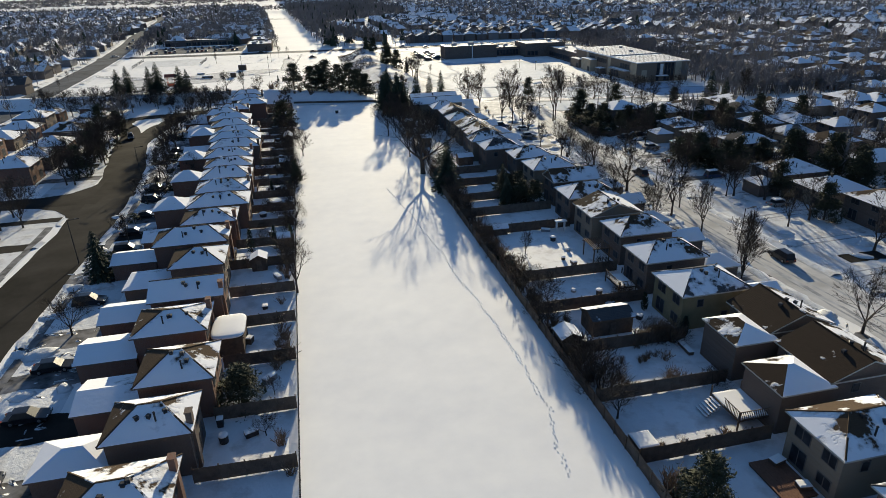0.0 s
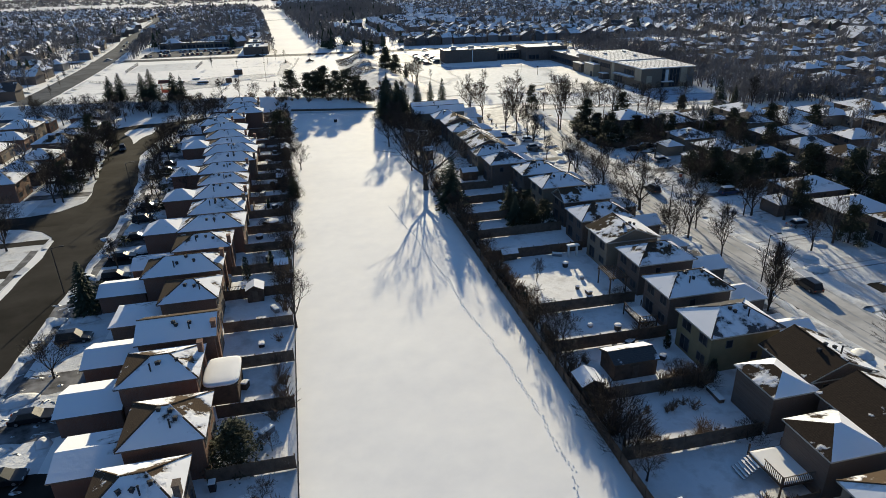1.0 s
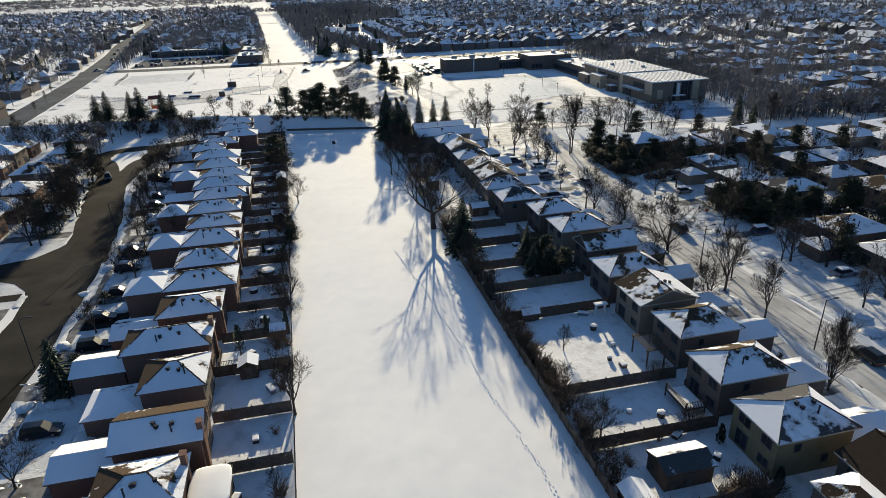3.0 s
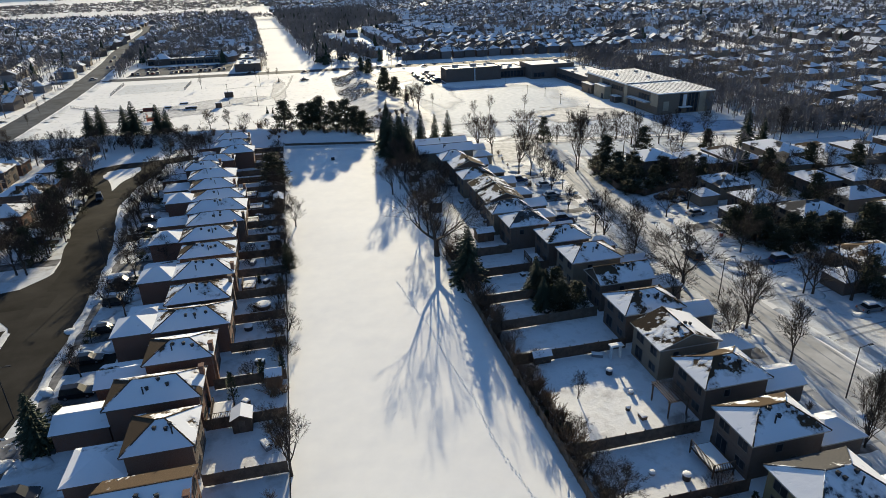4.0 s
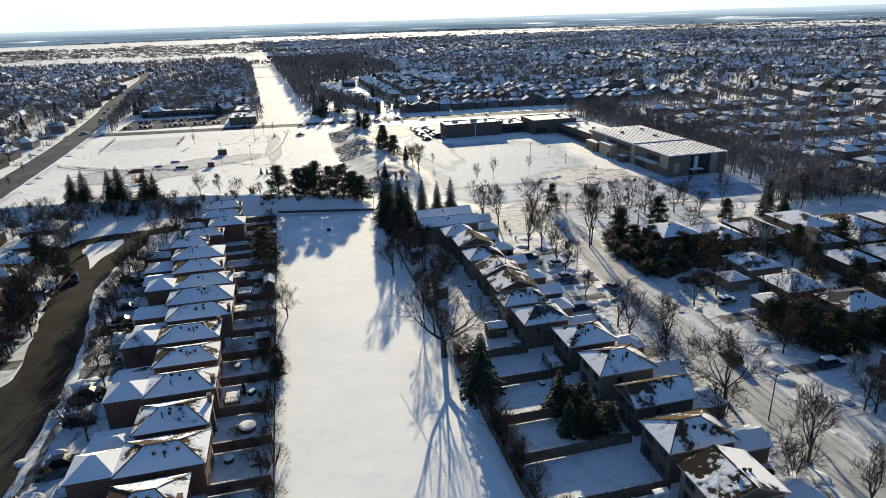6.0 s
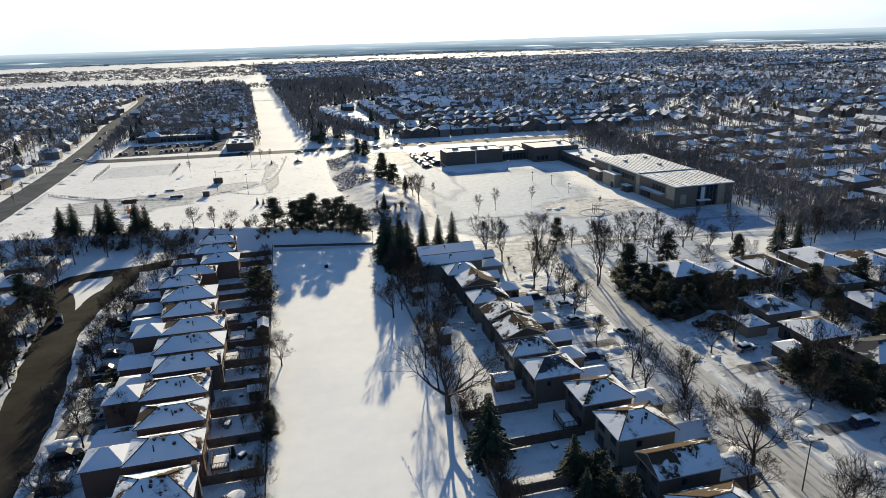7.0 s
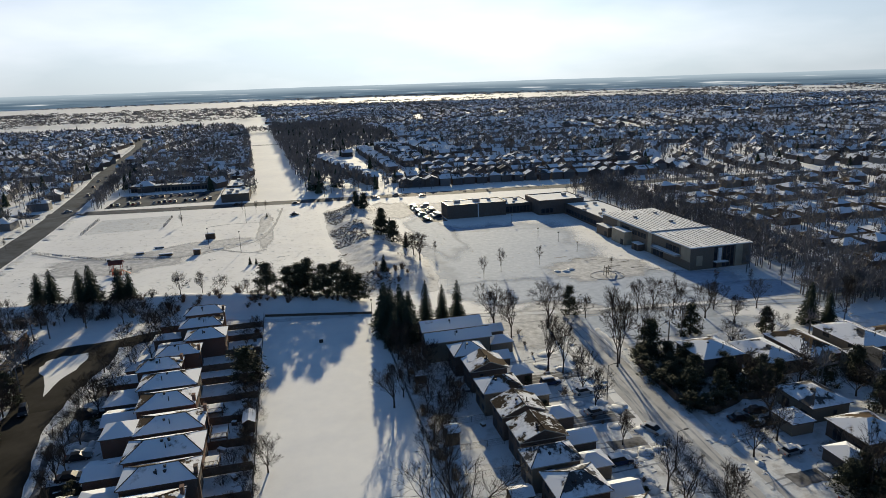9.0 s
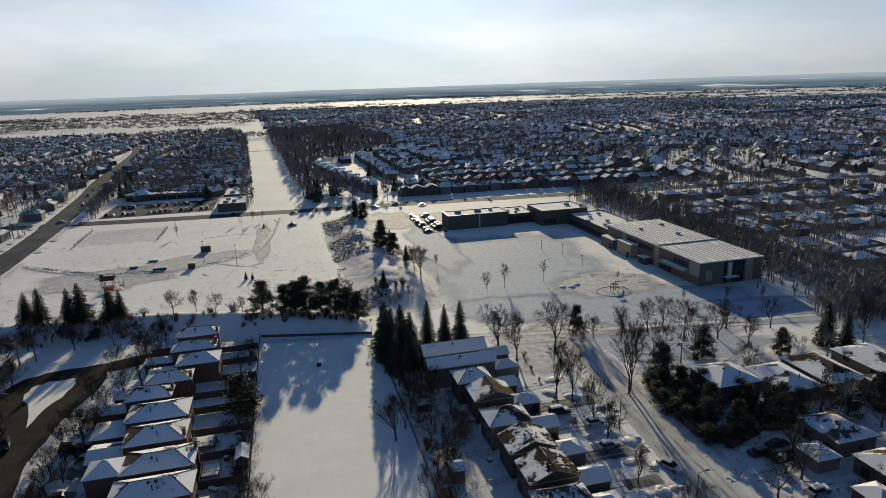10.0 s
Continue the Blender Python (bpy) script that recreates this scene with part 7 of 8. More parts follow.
for x0, x1, y0, y1, m in ((92.4, 98.6, 157.6, 161.0, M_ASPHALT), (63.5, 70.5, 158.8, 161.6, M_DRIVE), (87.0, 93.5, 140.8, 144.0, M_DRIVE), (86.0, 92.0, 121.2, 124.0, M_DRIVE), (63.5, 70.5, 134.0, 136.4, M_DRIVE), (62.5, 70.0, 95.0, 97.5, M_DRIVE), (86.5, 94, 76.0, 79.0, M_ASPHALT), (86.5, 93, 61.5, 65, M_ASPHALT)):
    patch("asphalt_patch", x0, x1, y0, y1, m, 0.042, "patch of bare dark asphalt on a driveway", "driveway")
ribbon("pavement_east", [(68.6, 20), (68.4, 70), (68.2, 110), (68.6, 140), (70.3, 165), (73, 185), (75, 205), (76, 222)], 1.5, M_PACKED, 0.016, "cleared pavement with packed snow", "pavement", ragged=0.15)
ribbon("pavement_far", [(85.5, 20), (84.6, 70), (83.5, 110), (83.6, 140), (85.3, 165), (88, 185), (90, 205)], 1.5, M_PACKED, 0.016, "cleared pavement with packed snow", "pavement", ragged=0.15)


track_rng = random.Random(31)


def tyre_tracks(x0, x1, y, bend):
    """Two wheel lines pressed into the snow of a drive."""
    for off in (-0.75, 0.75):
        ribbon("wheel_track", [(x0, y + off), ((x0 + x1) / 2, y + off + 0.3 * bend), (x1, y + off + bend)], 0.34, M_TRACK, 0.026, "dark wheel track pressed into drive snow", "track", ragged=0.08)


for n, (x0, x1, y0, y1, style, tone) in enumerate(RIGHT[3:19]):
    tyre_tracks(x1 + 6.0, 72.5 + (3 if y0 > 150 else 0), y0 + 2.6, track_rng.uniform(-2, 2))
for x0, x1, y0, y1 in EAST[7:17]:
    tyre_tracks(x0 - 1.2, 80.2, y0 + 0.8, track_rng.uniform(-2, 2))
for off in (-3.2, -0.4, 3.3):
    ribbon("wheel_track", [(p.x + off + 0.5 * math.sin(p.y * 0.06 + off), p.y) for p in line_right[::2]], 0.4, M_TRACK, 0.041, "dark wheel track worn into packed snow", "track", ragged=0.15)

pile_rng = random.Random(23)


def snow_pile(x, y, r, h):
    """A lumpy heap of shovelled snow."""
    g = Geo()
    n = 9
    s = pile_rng.uniform(0, 50)
    rings = []
    for k, z in ((1.15, -0.02), (0.85, 0.3), (0.5, 0.62), (0.16, 0.7)):
        rings.append([(r * k * (1 + 0.45 * noise.noise(Vector((math.cos(6.283 * i / n) * 1.3 + s, math.sin(6.283 * i / n) * 1.3, k * 2)))) * math.cos(6.283 * i / n), 0.75 * r * k * (1 + 0.4 * noise.noise(Vector((s, math.cos(6.283 * i / n) * 1.3, k * 2)))) * math.sin(6.283 * i / n), h * z * (1 + 0.35 * noise.noise(Vector((i * 0.9, s, k * 3))))) for i in range(n)])
    g.hull(rings)
    tagged(part("snow_mound", g, M_SNOW_WORN, at=pose(x, y, 0, 0, 0, pile_rng.uniform(0, 360)), smooth=True), "lumpy mound of shovelled snow beside a driveway", "snow mound", "shovelled snow mounds")


for n, (x0, x1, y0, y1, style) in enumerate(LEFT[2:20]):
    for x in (-34.5, -31.5, x0 - 7.5):
        snow_pile(x + pile_rng.uniform(-1, 1), y0 + pile_rng.choice((-0.6, 6.2)) + pile_rng.uniform(-0.8, 0.8), pile_rng.uniform(0.9, 2.0), pile_rng.uniform(0.4, 0.9))
for n, (x0, x1, y0, y1, style, tone) in enumerate(RIGHT[4:19]):
    for x in (63.5, 67.0, 70.5):
        snow_pile(x + pile_rng.uniform(-1, 0.4) + (2 if y0 > 150 else 0), y0 + pile_rng.choice((-0.8, 5.6)) + pile_rng.uniform(-0.8, 0.8), pile_rng.uniform(0.9, 1.9), pile_rng.uniform(0.4, 0.85))
for i in range(34):
    snow_pile(pile_rng.choice((83.0, 86.5, 90.0, 94.0)) + pile_rng.uniform(-1.2, 1.5) + max(0, i * 3.9 - 55) * 0.085, 66 + i * 3.9, pile_rng.uniform(0.9, 2.1), pile_rng.uniform(0.35, 0.8))


# ---- school ----
def block(parent, name, x0, x1, y0, y1, h, mat, label="", parapet=0.5):
    g = Geo()
    g.box(x0, x1, y0, y1, 0, h)
    b = part(name, g, mat, parent, label)
    g = Geo()
    for q in ((x0 - 0.12, x1 + 0.12, y0 - 0.12, y0 + 0.25), (x0 - 0.12, x1 + 0.12, y1 - 0.25, y1 + 0.12), (x0 - 0.12, x0 + 0.25, y0 + 0.25, y1 - 0.25), (x1 - 0.25, x1 + 0.12, y0 + 0.25, y1 - 0.25)):
        g.box(*q, h, h + parapet)
    part("parapet", g, M_TRIM, b)
    g = Geo()
    rounded_cap(g, x0 + 0.25, x1 - 0.25, y0 + 0.25, y1 - 0.25, h, 0.2, 0.3)
    part("roof", g, M_SNOW_ROOF, b, "flat roof under snow")
    return b


def strip_windows(b, x0, x1, y, z0, z1, n, side="s", mat=None):
    """Panes in a row on a wall; each one a pane with a frame of wall between."""
    for i in range(n):
        g = Geo()
        u0, u1 = x0 + (x1 - x0) * (i + 0.08) / n, x0 + (x1 - x0) * (i + 0.92) / n
        if side == "s":
            g.box(u0, u1, y - 0.06, y, z0, z1)
        else:
            g.box(y - 0.06, y, u0, u1, z0, z1)
        part("pane", g, mat or M_GLASS, b)


school = thing("school", "flat-roofed brown brick school with snow on its roofs", "school", pose(0, 0, 0))
A = block(school, "wing", 85, 115.4, 360, 372.5, 6.5, M_DARK_BRICK, "tall dark brick hall")
B = block(school, "wing", 115.6, 129.8, 362, 379, 4.6, M_DARK_BRICK, "low brick link")
C = block(school, "wing", 130, 154, 352, 371, 6.9, M_DARK_BRICK, "brick classroom wing")
D = block(school, "wing", 143.6, 162, 310.2, 351.8, 5.0, M_DARK_BRICK, "low brick wing")
strip_windows(B, 116, 129, 362, 0.6, 3.6, 7)
strip_windows(C, 131, 137.5, 352, 1.0, 3.2, 3)
strip_windows(D, 312, 350, 143.6, 1.0, 3.0, 12, "w")
g = Geo()
g.box(100.6, 101.1, 359.9, 360.0, 0, 6.5)
part("downpipe", g, M_WHITE, A)
for x, y, w, d, h in ((90, 365, 3, 2, 1.4), (100, 365, 3.2, 2.2, 1.5), (108, 367, 1.5, 1.5, 1), (117, 368, 2, 1.6, 1.2), (124, 372, 1.8, 1.6, 1.0), (121, 365, 1.2, 1.2, 0.9), (147, 362, 2, 2, 1.2), (152, 356, 1.4, 1.4, 1.1)):
    g = Geo()
    z = 6.7 if x < 113 else 4.8 if x < 130 else 7.1
    g.box(x, x + w, y, y + d, z, z + h)
    rounded_cap(g, x, x + w, y, y + d, z + h, 0.15, 0.1, 1)
    part("roof_unit", g, [M_METAL, M_SNOW_ROOF], A if x < 113 else B if x < 130 else C)
for x, y in ((146, 320), (151, 327), (148, 338), (155, 343), (143, 330)):
    g = Geo()
    g.box(x, x + 1.5, y, y + 1.3, 5.4, 6.3)
    part("roof_unit", g, M_METAL, D)

G = Geo()
G.box(142.2, 166.5, 248.2, 310, 0, 8.2)
gym = part("gymnasium", G, M_TAN_BRICK, school, "long tan and brown brick hall")
g = Geo()
g.face([(141.9, 247.9, 8.25), (166.8, 247.9, 8.25), (166.8, 310.3, 8.6), (141.9, 310.3, 8.6)])
g.face([(141.9, 247.9, 7.9), (166.8, 247.9, 7.9), (166.8, 247.9, 8.25), (141.9, 247.9, 8.25)])
g.face([(141.9, 310.3, 7.9), (141.9, 247.9, 7.9), (141.9, 247.9, 8.25), (141.9, 310.3, 8.6)])
g.face([(166.8, 247.9, 7.9), (166.8, 310.3, 7.9), (166.8, 310.3, 8.6), (166.8, 247.9, 8.25)])
groof = part("roof", g, M_SNOW_ROOF, gym, "ribbed metal roof with snow between the seams")
seam_rng = random.Random(41)
for i in range(15):        # ribs along the hall, blown clear of snow, in two lengths with a step between
    for y0, y1 in ((248.3, 271.6), (272.9, 309.6)):
        x = 143.0 + i * 1.62
        a, b = y0 + seam_rng.choice((0, 0, 0, 1.5, 4)), y1 - seam_rng.choice((0, 0, 0.5, 2, 6))
        g = Geo()
        z0, z1 = 8.25 + (a - 247.9) * 0.0056, 8.25 + (b - 247.9) * 0.0056
        w = seam_rng.uniform(0.15, 0.34)
        g.hull([[(x, y, z), (x + w, y, z), (x + w, y, z + 0.06), (x, y, z + 0.06)] for y, z in ((a, z0), (b, z1))])
        part("seam", g, M_BLACK, groof)
g = Geo()
g.box(141.8, 166.9, 271.9, 272.5, 8.3, 8.72)
part("ridge_flashing", g, M_METAL, groof)
for x, y in ((158, 284), (149, 296), (161, 300)):
    g = Geo()
    g.box(x, x + 1.3, y, y + 1.3, 8.4, 9.2)
    rounded_cap(g, x, x + 1.3, y, y + 1.3, 9.2, 0.12, 0.08, 1)
    part("roof_unit", g, [M_METAL, M_SNOW_ROOF], groof)
# west front: windows in two bands, pale piers, canopies and porches
for y0, y1, z0, z1, k in ((254.5, 263, 4.7, 6.6, 4), (264, 271, 0.4, 3.2, 3), (276, 286, 4.7, 6.6, 5), (288, 294, 4.7, 6.6, 3), (299, 308, 1.0, 3.4, 4)):
    strip_windows(gym, y0, y1, 142.2, z0, z1, k, "w")
for y0, y1, z0, z1 in ((248.3, 253.6, 3.0, 7.8), (272.0, 274.6, 0.1, 7.8), (295.4, 297.6, 0.1, 7.8)):
    g = Geo()
    g.box(142.08, 142.2, y0, y1, z0, z1)
    part("wall_panel", g, M_BUFF_PANEL, gym, "buff wall panel")
g = Geo()
g.hull([[(142.15, 253.0, 3.9), (142.15, 253.0, 4.25), (139.6, 253.4, 4.25), (139.6, 253.4, 3.9)], [(142.15, 271.0, 3.9), (142.15, 271.0, 4.25), (138.9, 268.0, 4.25), (138.9, 268.0, 3.9)]])
canopy = part("canopy", g, M_CONCRETE, gym, "pale bowed canopy along the wall")
g = Geo()
rounded_cap(g, 139.8, 142.1, 254.0, 268.0, 4.26, 0.16, 0.15)
part("snow_cover", g, M_SNOW_ROOF, canopy)
for y0, y1, h, w, m in ((286, 296, 5.4, 3.4, M_BUFF_PANEL), (276.5, 281, 2.6, 3.0, M_DARK_BRICK), (300, 309.8, 4.0, 3.0, M_TAN_BRICK)):
    g = Geo()
    g.box(142.2 - w, 142.15, y0, y1, 0, h)
    porch = part("porch", g, m, gym)
    g = Geo()
    rounded_cap(g, 142.0 - w, 142.15, y0 - 0.2, y1 + 0.2, h, 0.22, 0.2)
    part("snow_cover", g, M_SNOW_ROOF, porch)
    g = Geo()
    g.box(142.14 - w, 142.2 - w, y0 + 0.8, y0 + 2.8, 0.1, 2.3)
    part("door", g, M_GLASS, porch)
# south front: pale panels, a tall dark recess with a canopy
for x0, x1, z0, z1 in ((144.6, 147.0, 1.4, 5.0), (160.2, 163.0, 0.1, 7.8)):
    g = Geo()
    g.box(x0, x1, 248.08, 248.2, z0, z1)
    part("wall_panel", g, M_BUFF_PANEL, gym, "buff wall panel")
for x0, x1 in ((151.4, 152.9), (155.0, 159.6)):
    strip_windows(gym, x0, x1, 248.2, 0.3, 7.6, 1 if x1 < 153 else 3)
g = Geo()
g.box(153.0, 154.2, 247.7, 248.2, 2.6, 7.2)
part("pier", g, M_WHITE, gym, "pale upright fin")
g = Geo()
g.box(151.2, 156.2, 246.2, 248.2, 2.3, 2.6)
rounded_cap(g, 151.2, 156.2, 246.2, 248.1, 2.6, 0.16, 0.1, 1)
part("canopy", g, [M_CONCRETE, M_SNOW_ROOF], gym)


# ---- park ----
def mound():
    g = Geo()
    nx, ny = 40, 120
    for i in range(nx + 1):
        for j in range(ny + 1):
            u, v = i / nx, j / ny
            x, y = 25 + 34 * u, 254 + 161 * v
            g.v.append((x, y, mound_height(u, v, x, y)))
    for i in range(nx):
        for j in range(ny):
            q = i * (ny + 1) + j
            g.f.append((q, q + ny + 1, q + ny + 2, q + 1))
            g.m.append(0)
            g.bare.append(0)
    tagged(part("mound", g, M_SNOW_GRASS, smooth=True), "long snowy mound with dry grass beside the park", "hill", kind="structure")
    b = Geo()
    r = random.Random(8)
    for i in range(6000):
        u, v = r.uniform(0.06, 0.92), r.uniform(0.05, 0.95)
        x, y = 25 + 34 * u, 254 + 161 * v
        west = u < 0.5
        if west and (noise.noise(Vector((x * 0.07, y * 0.045, 5))) < -0.08 or 0.36 < v < 0.42 or 0.64 < v < 0.68):
            continue
        if not west and (noise.noise(Vector((x * 0.12, y * 0.06, 9))) < 0.05 or 0.5 < u < 0.58):
            continue
        z = mound_height(u, v, x, y)
        for k in range(5 if west else 3):
            a = r.uniform(0, 6.283)
            L = r.uniform(0.5, 1.15) * (1.0 if west else 0.5)
            e = Vector((x + math.cos(a) * L * 0.9, y + math.sin(a) * L * 0.9, z + L * r.uniform(0.2, 0.6)))
            w = Vector((-math.sin(a), math.cos(a), 0.3)) * r.uniform(0.08, 0.16) * (1.0 if west else 0.5)
            b.face([Vector((x, y, z - 0.05)) - w, Vector((x, y, z - 0.05)) + w, e])
    tagged(part("brush", b, M_BRUSH), "dry brown brush poking through snow on the mound", "brush", kind="stuff")


mound()


def pole(x, y, h, label, name="light_pole", arm=False):
    p = thing(name, label, "pole", pose(x, y, 0), "park poles")
    g = Geo()
    g.tube((0, 0, -0.1), (0, 0, h), 0.1, 0.06, 7, cap=True)
    part("mast", g, M_BLACK, p)
    g = Geo()
    if arm:
        g.tube((0, 0, h - 0.15), (1.4, 0, h + 0.1), 0.05, 0.04, 5)
        g.box(1.2, 1.9, -0.12, 0.12, h + 0.02, h + 0.16)
    else:
        g.box(-0.3, 0.3, -0.14, 0.14, h - 0.25, h + 0.1)
    part("lamp_head", g, M_BLACK, p)


for x, y, h in ((-43, 396.9, 9), (-11.8, 390.6, 9), (-24.6, 342.1, 9), (-11, 330.8, 9)):
    pole(x, y, h, "tall thin light pole in the snowy park")
for x, y, h in ((30.8, 241.2, 5), (64.3, 231.9, 6.5), (112.3, 311.1, 4), (117.3, 301.5, 4), (117.4, 284.1, 4), (111.4, 340.8, 4)):
    pole(x, y, h, "slim lamp post beside the path")
for x, y in ((70.2, 150), (72.6, 112), (71.8, 84), (71.5, 176), (-36.2, 110), (-36.2, 160)):
    pole(x, y, 8, "street lamp on a tall pole with an arm", "street_lamp", True)

M_DARKRED = plain("dark_red_paint", (0.10, 0.03, 0.022), (0.2, 0.06, 0.04), 2.0, 0.6)
pg = thing("playground_tower", "red and brown playground tower with a pitched roof", "playground", pose(-54, 314, 0))
for x in (-1.6, 1.6):
    for y in (-1.4, 1.4):
        g = Geo()
        g.tube((x, y, 0), (x, y, 4.6), 0.09, 0.09, 6)
        part("post", g, M_RED, pg)
g = Geo()
g.box(-1.7, 1.7, -1.5, 1.5, 1.5, 1.65)
part("platform", g, M_DARKWOOD, pg)
part("roof", roof_geo(-2.4, 2.4, -2.1, 2.1, 4.5, 1.1, "gable_x", (0.9, 0.9, 0.9, 0.9)), [M_DARKRED, M_DARKRED], pg)
g = Geo()
g.box(-1.65, 1.65, -1.5, -1.42, 0.3, 1.5)
g.box(-1.65, -1.57, -1.4, 1.4, 1.65, 2.4)
part("panel", g, M_RED, pg)
g = Geo()
g.hull([[(1.7, -0.4, 1.6), (1.7, 0.4, 1.6), (1.7, 0.4, 1.75), (1.7, -0.4, 1.75)], [(4.4, -0.4, 0.2), (4.4, 0.4, 0.2), (4.4, 0.4, 0.35), (4.4, -0.4, 0.35)]])
part("slide", g, M_RED, pg)


def hut(x, y, w, d, h, label):
    t = thing("park_hut", label, "hut", pose(x, y, 0), "park huts")
    g = Geo()
    g.box(-w / 2, w / 2, -d / 2, d / 2, 0, h)
    part("wall", g, M_DARKWOOD, t)
    g = Geo()
    rounded_cap(g, -w / 2 - 0.2, w / 2 + 0.2, -d / 2 - 0.2, d / 2 + 0.2, h, 0.25, 0.2)
    part("roof", g, M_SNOW_ROOF, t)


hut(-26, 361.8, 4.0, 2.6, 2.6, "small dark park hut with a snowy roof")
hut(-28.6, 334.8, 2.6, 2.2, 2.2, "small dark equipment hut in the snow")
hut(-62, 335, 1.2, 1.0, 1.0, "low dark box in the snowy park")
hut(-41, 337, 5.0, 1.6, 0.9, "long low bench shelter in the snow")
hut(-52, 344, 3.0, 1.6, 0.6, "low dark platform half buried in snow")
hut(-46, 352, 3.6, 1.4, 0.5, "low dark platform half buried in snow")
for x, y, h in ((-6.6, 311, 3.2), (-4.2, 310, 2.8), (-2, 402, 2.5), (12, 402.5, 2.4)):
    plant(SPRUCE[int(h * 10) % 2], x, y, h, "small young spruce in the snowy park", wide=1.1)


def low_fence(pts, label, h=1.0, step=2.5):
    """Posts with two rails along a line."""
    P = [Vector((x, y, 0)) for x, y in pts]
    f = thing("rail_fence", label, "fence", pose(0, 0, 0), "park fences")
    for a, b in zip(P, P[1:]):
        d = b - a
        n = max(1, round(d.length / step))
        for i in range(n + 1):
            p = a + d * (i / n)
            g = Geo()
            g.box(p.x - 0.05, p.x + 0.05, p.y - 0.05, p.y + 0.05, -0.05, h)
            part("post", g, M_BLACK, f)
        g = Geo()
        for z in (h * 0.45, h * 0.95):
            g.tube(a + Vector((0, 0, z)), b + Vector((0, 0, z)), 0.035, 0.035, 4)
        for i in range(int(d.length / 0.3)):
            p = a + d * (i * 0.3 / d.length)
            g.tube(p, p + Vector((0, 0, h * 0.95)), 0.012, 0.012, 3)
        part("railing", g, M_BLACK, f)


# side decks of the play tower
for dx, dy, h in ((3.4, 2.6, 2.6), (-2.6, 2.4, 3.0)):
    g = Geo()
    g.box(dx - 0.7, dx + 0.7, dy - 0.7, dy + 0.7, 0.9, 1.05)
    for u in (-0.65, 0.65):
        for v in (-0.65, 0.65):
            g.tube((dx + u, dy + v, 0), (dx + u, dy + v, h), 0.06, 0.06, 5)
    part("climbing_deck", g, M_BLACK, pg)
low_fence([(-98.2, 360.9), (-61.9, 336), (-38.5, 331)], "low dark rail fence across the snowy park")
low_fence([(-38, 829.5), (2, 826.5)], "dark rail fence across the snowy corridor", 1.6, 5.0)
low_fence([(-51.3, 394), (-51, 420)], "dark fence beside a snowy sports court", 1.6)
low_fence([(-87.5, 391), (-88.6, 428)], "dark fence beside a snowy sports court", 1.6)
ribbon("park_track", [(-38.5, 331), (-20, 338), (-4, 352), (2, 380), (6, 425)], 1.1, M_TRACK, 0.03, "trodden path through the park snow", "path", ragged=0.3)
ribbon("park_track_north", [(-24, 342), (-8, 330), (-1, 333)], 1.2, M_TRACK, 0.034, "trodden path through the park snow", "path", ragged=0.3)

ring = thing("play_ring", "low round kerb with snowy climbing frame", "playground", pose(113.5, 253, 0))
g = Geo()
g.hull([[(6 * math.cos(6.2832 * i / 28) * k, 5 * math.sin(6.2832 * i / 28) * k, z) for k, z in ((1.0, 0), (1.0, 0.12), (0.95, 0.12), (0.95, 0))] for i in range(29)])
part("kerb", g, M_CONCRETE, ring)
for i in range(4):
    g = Geo()
    u, v = (-0.9 if i % 2 else 0.9), (-0.9 if i < 2 else 0.9)
    g.tube((u, v, 0), (u * 0.9, v * 0.9, 3.4), 0.09, 0.09, 6, cap=True)
    part("post", g, M_BLACK, ring)
for z, k in ((1.4, 1.0), (2.6, 0.9)):
    g = Geo()
    g.box(-k, k, -k, k, z, z + 0.12)
    part("platform", g, M_BLACK, ring)
g = Geo()
g.hull([[(0.9, -0.4, 1.5), (0.9, 0.4, 1.5), (0.9, 0.4, 1.65), (0.9, -0.4, 1.65)], [(3.4, -0.4, 0.1), (3.4, 0.4, 0.1), (3.4, 0.4, 0.3), (3.4, -0.4, 0.3)]])
part("slide", g, M_METAL, ring)
for x, y, r, h in ((99.5, 263, 1.6, 0.6), (102.5, 262, 1.8, 0.7), (105.0, 263.5, 1.5, 0.7)):
    snow_pile(x, y, r, h)
for i, (x, y) in enumerate(((112, 275), (117, 272), (122, 268.5), (127, 266), (121, 262), (128, 258), (132, 254), (108, 279))):
    patch("bare_ground", x - 2.5, x + 2.5, y - 0.35, y + 0.35, M_DRIVE, 0.03, "streak of bare earth scraped through the snow", "ground")


ribbon("park_track_west", [(-98, 361), (-80, 346), (-62, 338), (-40, 333), (-30, 336)], 1.4, M_TRACK, 0.032, "trodden path through the park snow", "path", ragged=0.3)
ribbon("park_track_court", [(-30, 388), (-18, 391), (-4, 389)], 0.8, M_TRACK, 0.036, "narrow trail through the park snow", "path", ragged=0.2)
patch("sports_court", -87, -52, 393, 427, M_SNOW_WORN, 0.012, "snowy sports court between low fences", "court")
ribbon("road_corridor", [(-44, 836), (-20, 834), (6, 833)], 4.0, M_ROADMIX, 0.03, "narrow road across the snowy corridor", ragged=0.2)
patch("car_park", 72.4, 84.2, 357, 402, M_DRIVE, 0.034, "half-cleared car park beside the school", "car park")
patch("car_park", -95, -33, 463, 506, M_ROADMIX, 0.02, "half-cleared car park before the shops", "car park")
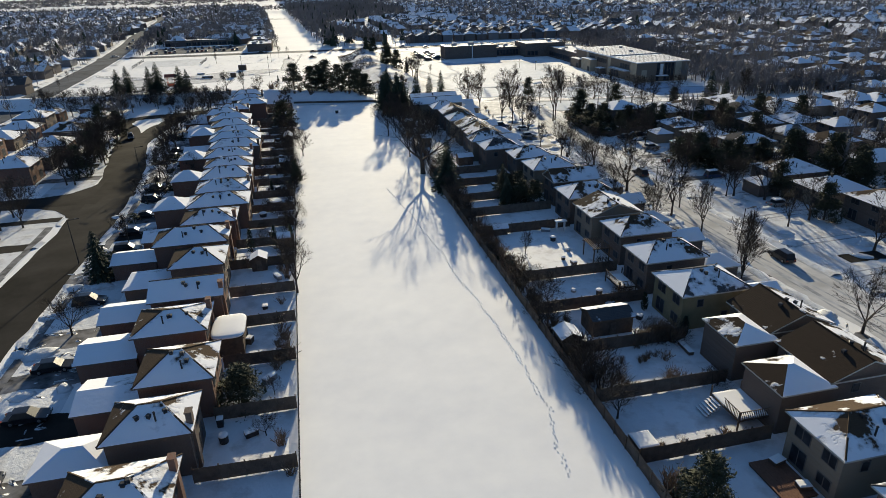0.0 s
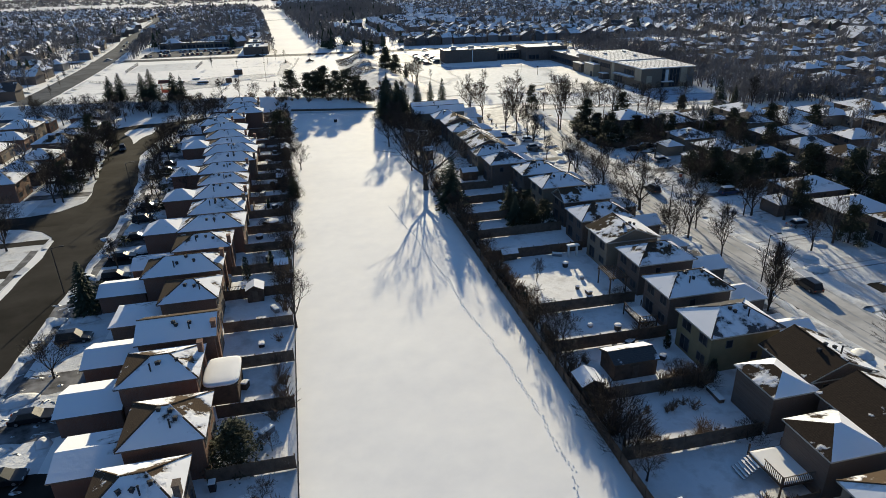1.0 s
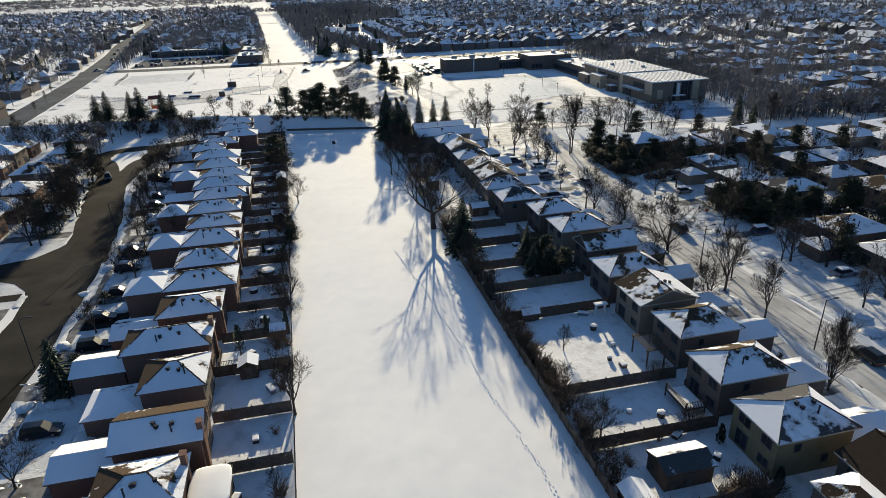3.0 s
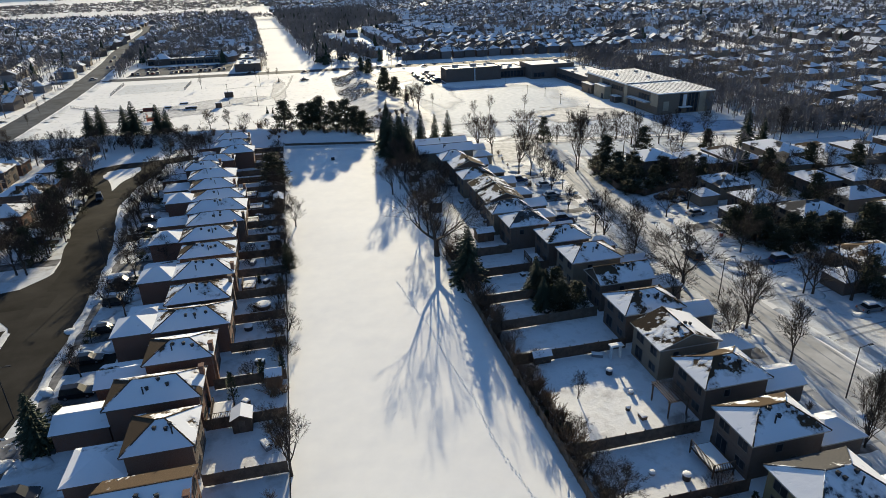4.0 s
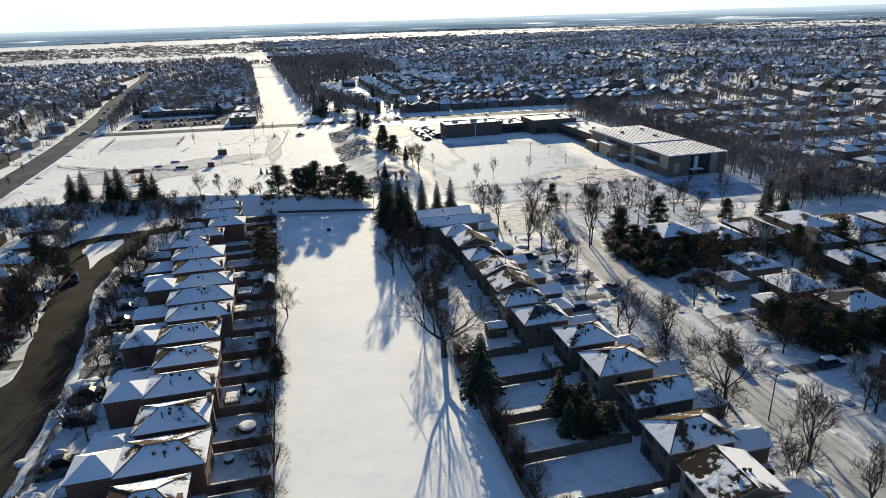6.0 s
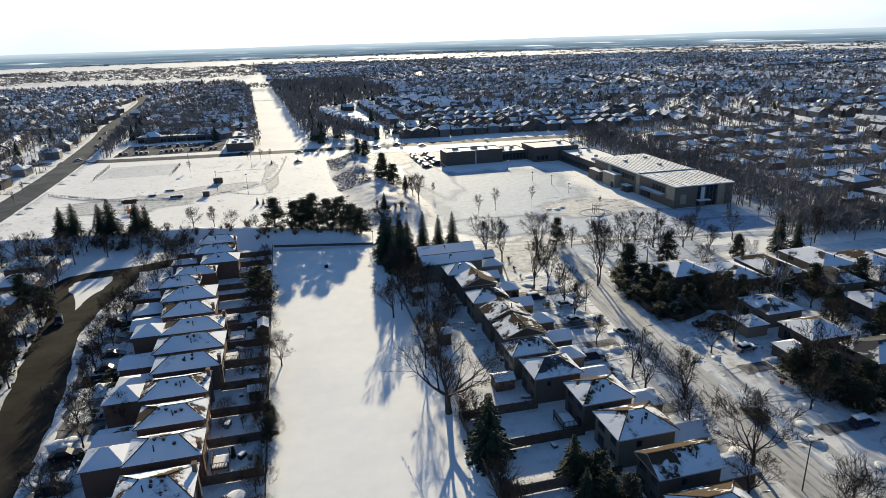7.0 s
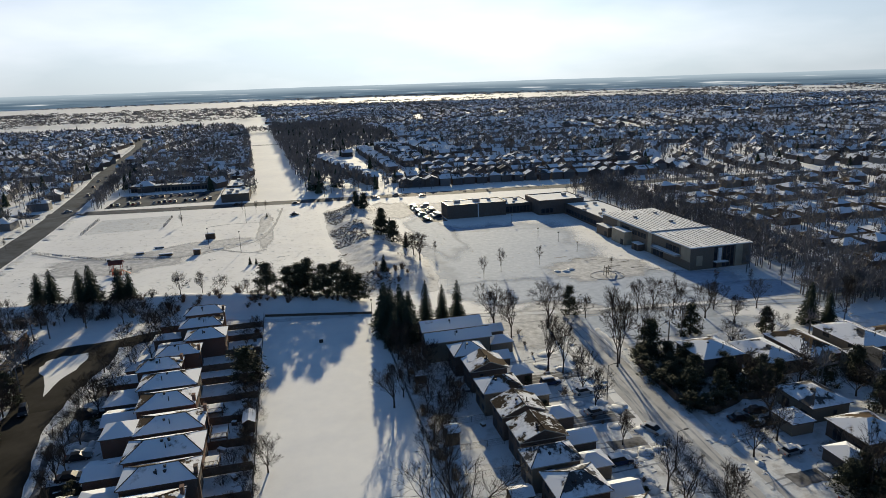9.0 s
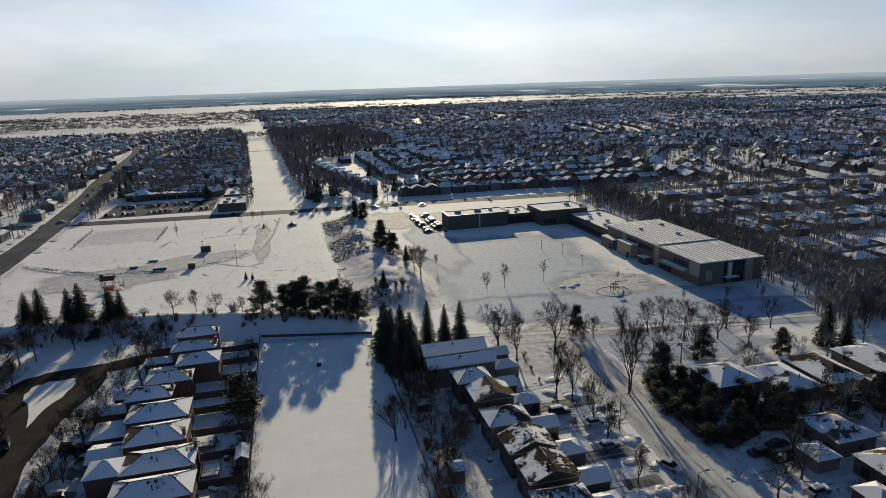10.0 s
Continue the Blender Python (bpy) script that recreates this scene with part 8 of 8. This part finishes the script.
def snow_lumps(n, x0, x1, y0, y1, seed, label):
    """Scattered clods and drift ridges, thrown up by feet and wind."""
    r = random.Random(seed)
    g = Geo()
    for i in range(n):
        x, y = r.uniform(x0, x1), r.uniform(y0, y1)
        if noise.noise(Vector((x * 0.05, y * 0.05, seed))) < -0.05:
            continue
        L, w, h, a = r.uniform(0.25, 1.3), r.uniform(0.12, 0.35), r.uniform(0.03, 0.13), r.gauss(0.1, 0.7)
        k = len(g.v)
        for j in range(8):
            t = 6.2832 * j / 8
            u, v = L * math.cos(t) * r.uniform(0.8, 1.2), w * math.sin(t) * r.uniform(0.8, 1.2)
            g.v.append((x + u * math.cos(a) - v * math.sin(a), y + u * math.sin(a) + v * math.cos(a), 0.0))
        g.v += [(x - 0.35 * L * math.cos(a), y - 0.35 * L * math.sin(a), h), (x + 0.35 * L * math.cos(a), y + 0.35 * L * math.sin(a), h * r.uniform(0.6, 1.0))]
        for j in range(8):
            g.f.append((k + j, k + (j + 1) % 8, k + (9 if j in (0, 7) or j == 1 else 8) if j not in (2, 3, 4, 5, 6) else k + 8))
            g.m.append(0)
            g.bare.append(0)
        g.f += [(k + 2, k + 9, k + 8), (k + 7, k + 8, k + 9)]
        g.m += [0, 0]
        g.bare += [0, 0]
    tagged(part("snow_lumps", g, M_SNOW_WORN, smooth=True), label, "snow", kind="stuff")


snow_lumps(900, -95, 22, 287, 428, 3, "wind-carved ridges and clods in the park snow")
snow_lumps(220, 62, 140, 234, 340, 5, "wind-carved ridges and clods of the school field")
snow_lumps(420, 62, 71, 60, 215, 6, "clods of trodden front yard snow")
snow_lumps(520, 81, 98, 60, 200, 7, "clods of trodden front yard snow")
snow_lumps(300, -36, -27, 50, 205, 8, "clods of trodden front yard snow")
snowbank([Vector(p + (0,)) for p in ((-97, 362), (-80, 347), (-62, 339), (-40, 334), (-20, 339), (-4, 353), (2, 380), (6, 424))], 1.5, 0.3, 0.8, "low ridge of shovelled snow beside the park path")
# ---- beyond the cross road ----
shop = thing("shop_building", "low commercial building with snow on its flat roofs", "shop", pose(0, 0, 0))
block(shop, "hall", -29, -13, 456, 484, 4.4, M_DARK_BRICK, "brick shop hall")
S2 = block(shop, "hall", -27.5, -15, 484.2, 514, 5.2, M_TAN_BRICK, "rear hall")
strip_windows(S2, -26, -16, 484.2, 4.5, 5.0, 4)
for x, y, w, d in ((-26, 460, 3, 2), (-21, 462, 2, 2), (-25, 470, 2.5, 2), (-18, 475, 2, 1.6), (-24, 490, 3, 2.4), (-19, 500, 2, 2), (-23, 507, 2.4, 2)):
    g = Geo()
    z = 4.6 if y < 484 else 5.4
    g.box(x, x + w, y, y + d, z, z + 1.3)
    rounded_cap(g, x, x + w, y, y + d, z + 1.3, 0.14, 0.1, 1)
    part("roof_unit", g, [M_METAL, M_SNOW_ROOF], S2)
arcade_rng = random.Random(6)
for i in range(9):          # a row of small shops behind the car park
    x = -92 + i * 6.4
    d, h = arcade_rng.uniform(10, 13), arcade_rng.uniform(3.4, 4.0)
    u = thing("shop_unit", "small low brick shop unit under snow", "shop", pose(x, 520 - i * 0.5, 0), "row of shop units")
    block(u, "hall", 0, 6.1, 0, d, h, M_TAN_BRICK if i % 3 else M_DARK_BRICK, "", 0.3)
    strip_windows(u, 0.4, 5.7, 0, 0.4, 2.5, 3)
for i in range(16):
    house(60.5 - i * 1.7, 70.0 - i * 1.7, 485 + i * 9.6, 494.4 + i * 9.6, "terraced house with a pale snowy roof", "terraced houses beyond the cross road", eave=5.4, rise=2.4, style="gable_y" if i % 2 else "gable_x", wall=M_DARK_BRICK, roof=M_GREY_ROOF, bare=(0.16, 0.2, 0.25, 0.2), windows=1, back="w", fittings=0)
